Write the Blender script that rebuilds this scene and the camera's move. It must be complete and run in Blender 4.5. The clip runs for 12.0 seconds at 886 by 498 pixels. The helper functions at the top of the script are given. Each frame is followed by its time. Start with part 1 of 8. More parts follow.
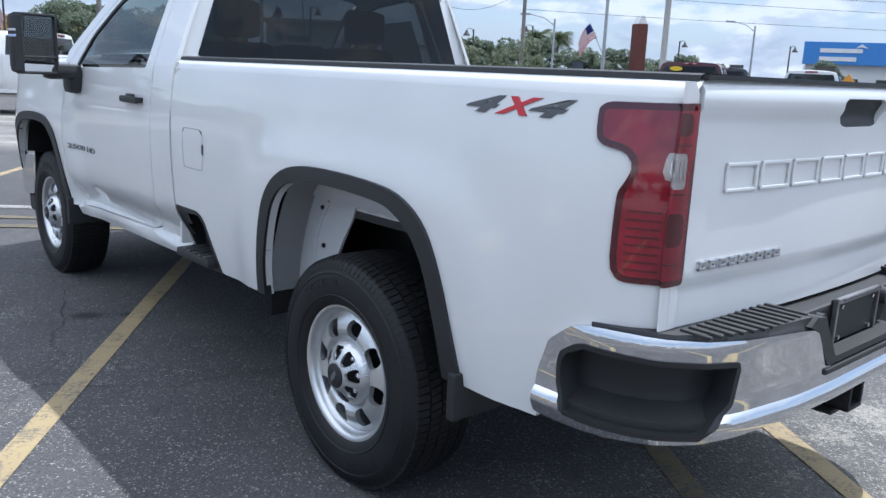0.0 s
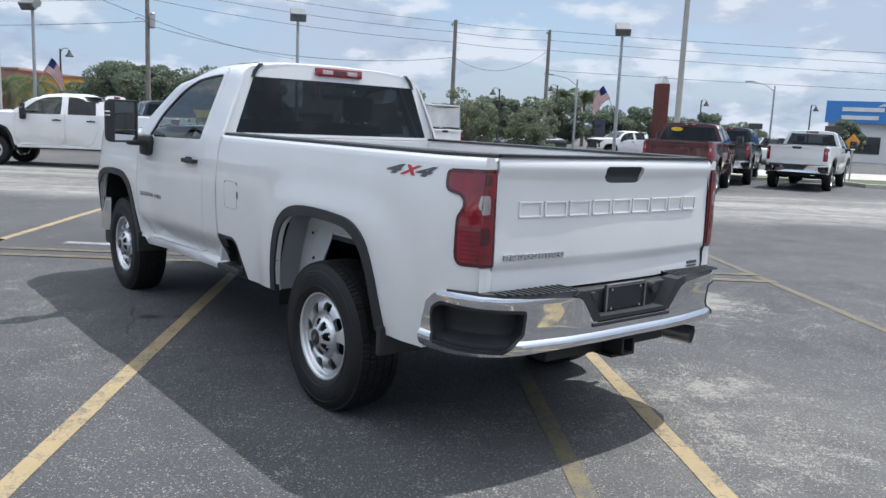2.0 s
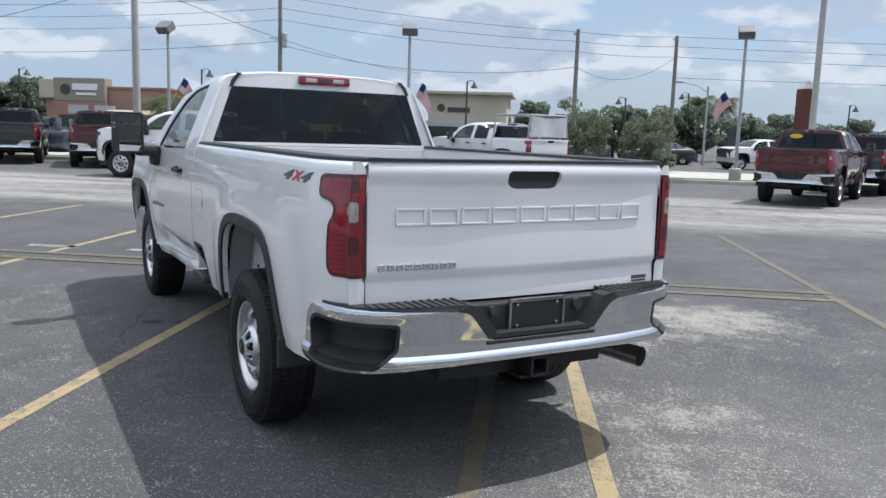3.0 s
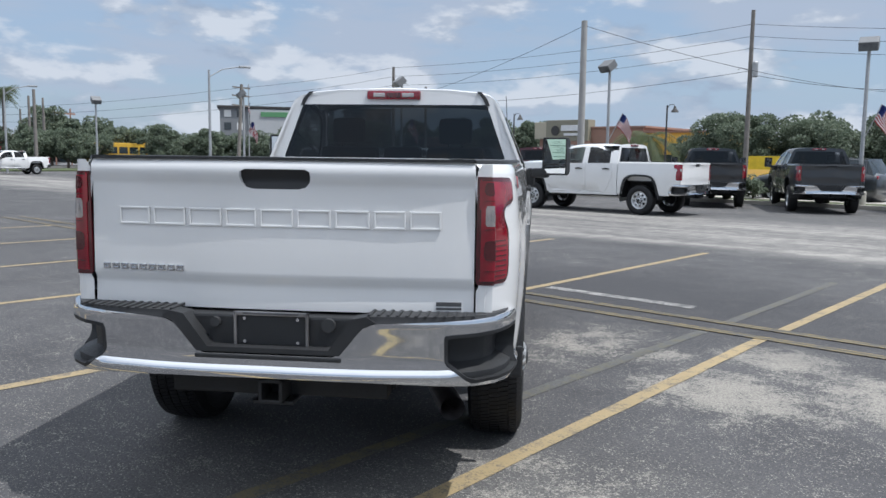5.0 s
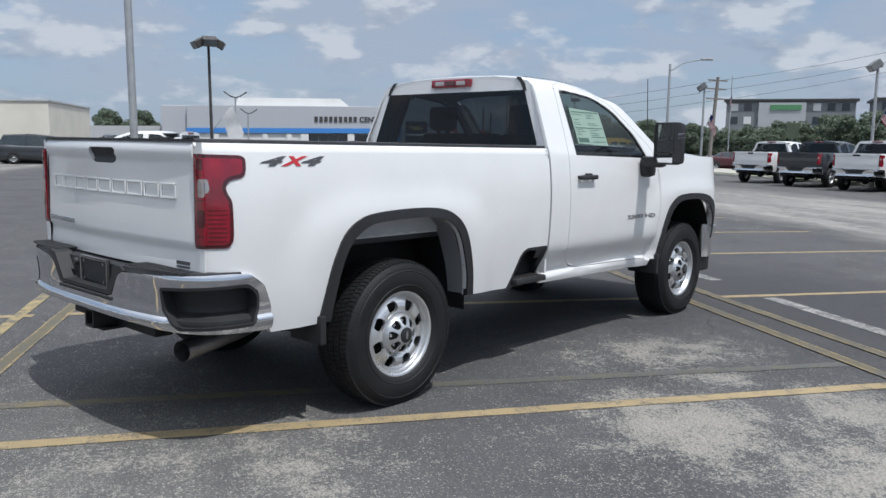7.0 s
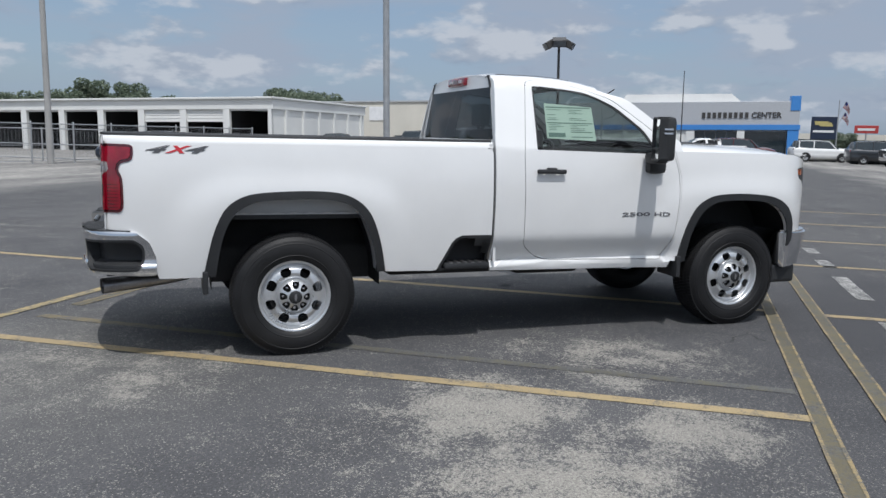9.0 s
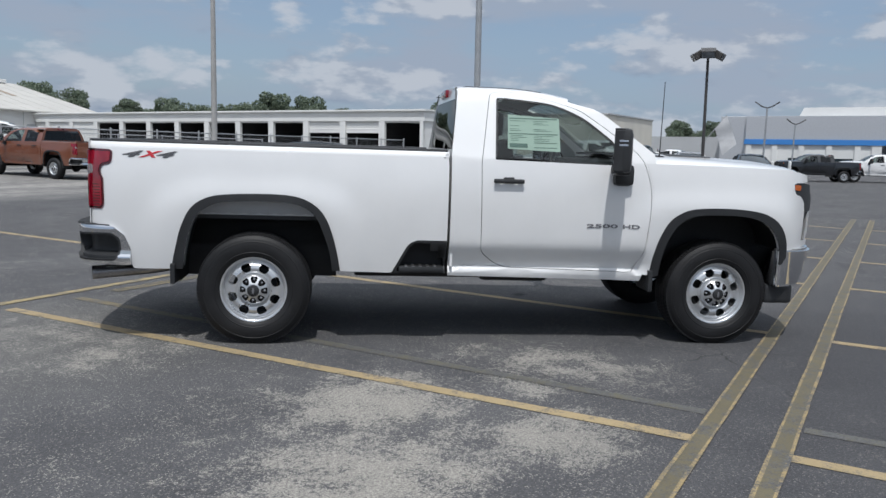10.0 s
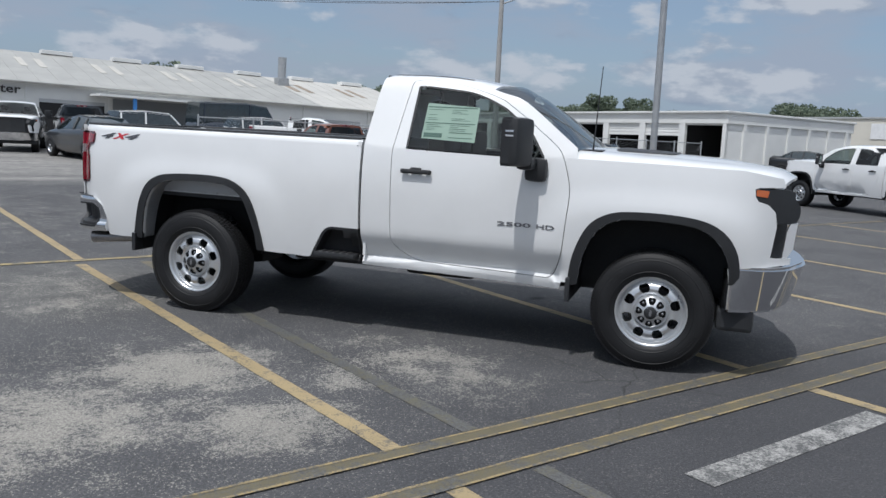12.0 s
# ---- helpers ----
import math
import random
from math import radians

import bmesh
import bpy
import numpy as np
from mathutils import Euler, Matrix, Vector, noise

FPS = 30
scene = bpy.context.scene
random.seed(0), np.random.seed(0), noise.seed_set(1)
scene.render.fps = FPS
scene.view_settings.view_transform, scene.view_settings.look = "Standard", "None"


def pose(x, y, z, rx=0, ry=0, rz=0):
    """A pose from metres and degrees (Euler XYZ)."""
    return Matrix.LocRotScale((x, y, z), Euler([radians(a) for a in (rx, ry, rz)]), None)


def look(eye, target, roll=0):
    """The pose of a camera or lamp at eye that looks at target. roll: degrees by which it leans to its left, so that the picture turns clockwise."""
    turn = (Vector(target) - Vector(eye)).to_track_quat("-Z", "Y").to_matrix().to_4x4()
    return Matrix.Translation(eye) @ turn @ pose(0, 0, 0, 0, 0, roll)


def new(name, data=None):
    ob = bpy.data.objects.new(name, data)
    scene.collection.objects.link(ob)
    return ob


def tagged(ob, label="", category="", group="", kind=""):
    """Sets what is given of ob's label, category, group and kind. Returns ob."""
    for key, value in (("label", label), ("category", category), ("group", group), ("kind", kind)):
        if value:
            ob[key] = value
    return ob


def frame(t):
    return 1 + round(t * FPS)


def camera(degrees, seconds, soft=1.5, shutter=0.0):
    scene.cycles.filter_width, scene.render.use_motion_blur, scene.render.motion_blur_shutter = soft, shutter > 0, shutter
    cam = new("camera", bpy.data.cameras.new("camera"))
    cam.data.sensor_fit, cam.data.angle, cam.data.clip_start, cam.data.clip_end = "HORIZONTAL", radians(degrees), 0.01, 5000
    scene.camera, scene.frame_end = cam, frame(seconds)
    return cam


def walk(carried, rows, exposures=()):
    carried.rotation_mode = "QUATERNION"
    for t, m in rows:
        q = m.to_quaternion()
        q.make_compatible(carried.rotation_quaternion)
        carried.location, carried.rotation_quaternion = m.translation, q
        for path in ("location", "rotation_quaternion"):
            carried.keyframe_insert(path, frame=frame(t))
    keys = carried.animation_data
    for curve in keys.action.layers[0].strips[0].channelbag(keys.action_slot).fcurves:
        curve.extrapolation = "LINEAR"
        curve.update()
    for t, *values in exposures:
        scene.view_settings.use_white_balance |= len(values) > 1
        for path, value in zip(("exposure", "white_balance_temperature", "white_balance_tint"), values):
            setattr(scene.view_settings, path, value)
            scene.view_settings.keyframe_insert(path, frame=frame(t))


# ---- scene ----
cam = camera(58.0, 12.0)
PATH = [
    (0, (0.083, -0.046, 1.468), (0.276, 1.897, 1.034), 2.4),
    (0.5, (0.218, -0.789, 1.512), (0.384, 1.173, 1.162), 2.1),
    (1, (0.271, -1.336, 1.547), (0.42, 0.632, 1.221), 2.0),
    (1.5, (0.25, -1.633, 1.579), (0.399, 0.337, 1.264), 2.1),
    (2, (0.434, -1.71, 1.601), (0.542, 0.264, 1.295), 2.6),
    (2.5, (0.953, -1.685, 1.59), (0.938, 0.294, 1.297), 2.6),
    (3, (1.563, -1.461, 1.601), (1.327, 0.504, 1.312), 1.8),
    (3.5, (2.286, -1.219, 1.575), (1.771, 0.694, 1.293), 0.7),
    (5.3, (4.574, 0.662, 1.485), (3.098, 1.994, 1.264), 1.0),
    (5.5, (4.809, 0.907, 1.506), (3.253, 2.143, 1.284), 1.1),
    (6, (5.256, 1.596, 1.519), (3.529, 2.577, 1.288), 1.2),
    (6.5, (5.672, 2.312, 1.483), (3.817, 3.02, 1.242), 1.2),
    (7, (5.992, 3.091, 1.472), (4.051, 3.502, 1.217), 1.0),
    (7.2, (6.111, 3.413, 1.461), (4.149, 3.703, 1.204), 0.9),
    (8.8, (6.412, 5.94, 1.543), (4.494, 5.454, 1.255), 1.3),
    (9, (6.4, 6.29, 1.518), (4.506, 5.714, 1.235), 1.3),
    (9.5, (6.26, 7.083, 1.535), (4.437, 6.307, 1.26), 1.7),
    (10, (6.01, 7.85, 1.539), (4.279, 6.882, 1.275), 1.9),
    (10.5, (5.551, 8.54, 1.543), (3.933, 7.394, 1.279), 1.9),
    (11, (5.029, 9.134, 1.552), (3.542, 7.824, 1.283), 2.1),
    (11.5, (4.415, 9.662, 1.576), (3.074, 8.205, 1.294), 2.5),
    (12, (3.803, 10.154, 1.573), (2.625, 8.565, 1.28), 3.0),
]
walk(cam, [(t, look(eye, target, roll)) for t, eye, target, roll in PATH], exposures=[(0.0, 0.60, 5680, 10), (0.5, 0.53, 5920, 10), (1.5, 0.41, 6020, 10), (3.5, 0.28, 6050, 10), (5.5, 0.12, 6030, 10), (7.0, -0.03, 6050, 10), (9.0, -0.18, 6080, 10), (12.0, -0.24, 6020, 10)])

# ---------- world, sun, light ----------
SUN_WAY = Vector((0.43, 0.21, 1.0)).normalized()   # towards the sun
SUN_EL, SUN_AZ = math.asin(SUN_WAY.z), math.atan2(SUN_WAY.x, SUN_WAY.y)
world = bpy.data.worlds.new("sky")
scene.world = world
world.use_nodes = True
wn, wl = world.node_tree.nodes, world.node_tree.links
wn.clear()
w_out = wn.new("ShaderNodeOutputWorld")
w_bg = wn.new("ShaderNodeBackground")
w_bg.inputs["Strength"].default_value = 0.108
sky = wn.new("ShaderNodeTexSky")
sky.sky_type = "NISHITA"
sky.sun_disc = False
sky.sun_elevation, sky.sun_rotation = SUN_EL, SUN_AZ
sky.air_density, sky.dust_density, sky.ozone_density = 1.0, 1.6, 1.0


def wmath(op, a, b=None, c=None):
    n = wn.new("ShaderNodeMath")
    n.operation = op
    for i, v in enumerate((a, b, c)):
        if v is None:
            continue
        if isinstance(v, (int, float)):
            n.inputs[i].default_value = v
        else:
            wl.new(v, n.inputs[i])
    return n.outputs[0]


w_tc = wn.new("ShaderNodeTexCoord")
w_sep = wn.new("ShaderNodeSeparateXYZ")
wl.new(w_tc.outputs["Generated"], w_sep.inputs[0])
w_xy = wn.new("ShaderNodeCombineXYZ")     # clouds are broad and low: their height is stretched
wl.new(w_sep.outputs[0], w_xy.inputs[0])
wl.new(w_sep.outputs[1], w_xy.inputs[1])
wl.new(wmath("MULTIPLY", w_sep.outputs[2], 4.4), w_xy.inputs[2])


def cloud_noise(scale, detail, rough, shift):
    m = wn.new("ShaderNodeMapping")
    m.inputs["Location"].default_value = shift
    wl.new(w_xy.outputs[0], m.inputs[0])
    n = wn.new("ShaderNodeTexNoise")
    n.inputs["Scale"].default_value, n.inputs["Detail"].default_value, n.inputs["Roughness"].default_value = scale, detail, rough
    wl.new(m.outputs[0], n.inputs["Vector"])
    return n.outputs["Fac"]


def wramp(fac, stops):
    r = wn.new("ShaderNodeValToRGB")
    r.color_ramp.interpolation = "EASE"
    while len(r.color_ramp.elements) < len(stops):
        r.color_ramp.elements.new(0.5)
    for e, (p, c) in zip(r.color_ramp.elements, stops):
        e.position, e.color = p, (*c, 1)
    wl.new(fac, r.inputs[0])
    return r.outputs[0]


def wmix(fac, a, b):
    m = wn.new("ShaderNodeMix")
    m.data_type = "RGBA"
    for key, v in (("Factor", fac), ("A", a), ("B", b)):
        sock = [i for i in m.inputs if i.name == key and (i.type == "RGBA" or key == "Factor" and i.type == "VALUE")][0]
        if isinstance(v, (float, int)):
            sock.default_value = v
        elif isinstance(v, tuple):
            sock.default_value = (*v, 1)
        else:
            wl.new(v, sock)
    return [o for o in m.outputs if o.type == "RGBA"][0]


w_xz = wn.new("ShaderNodeCombineXYZ")     # heaped clouds: a little broader than tall
wl.new(w_sep.outputs[0], w_xz.inputs[0])
wl.new(w_sep.outputs[1], w_xz.inputs[1])
wl.new(wmath("MULTIPLY", w_sep.outputs[2], 2.5), w_xz.inputs[2])


def heap_noise(scale, detail, rough, shift):
    m = wn.new("ShaderNodeMapping")
    m.inputs["Location"].default_value = shift
    wl.new(w_xz.outputs[0], m.inputs[0])
    n = wn.new("ShaderNodeTexNoise")
    n.inputs["Scale"].default_value, n.inputs["Detail"].default_value, n.inputs["Roughness"].default_value = scale, detail, rough
    wl.new(m.outputs[0], n.inputs["Vector"])
    return n.outputs["Fac"]


PUFF = 9.0
puffs = heap_noise(PUFF, 7.0, 0.54, (3.1, 7.4, 0.3))
above = heap_noise(PUFF, 4.0, 0.50, (3.1, 7.4, 0.40))
billow = heap_noise(34.0, 5.0, 0.55, (1.7, 2.4, 6.1))
layer = cloud_noise(2.2, 6.0, 0.6, (1.0, 2.0, 4.0))
bands = cloud_noise(3.4, 6.0, 0.55, (5.0, 1.0, 2.0))
veil = cloud_noise(1.5, 4.0, 0.6, (9.0, 2.0, 4.0))
low_down = wramp(w_sep.outputs[2], [(0.0, (1, 1, 1)), (0.30, (0, 0, 0))])
dense = wmath("ADD", wmath("ADD", puffs, wmath("MULTIPLY", low_down, 0.075)), wmath("MULTIPLY", wmath("SUBTRACT", layer, 0.5), 0.22))
cover = wramp(wmath("ADD", dense, wmath("MULTIPLY", wmath("SUBTRACT", billow, 0.5), 0.06)), [(0.525, (0, 0, 0)), (0.66, (1, 1, 1))])
lit = wmath("ADD", wmath("MULTIPLY", wmath("SUBTRACT", puffs, above), 1.5), wmath("MULTIPLY", wmath("SUBTRACT", billow, 0.5), 0.35))
shade = wramp(wmath("ADD", lit, 0.5), [(0.34, (3.0, 3.5, 4.3)), (0.50, (3.95, 4.35, 4.95)), (0.68, (5.7, 5.9, 6.2))])
haze = wmix(wramp(veil, [(0.30, (0.45, 0.45, 0.45)), (0.72, (0.80, 0.80, 0.80))]), sky.outputs[0], (3.3, 4.2, 5.35))
grey = wmix(wramp(bands, [(0.42, (0, 0, 0)), (0.62, (0.85, 0.85, 0.85))]), haze, (3.75, 4.2, 4.95))
puffy = wmix(wmath("MULTIPLY", cover, 0.86), grey, shade)
high = wramp(w_sep.outputs[2], [(0.24, (0, 0, 0)), (0.75, (0.85, 0.85, 0.85))])     # brightness added to the unseen sky overhead, to fill the shade
w_col = wmix(wmath("MULTIPLY", high, wramp(veil, [(0.2, (0.6, 0.6, 0.6)), (0.7, (1, 1, 1))])), puffy, (12.5, 12.8, 13.2))
wl.new(w_col, w_bg.inputs[0])
wl.new(w_bg.outputs[0], w_out.inputs[0])

sun = new("sun", bpy.data.lights.new("sun", "SUN"))
sun.data.energy, sun.data.angle, sun.data.color = 3.7, radians(0.6), (1.0, 0.955, 0.89)
sun.matrix_world = look((0, 0, 60), Vector((0, 0, 60)) - SUN_WAY)

# ---------- materials ----------


def ramp_set(node, stops):
    while len(node.color_ramp.elements) < len(stops):
        node.color_ramp.elements.new(0.5)
    for e, (p, c) in zip(node.color_ramp.elements, stops):
        e.position, e.color = p, (*c, 1) if len(c) == 3 else c


class Nodes:
    """Small helper round one material's node tree."""

    def __init__(self, name):
        self.m = bpy.data.materials.new(name)
        self.m.use_nodes = True
        self.t = self.m.node_tree
        self.b = self.t.nodes["Principled BSDF"]
        self.tc = None

    def n(self, kind, **props):
        node = self.t.nodes.new(kind)
        if "operation" in props:
            node.operation = props["operation"]
        if "data_type" in props:
            node.data_type = props["data_type"]
        if "blend_type" in props:
            node.blend_type = props["blend_type"]
        if "feature" in props:
            node.feature = props["feature"]
        if "wave_type" in props:
            node.wave_type, node.bands_direction = props["wave_type"], props["bands_direction"]
        return node

    def link(self, a, b):
        self.t.links.new(a, b)

    def coord(self):
        if not self.tc:
            self.tc = self.n("ShaderNodeNewGeometry")
        return self.tc.outputs["Position"]

    def obj_coord(self):
        return self.n("ShaderNodeTexCoord").outputs["Object"]

    def noise(self, scale, detail=4.0, rough=0.55, vec=None, stretch=None, shift=None):
        vec = vec or self.coord()
        if stretch or shift:
            mp = self.n("ShaderNodeMapping")
            mp.inputs["Scale"].default_value = stretch or (1, 1, 1)
            mp.inputs["Location"].default_value = shift or (0, 0, 0)
            self.link(vec, mp.inputs[0])
            vec = mp.outputs[0]
        n = self.n("ShaderNodeTexNoise")
        n.inputs["Scale"].default_value, n.inputs["Detail"].default_value, n.inputs["Roughness"].default_value = scale, detail, rough
        self.link(vec, n.inputs["Vector"])
        return n.outputs["Fac"]

    def ramp(self, fac, stops, ease=False):
        r = self.n("ShaderNodeValToRGB")
        if ease:
            r.color_ramp.interpolation = "EASE"
        ramp_set(r, stops)
        self.link(fac, r.inputs[0])
        return r.outputs[0]

    def mix(self, fac, a, b, blend="MIX"):
        m = self.n("ShaderNodeMix", data_type="RGBA", blend_type=blend)
        for idx, v in ((0, fac), (6, a), (7, b)):
            if isinstance(v, (float, int)):
                m.inputs[idx].default_value = v
            elif isinstance(v, tuple):
                m.inputs[idx].default_value = (*v, 1)
            else:
                self.link(v, m.inputs[idx])
        return m.outputs[2]

    def math(self, op, a, b=None):
        m = self.n("ShaderNodeMath", operation=op)
        for i, v in enumerate((a, b)):
            if v is None:
                continue
            if isinstance(v, (float, int)):
                m.inputs[i].default_value = v
            else:
                self.link(v, m.inputs[i])
        return m.outputs[0]

    def bump(self, height, strength, dist=0.01):
        bp = self.n("ShaderNodeBump")
        bp.inputs["Strength"].default_value, bp.inputs["Distance"].default_value = strength, dist
        self.link(height, bp.inputs["Height"])
        self.link(bp.outputs[0], self.b.inputs["Normal"])

    def set(self, **kw):
        for k, v in kw.items():
            sock = self.b.inputs[k.replace("_", " ")]
            if isinstance(v, tuple):
                sock.default_value = (*v, 1)
            elif isinstance(v, (float, int)):
                sock.default_value = v
            else:
                self.link(v, sock)
        return self.m


def simple(name, color, rough=0.5, metal=0.0, var=0.12, scale=6.0, bump=0.0, fine=60.0, coat=0.0, spec=0.5):
    """A painted, plastic or metal surface with faint variation at two scales."""
    k = Nodes(name)
    lo, hi = tuple(c * (1 - var) for c in color), tuple(min(1, c * (1 + var * 0.6)) for c in color)
    mixed = k.math("ADD", k.math("MULTIPLY", k.noise(scale, 5), 0.65), k.math("MULTIPLY", k.noise(fine, 3), 0.35))
    k.set(Base_Color=k.ramp(mixed, [(0.35, lo), (0.65, hi)]), Metallic=metal, Coat_Weight=coat, Coat_Roughness=0.04, Specular_IOR_Level=spec)
    r = k.ramp(mixed, [(0.3, (rough * 0.85,) * 3), (0.7, (min(1, rough * 1.15),) * 3)])
    k.link(r, k.b.inputs["Roughness"])
    if bump:
        k.bump(k.noise(fine, 4), bump, 0.004)
    return k.m


def paint(name, color, flake=0.0):
    k = Nodes(name)
    dust = k.noise(2.2, 5)
    k.set(Base_Color=k.ramp(dust, [(0.3, tuple(c * 0.94 for c in color)), (0.7, color)]), Roughness=0.36, Coat_Weight=1.0, Coat_Roughness=0.03, Metallic=flake)
    orange = k.noise(180.0, 2)
    k.bump(orange, 0.015, 0.002)
    return k.m


def glass(name, tint, base=0.05, rise=0.85):
    """A thin tinted pane: clear straight on, glossier at a slant."""
    k = Nodes(name)
    k.t.nodes.remove(k.b)
    tr, gl, lw, mx = k.n("ShaderNodeBsdfTransparent"), k.n("ShaderNodeBsdfGlossy"), k.n("ShaderNodeLayerWeight"), k.n("ShaderNodeMixShader")
    tr.inputs[0].default_value = (*tint, 1)
    gl.inputs["Roughness"].default_value = 0.015
    slant = k.math("MULTIPLY", k.math("POWER", lw.outputs["Facing"], 4.5), rise)
    k.link(k.math("ADD", slant, base), mx.inputs[0])
    k.link(tr.outputs[0], mx.inputs[1])
    k.link(gl.outputs[0], mx.inputs[2])
    k.link(mx.outputs[0], k.t.nodes["Material Output"].inputs[0])
    return k.m


def asphalt():
    k = Nodes("asphalt")
    p = k.coord()
    sep = k.n("ShaderNodeSeparateXYZ")
    k.link(p, sep.inputs[0])
    grit = k.noise(62.0, 4, 0.7)
    fleck = k.noise(150.0, 2, 0.6)
    speck = k.n("ShaderNodeTexVoronoi")
    speck.inputs["Scale"].default_value = 70.0
    k.link(p, speck.inputs["Vector"])
    patch = k.noise(0.55, 7, 0.62)
    fine_patch = k.noise(3.0, 8, 0.68)
    mid_patch = k.noise(1.3, 6, 0.6, shift=(7, 2, 0))
    worn = k.noise(0.24, 4, 0.5, shift=(4.0, 1.3, 0))
    base = k.ramp(k.math("ADD", k.math("MULTIPLY", patch, 0.5), k.math("MULTIPLY", mid_patch, 0.5)), [(0.36, (0.058, 0.058, 0.062)), (0.64, (0.098, 0.097, 0.100))])
    dusty = (2.4, 2.4, 2.4, 2.0, 0.75)   # grey, evenly worn ground behind the stall

    def spot(cx, cy, rx, ry, amount):
        """A soft-edged worn place in the lot."""
        dx, dy = k.math("MULTIPLY", k.math("SUBTRACT", sep.outputs[0], cx), 1 / rx), k.math("MULTIPLY", k.math("SUBTRACT", sep.outputs[1], cy), 1 / ry)
        d = k.math("SQRT", k.math("ADD", k.math("MULTIPLY", dx, dx), k.math("MULTIPLY", dy, dy)))
        return k.math("MULTIPLY", k.ramp(d, [(0.15, (1, 1, 1)), (1.0, (0, 0, 0))], True), amount)
    base = k.mix(spot(*dusty), base, k.ramp(fine_patch, [(0.35, (0.105, 0.103, 0.100)), (0.65, (0.165, 0.160, 0.150))]))
    wear = k.math("MULTIPLY", k.ramp(worn, [(0.46, (0, 0, 0)), (0.70, (1, 1, 1))]), 0.065)
    for cx, cy, rx, ry, am in ((3.15, 5.85, 1.3, 1.1, 0.19), (2.15, 5.3, 1.0, 0.9, 0.20), (2.1, 6.45, 0.85, 0.7, 0.195), (2.6, 5.6, 1.7, 1.9, 0.11), (0.75, 5.9, 0.9, 1.5, 0.14), (1.35, 5.9, 0.6, 0.6, 0.13), (2.6, 1.6, 2.6, 0.7, 0.05), (3.8, 3.6, 1.4, 1.5, 0.03), (0.7, -0.6, 2.6, 1.2, 0.05), (3.2, -0.3, 2.2, 1.8, 0.05), (2.35, 2.3, 1.1, 1.0, 0.10), (2.5, 2.4, 1.9, 1.5, 0.06), (2.35, 3.2, 1.2, 0.75, 0.12), (-2.6, 4.6, 1.4, 2.4, 0.04)):
        wear = k.math("MAXIMUM", wear, spot(cx, cy, rx, ry, am))
    # pale stones of the aggregate, more of them where the seal has worn off
    coarse = k.noise(27.0, 5, 0.78, shift=(3, 1, 0))
    clump = k.noise(3.6, 6, 0.66, shift=(1, 5, 0))
    bare = k.math("ADD", k.math("ADD", k.math("MULTIPLY", clump, 0.48), k.math("MULTIPLY", coarse, 0.52)), wear)
    share = k.ramp(bare, [(0.48, (0.0,) * 3), (0.57, (0.04,) * 3), (0.625, (0.26,) * 3), (0.71, (0.76,) * 3)])
    stone = k.n("ShaderNodeTexVoronoi")
    stone.inputs["Scale"].default_value = 150.0
    k.link(p, stone.inputs["Vector"])
    tint = k.n("ShaderNodeSeparateXYZ")
    k.link(stone.outputs["Color"], tint.inputs[0])
    pale = k.ramp(k.math("ADD", tint.outputs[0], share), [(0.93, (0, 0, 0)), (1.10, (0.62,) * 3)])
    base = k.mix(pale, base, (0.39, 0.37, 0.33))
    base = k.mix(k.ramp(share, [(0.15, (0, 0, 0)), (0.74, (0.56,) * 3)]), base, (0.30, 0.282, 0.248))
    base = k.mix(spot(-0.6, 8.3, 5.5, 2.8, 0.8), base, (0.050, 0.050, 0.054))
    # the unsealed driving lanes round the stalls
    wob = k.math("MULTIPLY", k.math("SUBTRACT", patch, 0.5), 2.6)
    yy = k.math("ADD", sep.outputs[1], wob)
    north = k.ramp(k.math("MULTIPLY", k.math("SUBTRACT", yy, 11.0), 0.05), [(0.09, (0, 0, 0)), (0.17, (1, 1, 1)), (0.44, (1, 1, 1)), (0.56, (0.12,) * 3)])
    south = k.ramp(k.math("MULTIPLY", k.math("SUBTRACT", -7.0, yy), 0.04), [(0.05, (0, 0, 0)), (0.15, (1, 1, 1))])
    lane = k.math("MAXIMUM", north, south)
    streak = k.noise(0.35, 6, 0.62, stretch=(0.3, 1.9, 1))
    lane_col = k.ramp(k.math("ADD", k.math("MULTIPLY", fine_patch, 0.4), k.math("MULTIPLY", streak, 0.6)), [(0.38, (0.11, 0.107, 0.105)), (0.50, (0.215, 0.207, 0.196)), (0.60, (0.33, 0.315, 0.29))])
    base = k.mix(lane, base, lane_col)
    base = k.mix(0.75, base, k.ramp(k.math("ADD", k.math("MULTIPLY", grit, 0.6), k.math("MULTIPLY", fleck, 0.4)), [(0.34, (0.34,) * 3), (0.52, (0.90,) * 3), (0.68, (1.60,) * 3)]), "MULTIPLY")
    chip = k.ramp(speck.outputs["Distance"], [(0.08, (1, 1, 1)), (0.20, (0, 0, 0))])
    chip = k.math("MULTIPLY", chip, k.ramp(k.noise(2.6, 5, 0.7, shift=(8, 3, 0)), [(0.40, (0.0,) * 3), (0.66, (0.50,) * 3)]))
    base = k.mix(chip, base, (0.36, 0.35, 0.33))
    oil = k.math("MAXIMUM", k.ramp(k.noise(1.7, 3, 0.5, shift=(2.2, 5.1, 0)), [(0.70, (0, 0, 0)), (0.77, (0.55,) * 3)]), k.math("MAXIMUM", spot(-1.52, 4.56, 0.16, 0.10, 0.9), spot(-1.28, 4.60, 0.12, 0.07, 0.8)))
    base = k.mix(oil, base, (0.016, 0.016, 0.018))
    crack = k.n("ShaderNodeTexVoronoi", feature="DISTANCE_TO_EDGE")
    crack.inputs["Scale"].default_value = 0.55
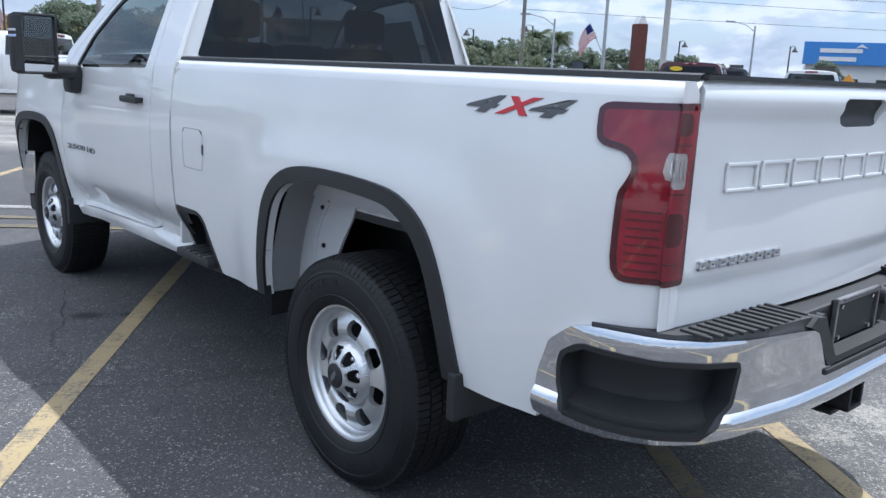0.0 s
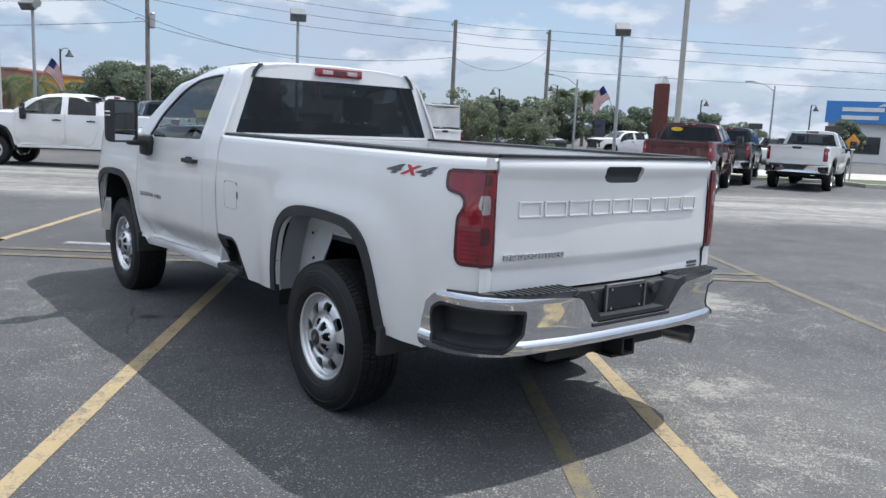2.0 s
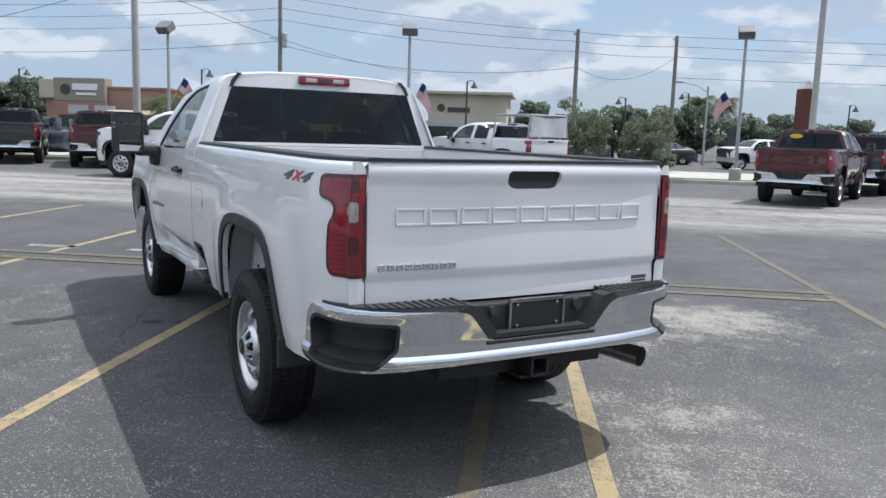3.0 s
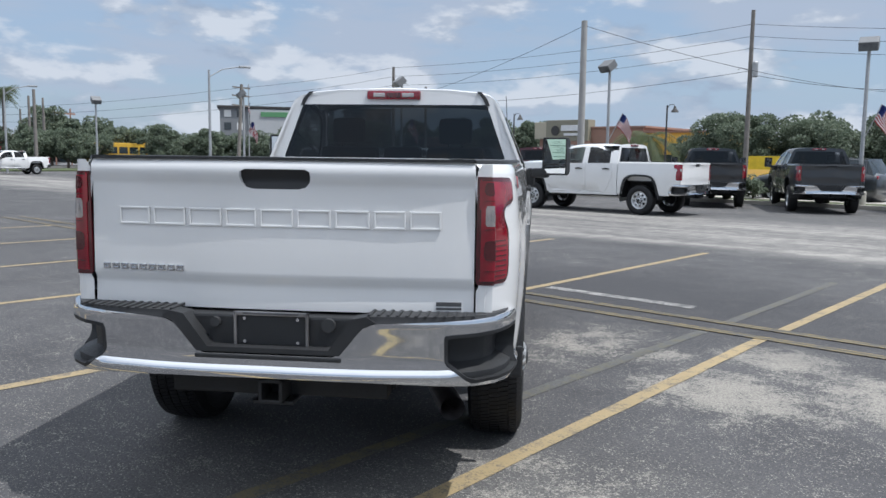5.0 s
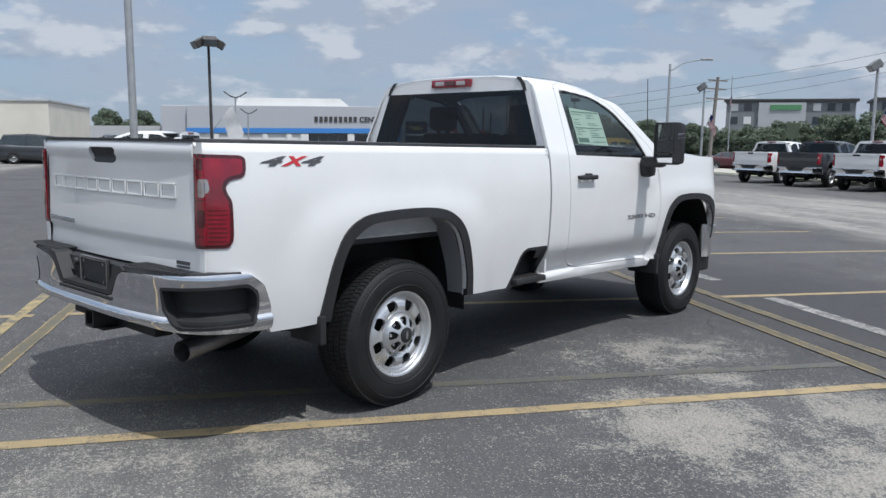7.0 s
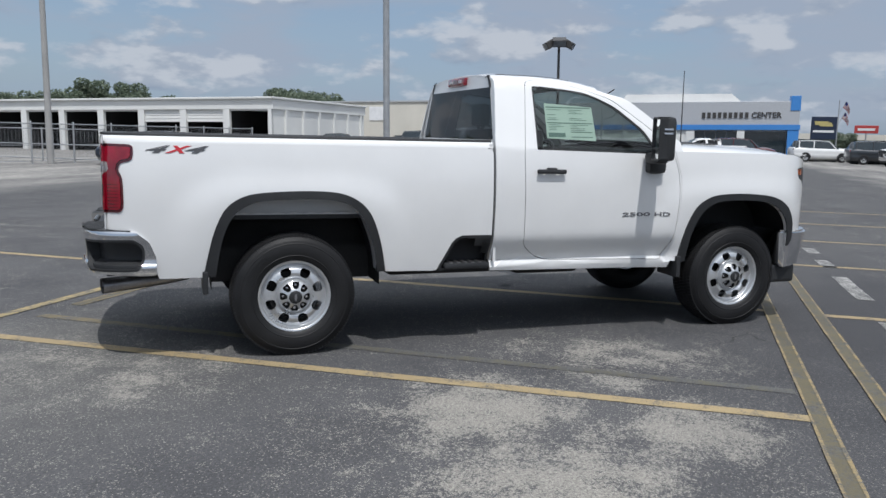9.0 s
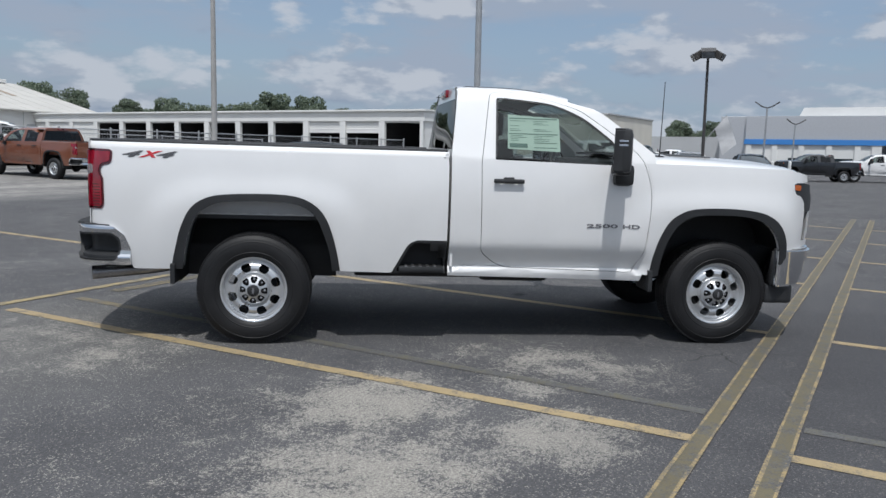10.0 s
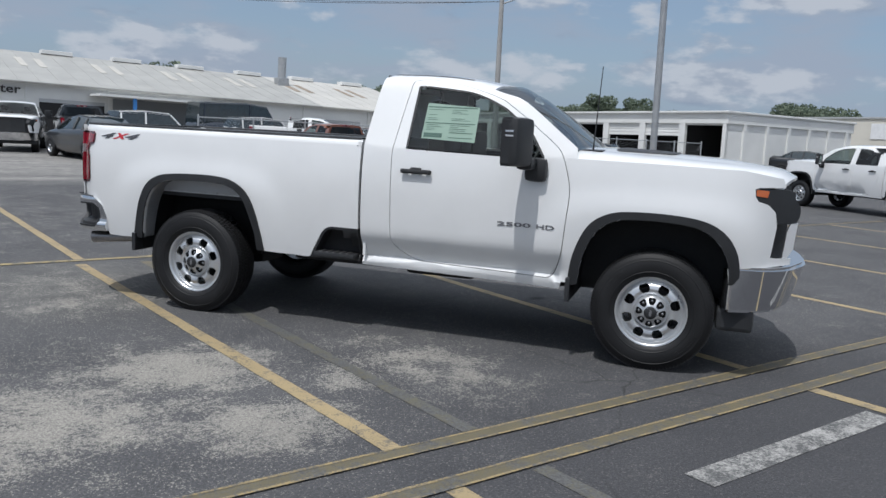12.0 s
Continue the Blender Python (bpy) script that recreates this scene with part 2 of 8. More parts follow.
    wv = k.n("ShaderNodeMix", data_type="VECTOR")
    wv.inputs[0].default_value = 0.2
    nz = k.n("ShaderNodeTexNoise")
    nz.inputs["Scale"].default_value, nz.inputs["Detail"].default_value = 2.4, 7
    k.link(p, nz.inputs["Vector"])
    k.link(p, wv.inputs[4])
    k.link(nz.outputs["Color"], wv.inputs[5])
    k.link(wv.outputs[1], crack.inputs["Vector"])
    line = k.ramp(crack.outputs["Distance"], [(0.0, (1, 1, 1)), (0.003, (0, 0, 0))])
    line = k.math("MULTIPLY", line, k.ramp(k.noise(0.5, 3, shift=(1, 9, 0)), [(0.50, (0, 0, 0)), (0.64, (0.75,) * 3)]))
    base = k.mix(line, base, (0.016, 0.016, 0.016))
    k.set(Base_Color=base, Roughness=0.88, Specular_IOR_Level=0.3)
    k.bump(k.math("SUBTRACT", k.math("ADD", grit, k.math("MULTIPLY", speck.outputs["Distance"], 0.8)), line), 0.55, 0.008)
    return k.m


def worn_line(name, color, hold):
    """Road paint, rubbed through to the asphalt; hold: how much of it is left."""
    k = Nodes(name)
    under = k.ramp(k.noise(62.0, 4, 0.7), [(0.3, (0.035,) * 3), (0.7, (0.12, 0.12, 0.118))])
    gone = k.math("ADD", k.math("MULTIPLY", k.noise(7.0, 8, 0.7), 0.6), k.math("MULTIPLY", k.noise(70.0, 4, 0.6), 0.4))
    keep = k.ramp(gone, [(hold - 0.07, (1, 1, 1)), (hold + 0.07, (0, 0, 0))])
    tone = k.ramp(k.noise(2.5, 5), [(0.3, tuple(c * 0.8 for c in color)), (0.7, color)])
    k.set(Base_Color=k.mix(keep, under, tone), Roughness=0.75)
    k.bump(k.noise(95.0, 3), 0.4, 0.005)
    return k.m


def leaves(name, dark, light):
    k = Nodes(name)
    rnd = k.n("ShaderNodeNewGeometry").outputs["Random Per Island"]
    mixed = k.math("ADD", k.math("MULTIPLY", rnd, 0.55), k.math("MULTIPLY", k.noise(0.9, 4), 0.45))
    col = k.ramp(mixed, [(0.2, dark), (0.8, light)])
    k.set(Base_Color=col, Roughness=0.55, Specular_IOR_Level=0.4)
    tl, mx = k.n("ShaderNodeBsdfTranslucent"), k.n("ShaderNodeMixShader")
    k.link(col, tl.inputs[0])
    mx.inputs[0].default_value = 0.4
    k.link(k.b.outputs[0], mx.inputs[1])
    k.link(tl.outputs[0], mx.inputs[2])
    k.link(mx.outputs[0], k.t.nodes["Material Output"].inputs[0])
    return k.m


M_ASPHALT = asphalt()
M_WHITE = paint("white_paint", (0.735, 0.735, 0.73))
M_RED = paint("dark_red_paint", (0.065, 0.005, 0.010), 0.25)
M_BLACK = paint("black_paint", (0.008, 0.009, 0.012), 0.1)
M_GREY = paint("dark_grey_paint", (0.028, 0.032, 0.038), 0.3)
M_SILVER = paint("silver_paint", (0.42, 0.43, 0.44), 0.6)
M_BLUECAR = paint("blue_paint", (0.010, 0.018, 0.034), 0.2)
M_BROWN = paint("brown_paint", (0.19, 0.062, 0.03), 0.2)
M_PLASTIC = simple("black_plastic", (0.020, 0.021, 0.023), 0.55, var=0.3, bump=0.25, fine=420)
M_PLASTIC_MID = simple("grey_plastic", (0.035, 0.036, 0.038), 0.6, var=0.25, bump=0.2, fine=300)
M_RUBBER = simple("rubber", (0.0125, 0.0125, 0.0135), 0.58, spec=0.34, var=0.35, bump=0.3, fine=160)
M_CHROME = simple("chrome", (0.74, 0.75, 0.77), 0.05, metal=1.0, var=0.03)
M_STEEL = simple("silver_steel_rim", (0.62, 0.63, 0.64), 0.30, metal=0.75, var=0.06, coat=0.4)
M_DARKSTEEL = simple("chassis_steel", (0.02, 0.02, 0.021), 0.6, metal=0.3, var=0.4, bump=0.2)
M_EXHAUST = simple("exhaust_steel", (0.34, 0.33, 0.33), 0.34, metal=0.9, var=0.3)
M_LINER = simple("primed_inner_panel", (0.52, 0.53, 0.54), 0.5, var=0.05, scale=4)
M_DARKIN = simple("interior_cloth", (0.018, 0.018, 0.02), 0.8, var=0.3, bump=0.2)
M_GLASS = glass("clear_glass", (0.50, 0.56, 0.54), 0.05)
M_TINT = glass("privacy_glass", (0.085, 0.095, 0.11), 0.045, 0.7)
M_MIRROR = simple("mirror_glass", (0.85, 0.87, 0.88), 0.02, metal=1.0, var=0.01)
M_DECAL_GREY = simple("badge_grey", (0.10, 0.10, 0.105), 0.35, metal=0.3)
M_BADGE = simple("silver_grey_badge", (0.20, 0.20, 0.21), 0.35, metal=0.4)
M_DECAL_RED = simple("badge_red", (0.50, 0.03, 0.04), 0.35)
M_AMBER = simple("amber_lens", (0.50, 0.115, 0.025), 0.15, coat=1.0)
M_LENS_WHITE = simple("clear_lens", (0.50, 0.46, 0.45), 0.16, metal=0.55, coat=1.0, var=0.25, fine=200)


def red_lens():
    k = Nodes("red_lens")
    tone = k.math("ADD", k.math("MULTIPLY", k.noise(22.0, 3, stretch=(1, 1, 0.5)), 0.4), k.math("MULTIPLY", k.noise(6.0, 3), 0.6))
    k.set(Base_Color=k.ramp(tone, [(0.32, (0.11, 0.0006, 0.006)), (0.68, (0.30, 0.0012, 0.016))]), Roughness=0.10, Coat_Weight=1.0, Coat_Roughness=0.02, Specular_IOR_Level=0.6)
    return k.m


M_LENS = red_lens()
M_LENS_RIB = simple("crimson_lens_rib", (0.10, 0.001, 0.006), 0.15, coat=1.0, var=0.3)
M_LENS_DARK = simple("dark_red_lens", (0.07, 0.002, 0.006), 0.15, coat=1.0, var=0.3)
M_YELLOW = worn_line("yellow_line_paint", (0.34, 0.262, 0.14), 0.57)
M_YELLOW_OLD = worn_line("old_yellow_line_paint", (0.125, 0.106, 0.062), 0.54)
M_YELLOW_EDGE = worn_line("yellow_line_edge", (0.32, 0.242, 0.115), 0.515)
M_YELLOW_WORN = worn_line("worn_yellow_line", (0.36, 0.28, 0.13), 0.52)
M_YELLOW_FADE = worn_line("faded_tan_line", (0.17, 0.137, 0.072), 0.52)
M_GHOST = worn_line("blacked_out_line", (0.115, 0.105, 0.07), 0.47)
M_WHITE_LINE = worn_line("white_line_paint", (0.38, 0.37, 0.35), 0.485)
M_CONCRETE = simple("concrete", (0.40, 0.38, 0.34), 0.85, var=0.25, scale=1.2, bump=0.3)
M_KERB_YELLOW = simple("yellow_kerb_paint", (0.55, 0.36, 0.04), 0.7, var=0.3, scale=3, bump=0.3)
M_GRASS = simple("grass", (0.065, 0.085, 0.028), 0.9, var=0.45, scale=0.7, bump=0.6, fine=40)
M_GALV = simple("galvanised_steel", (0.38, 0.39, 0.40), 0.5, metal=0.5, var=0.15)
M_DARKPOLE = simple("bronze_painted_steel", (0.05, 0.047, 0.045), 0.5, var=0.2)
M_POLEWHITE = simple("pale_concrete_pole", (0.33, 0.325, 0.315), 0.75, var=0.15, scale=2)
M_WOODPOLE = simple("weathered_wood_pole", (0.19, 0.175, 0.16), 0.85, var=0.3, scale=3, bump=0.3)
M_WALLWHITE = simple("white_painted_wall", (0.70, 0.70, 0.68), 0.7, var=0.08, scale=0.5, bump=0.1)
M_WALLGREY = simple("grey_painted_wall", (0.42, 0.43, 0.44), 0.7, var=0.08, scale=0.5)
M_WALLBEIGE = simple("beige_stucco", (0.60, 0.57, 0.50), 0.85, var=0.1, scale=0.5, bump=0.2)
M_SILVERPANEL = simple("silver_wall_panel", (0.50, 0.51, 0.53), 0.4, metal=0.3, var=0.06)
M_BLUE = simple("blue_sign_paint", (0.055, 0.22, 0.56), 0.45, var=0.08)
M_DARKGLASS = simple("dark_window_glass", (0.02, 0.03, 0.036), 0.06, spec=0.8, var=0.3)
# shade inside bays and doorways, put in as a near-black colour
M_OPENSHADE = simple("opening_shade", (0.02, 0.02, 0.022), 0.9, var=0.4, scale=1.5)
M_ROOFMETAL = simple("grey_metal_roof", (0.34, 0.335, 0.315), 0.6, metal=0.1, var=0.18, scale=0.6)
M_ROOFPALE = simple("pale_metal_roof", (0.46, 0.445, 0.41), 0.6, metal=0.1, var=0.12, scale=0.5)
M_ROOFRUST = simple("rust_stained_panel", (0.27, 0.22, 0.17), 0.8, var=0.25, scale=1.5)
M_ROOFPATCH = simple("bleached_roof_panel", (0.45, 0.43, 0.39), 0.7, var=0.15, scale=1.5)
M_BRICKRED = simple("red_brick_tower", (0.13, 0.042, 0.032), 0.85, var=0.25, scale=5, bump=0.3)
M_TAUPE = simple("taupe_sign_render", (0.25, 0.235, 0.18), 0.8, var=0.1, scale=0.6)
M_LAMPHEAD = simple("grey_lamp_housing", (0.16, 0.165, 0.17), 0.55, var=0.2)
M_LAMPGLASS = simple("dull_lamp_glass", (0.13, 0.14, 0.15), 0.3, var=0.4, fine=120)
M_TERRACOTTA = simple("terracotta_stucco", (0.31, 0.185, 0.14), 0.85, var=0.12, scale=0.6)
M_TAN = simple("tan_stucco", (0.45, 0.41, 0.32), 0.85, var=0.1, scale=0.6)
M_OCHRE = simple("ochre_stucco", (0.62, 0.38, 0.08), 0.85, var=0.1, scale=0.6)
M_BARK = simple("bark", (0.13, 0.105, 0.085), 0.9, var=0.35, scale=5, bump=0.5)
# leaf green lightened and turned bluish, so distance haze is in the colour
M_LEAF = leaves("oak_leaves", (0.095, 0.125, 0.090), (0.200, 0.240, 0.165))
M_LEAF_PALM = leaves("palm_leaves", (0.05, 0.07, 0.03), (0.13, 0.16, 0.07))
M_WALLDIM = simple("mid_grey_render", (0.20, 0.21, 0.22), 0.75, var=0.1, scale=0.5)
M_SIGNGREEN = simple("green_sign_paint", (0.10, 0.26, 0.12), 0.5)
M_SIGNNAVY = simple("navy_sign_paint", (0.012, 0.022, 0.05), 0.5)
M_SIGNGOLD = simple("gold_sign_paint", (0.50, 0.42, 0.16), 0.5)
M_SIGNRED = simple("red_sign_paint", (0.42, 0.05, 0.045), 0.5)
M_SIGNORANGE = simple("orange_sign_paint", (0.60, 0.26, 0.03), 0.5)
M_BUS = simple("bus_yellow_paint", (0.55, 0.33, 0.03), 0.4)
M_CLOTH_WHITE = simple("white_cloth", (0.72, 0.72, 0.72), 0.85, var=0.1, scale=3)
M_FLAGRED = simple("flag_red", (0.42, 0.03, 0.05), 0.8)
M_FLAGBLUE = simple("flag_blue", (0.03, 0.05, 0.20), 0.8)
M_SIGNYELLOW = simple("yellow_sign", (0.80, 0.55, 0.03), 0.5)
M_PAPER = simple("green_tinted_paper", (0.64, 0.78, 0.68), 0.7, var=0.05)
M_PAPER_DARK = simple("sticker_print", (0.16, 0.26, 0.22), 0.7)
M_WIRE = simple("cable", (0.03, 0.03, 0.032), 0.6)

# ---------- mesh tools ----------


def part(name, bm, material, parent=None, label="", smooth=False, at=None):
    """Link a bmesh as one mesh object under a thing or a part."""
    me = bpy.data.meshes.new(name)
    bmesh.ops.recalc_face_normals(bm, faces=bm.faces[:])
    if smooth:
        for f in bm.faces:
            f.smooth = True
        for e in bm.edges:
            if len(e.link_faces) == 2 and e.calc_face_angle(0) > radians(38):
                e.smooth = False
    bm.to_mesh(me)
    bm.free()
    me.materials.append(material)
    ob = new(name, me)
    if at is not None:
        ob.matrix_basis = at
    ob.parent = parent
    if label:
        ob["label"] = label
    return ob


def again(ob, parent, at):
    """Another object on the same mesh."""
    o = new(ob.name.split(".")[0], ob.data)
    o.matrix_basis = at
    o.parent = parent
    if "label" in ob:
        o["label"] = ob["label"]
    return o


def thing(name, label, category, at=None, group="", kind=""):
    ob = new(name)
    ob.empty_display_size = 0.2
    if at is not None:
        ob.matrix_basis = at
    return tagged(ob, label, category, group, kind)


def add_box(bm, x0, x1, y0, y1, z0, z1, bevel=0.0, m=None):
    r = bmesh.ops.create_cube(bm, size=1)
    vs = r["verts"]
    for v in vs:
        v.co = Vector((x0 + (v.co.x + 0.5) * (x1 - x0), y0 + (v.co.y + 0.5) * (y1 - y0), z0 + (v.co.z + 0.5) * (z1 - z0)))
    if bevel:
        es = list({e for v in vs for e in v.link_edges})
        res = bmesh.ops.bevel(bm, geom=es, offset=bevel, segments=2, affect="EDGES", profile=0.6)
        vs = list({v for f in res["faces"] for v in f.verts} | {v for v in vs if v.is_valid})
    if m is not None:
        bmesh.ops.transform(bm, matrix=m, verts=vs)
    return bm


def box(x0, x1, y0, y1, z0, z1, bevel=0.0, m=None):
    return add_box(bmesh.new(), x0, x1, y0, y1, z0, z1, bevel, m)


def add_tube(bm, pts, radii, seg=10, cap=True):
    """A round tube along points; radii: one number or one a point."""
    pts = [Vector(p) for p in pts]
    if isinstance(radii, (int, float)):
        radii = [radii] * len(pts)
    rings = []
    side = None
    for i, p in enumerate(pts):
        d = (pts[min(i + 1, len(pts) - 1)] - pts[max(i - 1, 0)]).normalized()
        if side is None:
            side = d.orthogonal().normalized()
        side = (side - d * side.dot(d)).normalized()
        up = d.cross(side)
        rings.append([bm.verts.new(p + (side * math.cos(a) + up * math.sin(a)) * radii[i]) for a in (2 * math.pi * k / seg for k in range(seg))])
    for a, b in zip(rings, rings[1:]):
        for k in range(seg):
            bm.faces.new((a[k], a[(k + 1) % seg], b[(k + 1) % seg], b[k]))
    if cap:
        bm.faces.new(rings[0][::-1])
        bm.faces.new(rings[-1])
    return bm


def tube(pts, radii, seg=10, cap=True):
    return add_tube(bmesh.new(), pts, radii, seg, cap)


def lathe(profile, seg=48, bm=None):
    """Turn (radius, y) points round the y axis."""
    bm = bm or bmesh.new()
    rings = []
    for r, y in profile:
        rings.append([bm.verts.new((r * math.cos(a), y, r * math.sin(a))) for a in (2 * math.pi * k / seg for k in range(seg))])
    for a, b in zip(rings, rings[1:]):
        for k in range(seg):
            bm.faces.new((a[k], a[(k + 1) % seg], b[(k + 1) % seg], b[k]))
    return bm


def add_prism(bm, poly, h0, h1, axis="z"):
    """A flat polygon pushed out between two heights along an axis."""
    place = {"z": lambda a, b, h: (a, b, h), "y": lambda a, b, h: (a, h, b), "x": lambda a, b, h: (h, a, b)}[axis]
    lo, hi = [bm.verts.new(place(a, b, h0)) for a, b in poly], [bm.verts.new(place(a, b, h1)) for a, b in poly]
    n = len(poly)
    for k in range(n):
        bm.faces.new((lo[k], lo[(k + 1) % n], hi[(k + 1) % n], hi[k]))
    caps = [bm.faces.new(lo[::-1]), bm.faces.new(hi)]
    bmesh.ops.triangulate(bm, faces=caps)
    return bm


def prism(poly, h0, h1, axis="z"):
    return add_prism(bmesh.new(), poly, h0, h1, axis)


def round_poly(pts, r, seg=4):
    """The polygon with its corners rounded; r: one radius or one a corner."""
    out, n = [], len(pts)
    rr = [r] * n if isinstance(r, (int, float)) else r
    for k in range(n):
        p, a, b = Vector(pts[k]), Vector(pts[k - 1]), Vector(pts[(k + 1) % n])
        da, db = a - p, b - p
        q = min(rr[k], da.length * 0.48, db.length * 0.48)
        if q < 1e-4:
            out.append(tuple(p))
            continue
        s, e = p + da.normalized() * q, p + db.normalized() * q
        for i in range(seg + 1):
            t = i / seg
            out.append(tuple(s * (1 - t) ** 2 + p * 2 * t * (1 - t) + e * t * t))
    return out


def inset(pts, d):
    """The polygon drawn in by d, corner by corner."""
    area = sum(a[0] * b[1] - b[0] * a[1] for a, b in zip(pts, pts[1:] + pts[:1]))
    sgn, n, out = (1 if area > 0 else -1), len(pts), []
    for k in range(n):
        p, a, b = Vector(pts[k]), Vector(pts[k - 1]), Vector(pts[(k + 1) % n])
        e1, e2 = (p - a).normalized(), (b - p).normalized()
        n1, n2 = Vector((-e1.y, e1.x)) * sgn, Vector((-e2.y, e2.x)) * sgn
        m = n1 + n2
        m = m / max(0.35, m.length_squared) * 2 if m.length > 1e-6 else n1
        out.append(tuple(p + m * d))
    return out


def sheet(outer, holes, place, du, dv, thick=0.0, bm=None):
    """A panel: a flat outline with holes in (u, v), cut by a grid and carried into space by place(u, v). thick: folded edge depth along place's third value."""
    flat = bmesh.new()
    edges = []
    for loop in [outer, *holes]:
        vs = [flat.verts.new((a, b, 0)) for a, b in loop]
        edges += [flat.edges.new((vs[k], vs[(k + 1) % len(vs)])) for k in range(len(vs))]
    bmesh.ops.triangle_fill(flat, use_beauty=True, use_dissolve=False, edges=edges, normal=(0, 0, 1))
    us, vs = [p[0] for p in outer], [p[1] for p in outer]
    for axis, step, lo, hi in ((0, du, min(us), max(us)), (1, dv, min(vs), max(vs))):
        k = math.floor(lo / step) + 1
        while k * step < hi - 1e-6:
            no, co = [0, 0, 0], [0, 0, 0]
            no[axis], co[axis] = 1, k * step
            bmesh.ops.bisect_plane(flat, geom=flat.verts[:] + flat.edges[:] + flat.faces[:], dist=1e-5, plane_co=co, plane_no=no)
            k += 1
    if du <= 0.06 and dv <= 0.06 and len(holes) < 3:
        # clear the slanting inner cuts, so that the grid alone is left
        slant = [e for e in flat.edges if len(e.link_faces) == 2 and abs(e.verts[0].co.x - e.verts[1].co.x) > 1e-5 and abs(e.verts[0].co.y - e.verts[1].co.y) > 1e-5]
        bmesh.ops.dissolve_edges(flat, edges=slant, use_verts=True, use_face_split=False)
    if thick:
        rim = [e for e in flat.edges if len(e.link_faces) == 1]
        ext = bmesh.ops.extrude_edge_only(flat, edges=rim)
        for v in [g for g in ext["geom"] if isinstance(g, bmesh.types.BMVert)]:
            v.co.z = 1.0
    for v in flat.verts:
        u, w, d = v.co
        v.co = place(u, w, d * thick)
    if bm is not None:
        me = bpy.data.meshes.new("tmp")
        flat.to_mesh(me)
        flat.free()
        bm.from_mesh(me)
        bpy.data.meshes.remove(me)
        return bm
    return flat


def letters(text, size, depth, shear=0.0, bold=0.0):
    """The built-in font as a mesh in the xy plane, its left foot at the origin."""
    cu = bpy.data.curves.new("letters", "FONT")
    cu.body, cu.size, cu.extrude, cu.shear, cu.offset, cu.resolution_u = text, size, depth, shear, bold, 3
    ob = bpy.data.objects.new("letters", cu)
    scene.collection.objects.link(ob)
    dg = bpy.context.evaluated_depsgraph_get()
    me = bpy.data.meshes.new_from_object(ob.evaluated_get(dg))
    bm = bmesh.new()
    bm.from_mesh(me)
    bpy.data.objects.remove(ob)
    bpy.data.curves.remove(cu)
    bpy.data.meshes.remove(me)
    bmesh.ops.remove_doubles(bm, verts=bm.verts[:], dist=1e-5)
    return bm


def fitted(bm, width, height):
    """Scale flat letters to a width and a height."""
    x0, x1 = min(v.co.x for v in bm.verts), max(v.co.x for v in bm.verts)
    y0, y1 = min(v.co.y for v in bm.verts), max(v.co.y for v in bm.verts)
    for v in bm.verts:
        v.co.x, v.co.y = (v.co.x - x0) / (x1 - x0) * width, (v.co.y - y0) / (y1 - y0) * height
    return bm


def step_up(t):
    t = max(0.0, min(1.0, t))
    return t * t * (3 - 2 * t)


def table(pairs, t):
    """Smooth reading between pairs."""
    if t <= pairs[0][0]:
        return pairs[0][1]
    for (a, va), (b, vb) in zip(pairs, pairs[1:]):
        if t <= b:
            return va + (vb - va) * (t - a) / (b - a)
    return pairs[-1][1]

# ---------- pickup trucks ----------
# A truck's own axes: x ahead, y to its left, z up, the origin on the ground under the rear axle's middle.
TYRE_R = 0.421


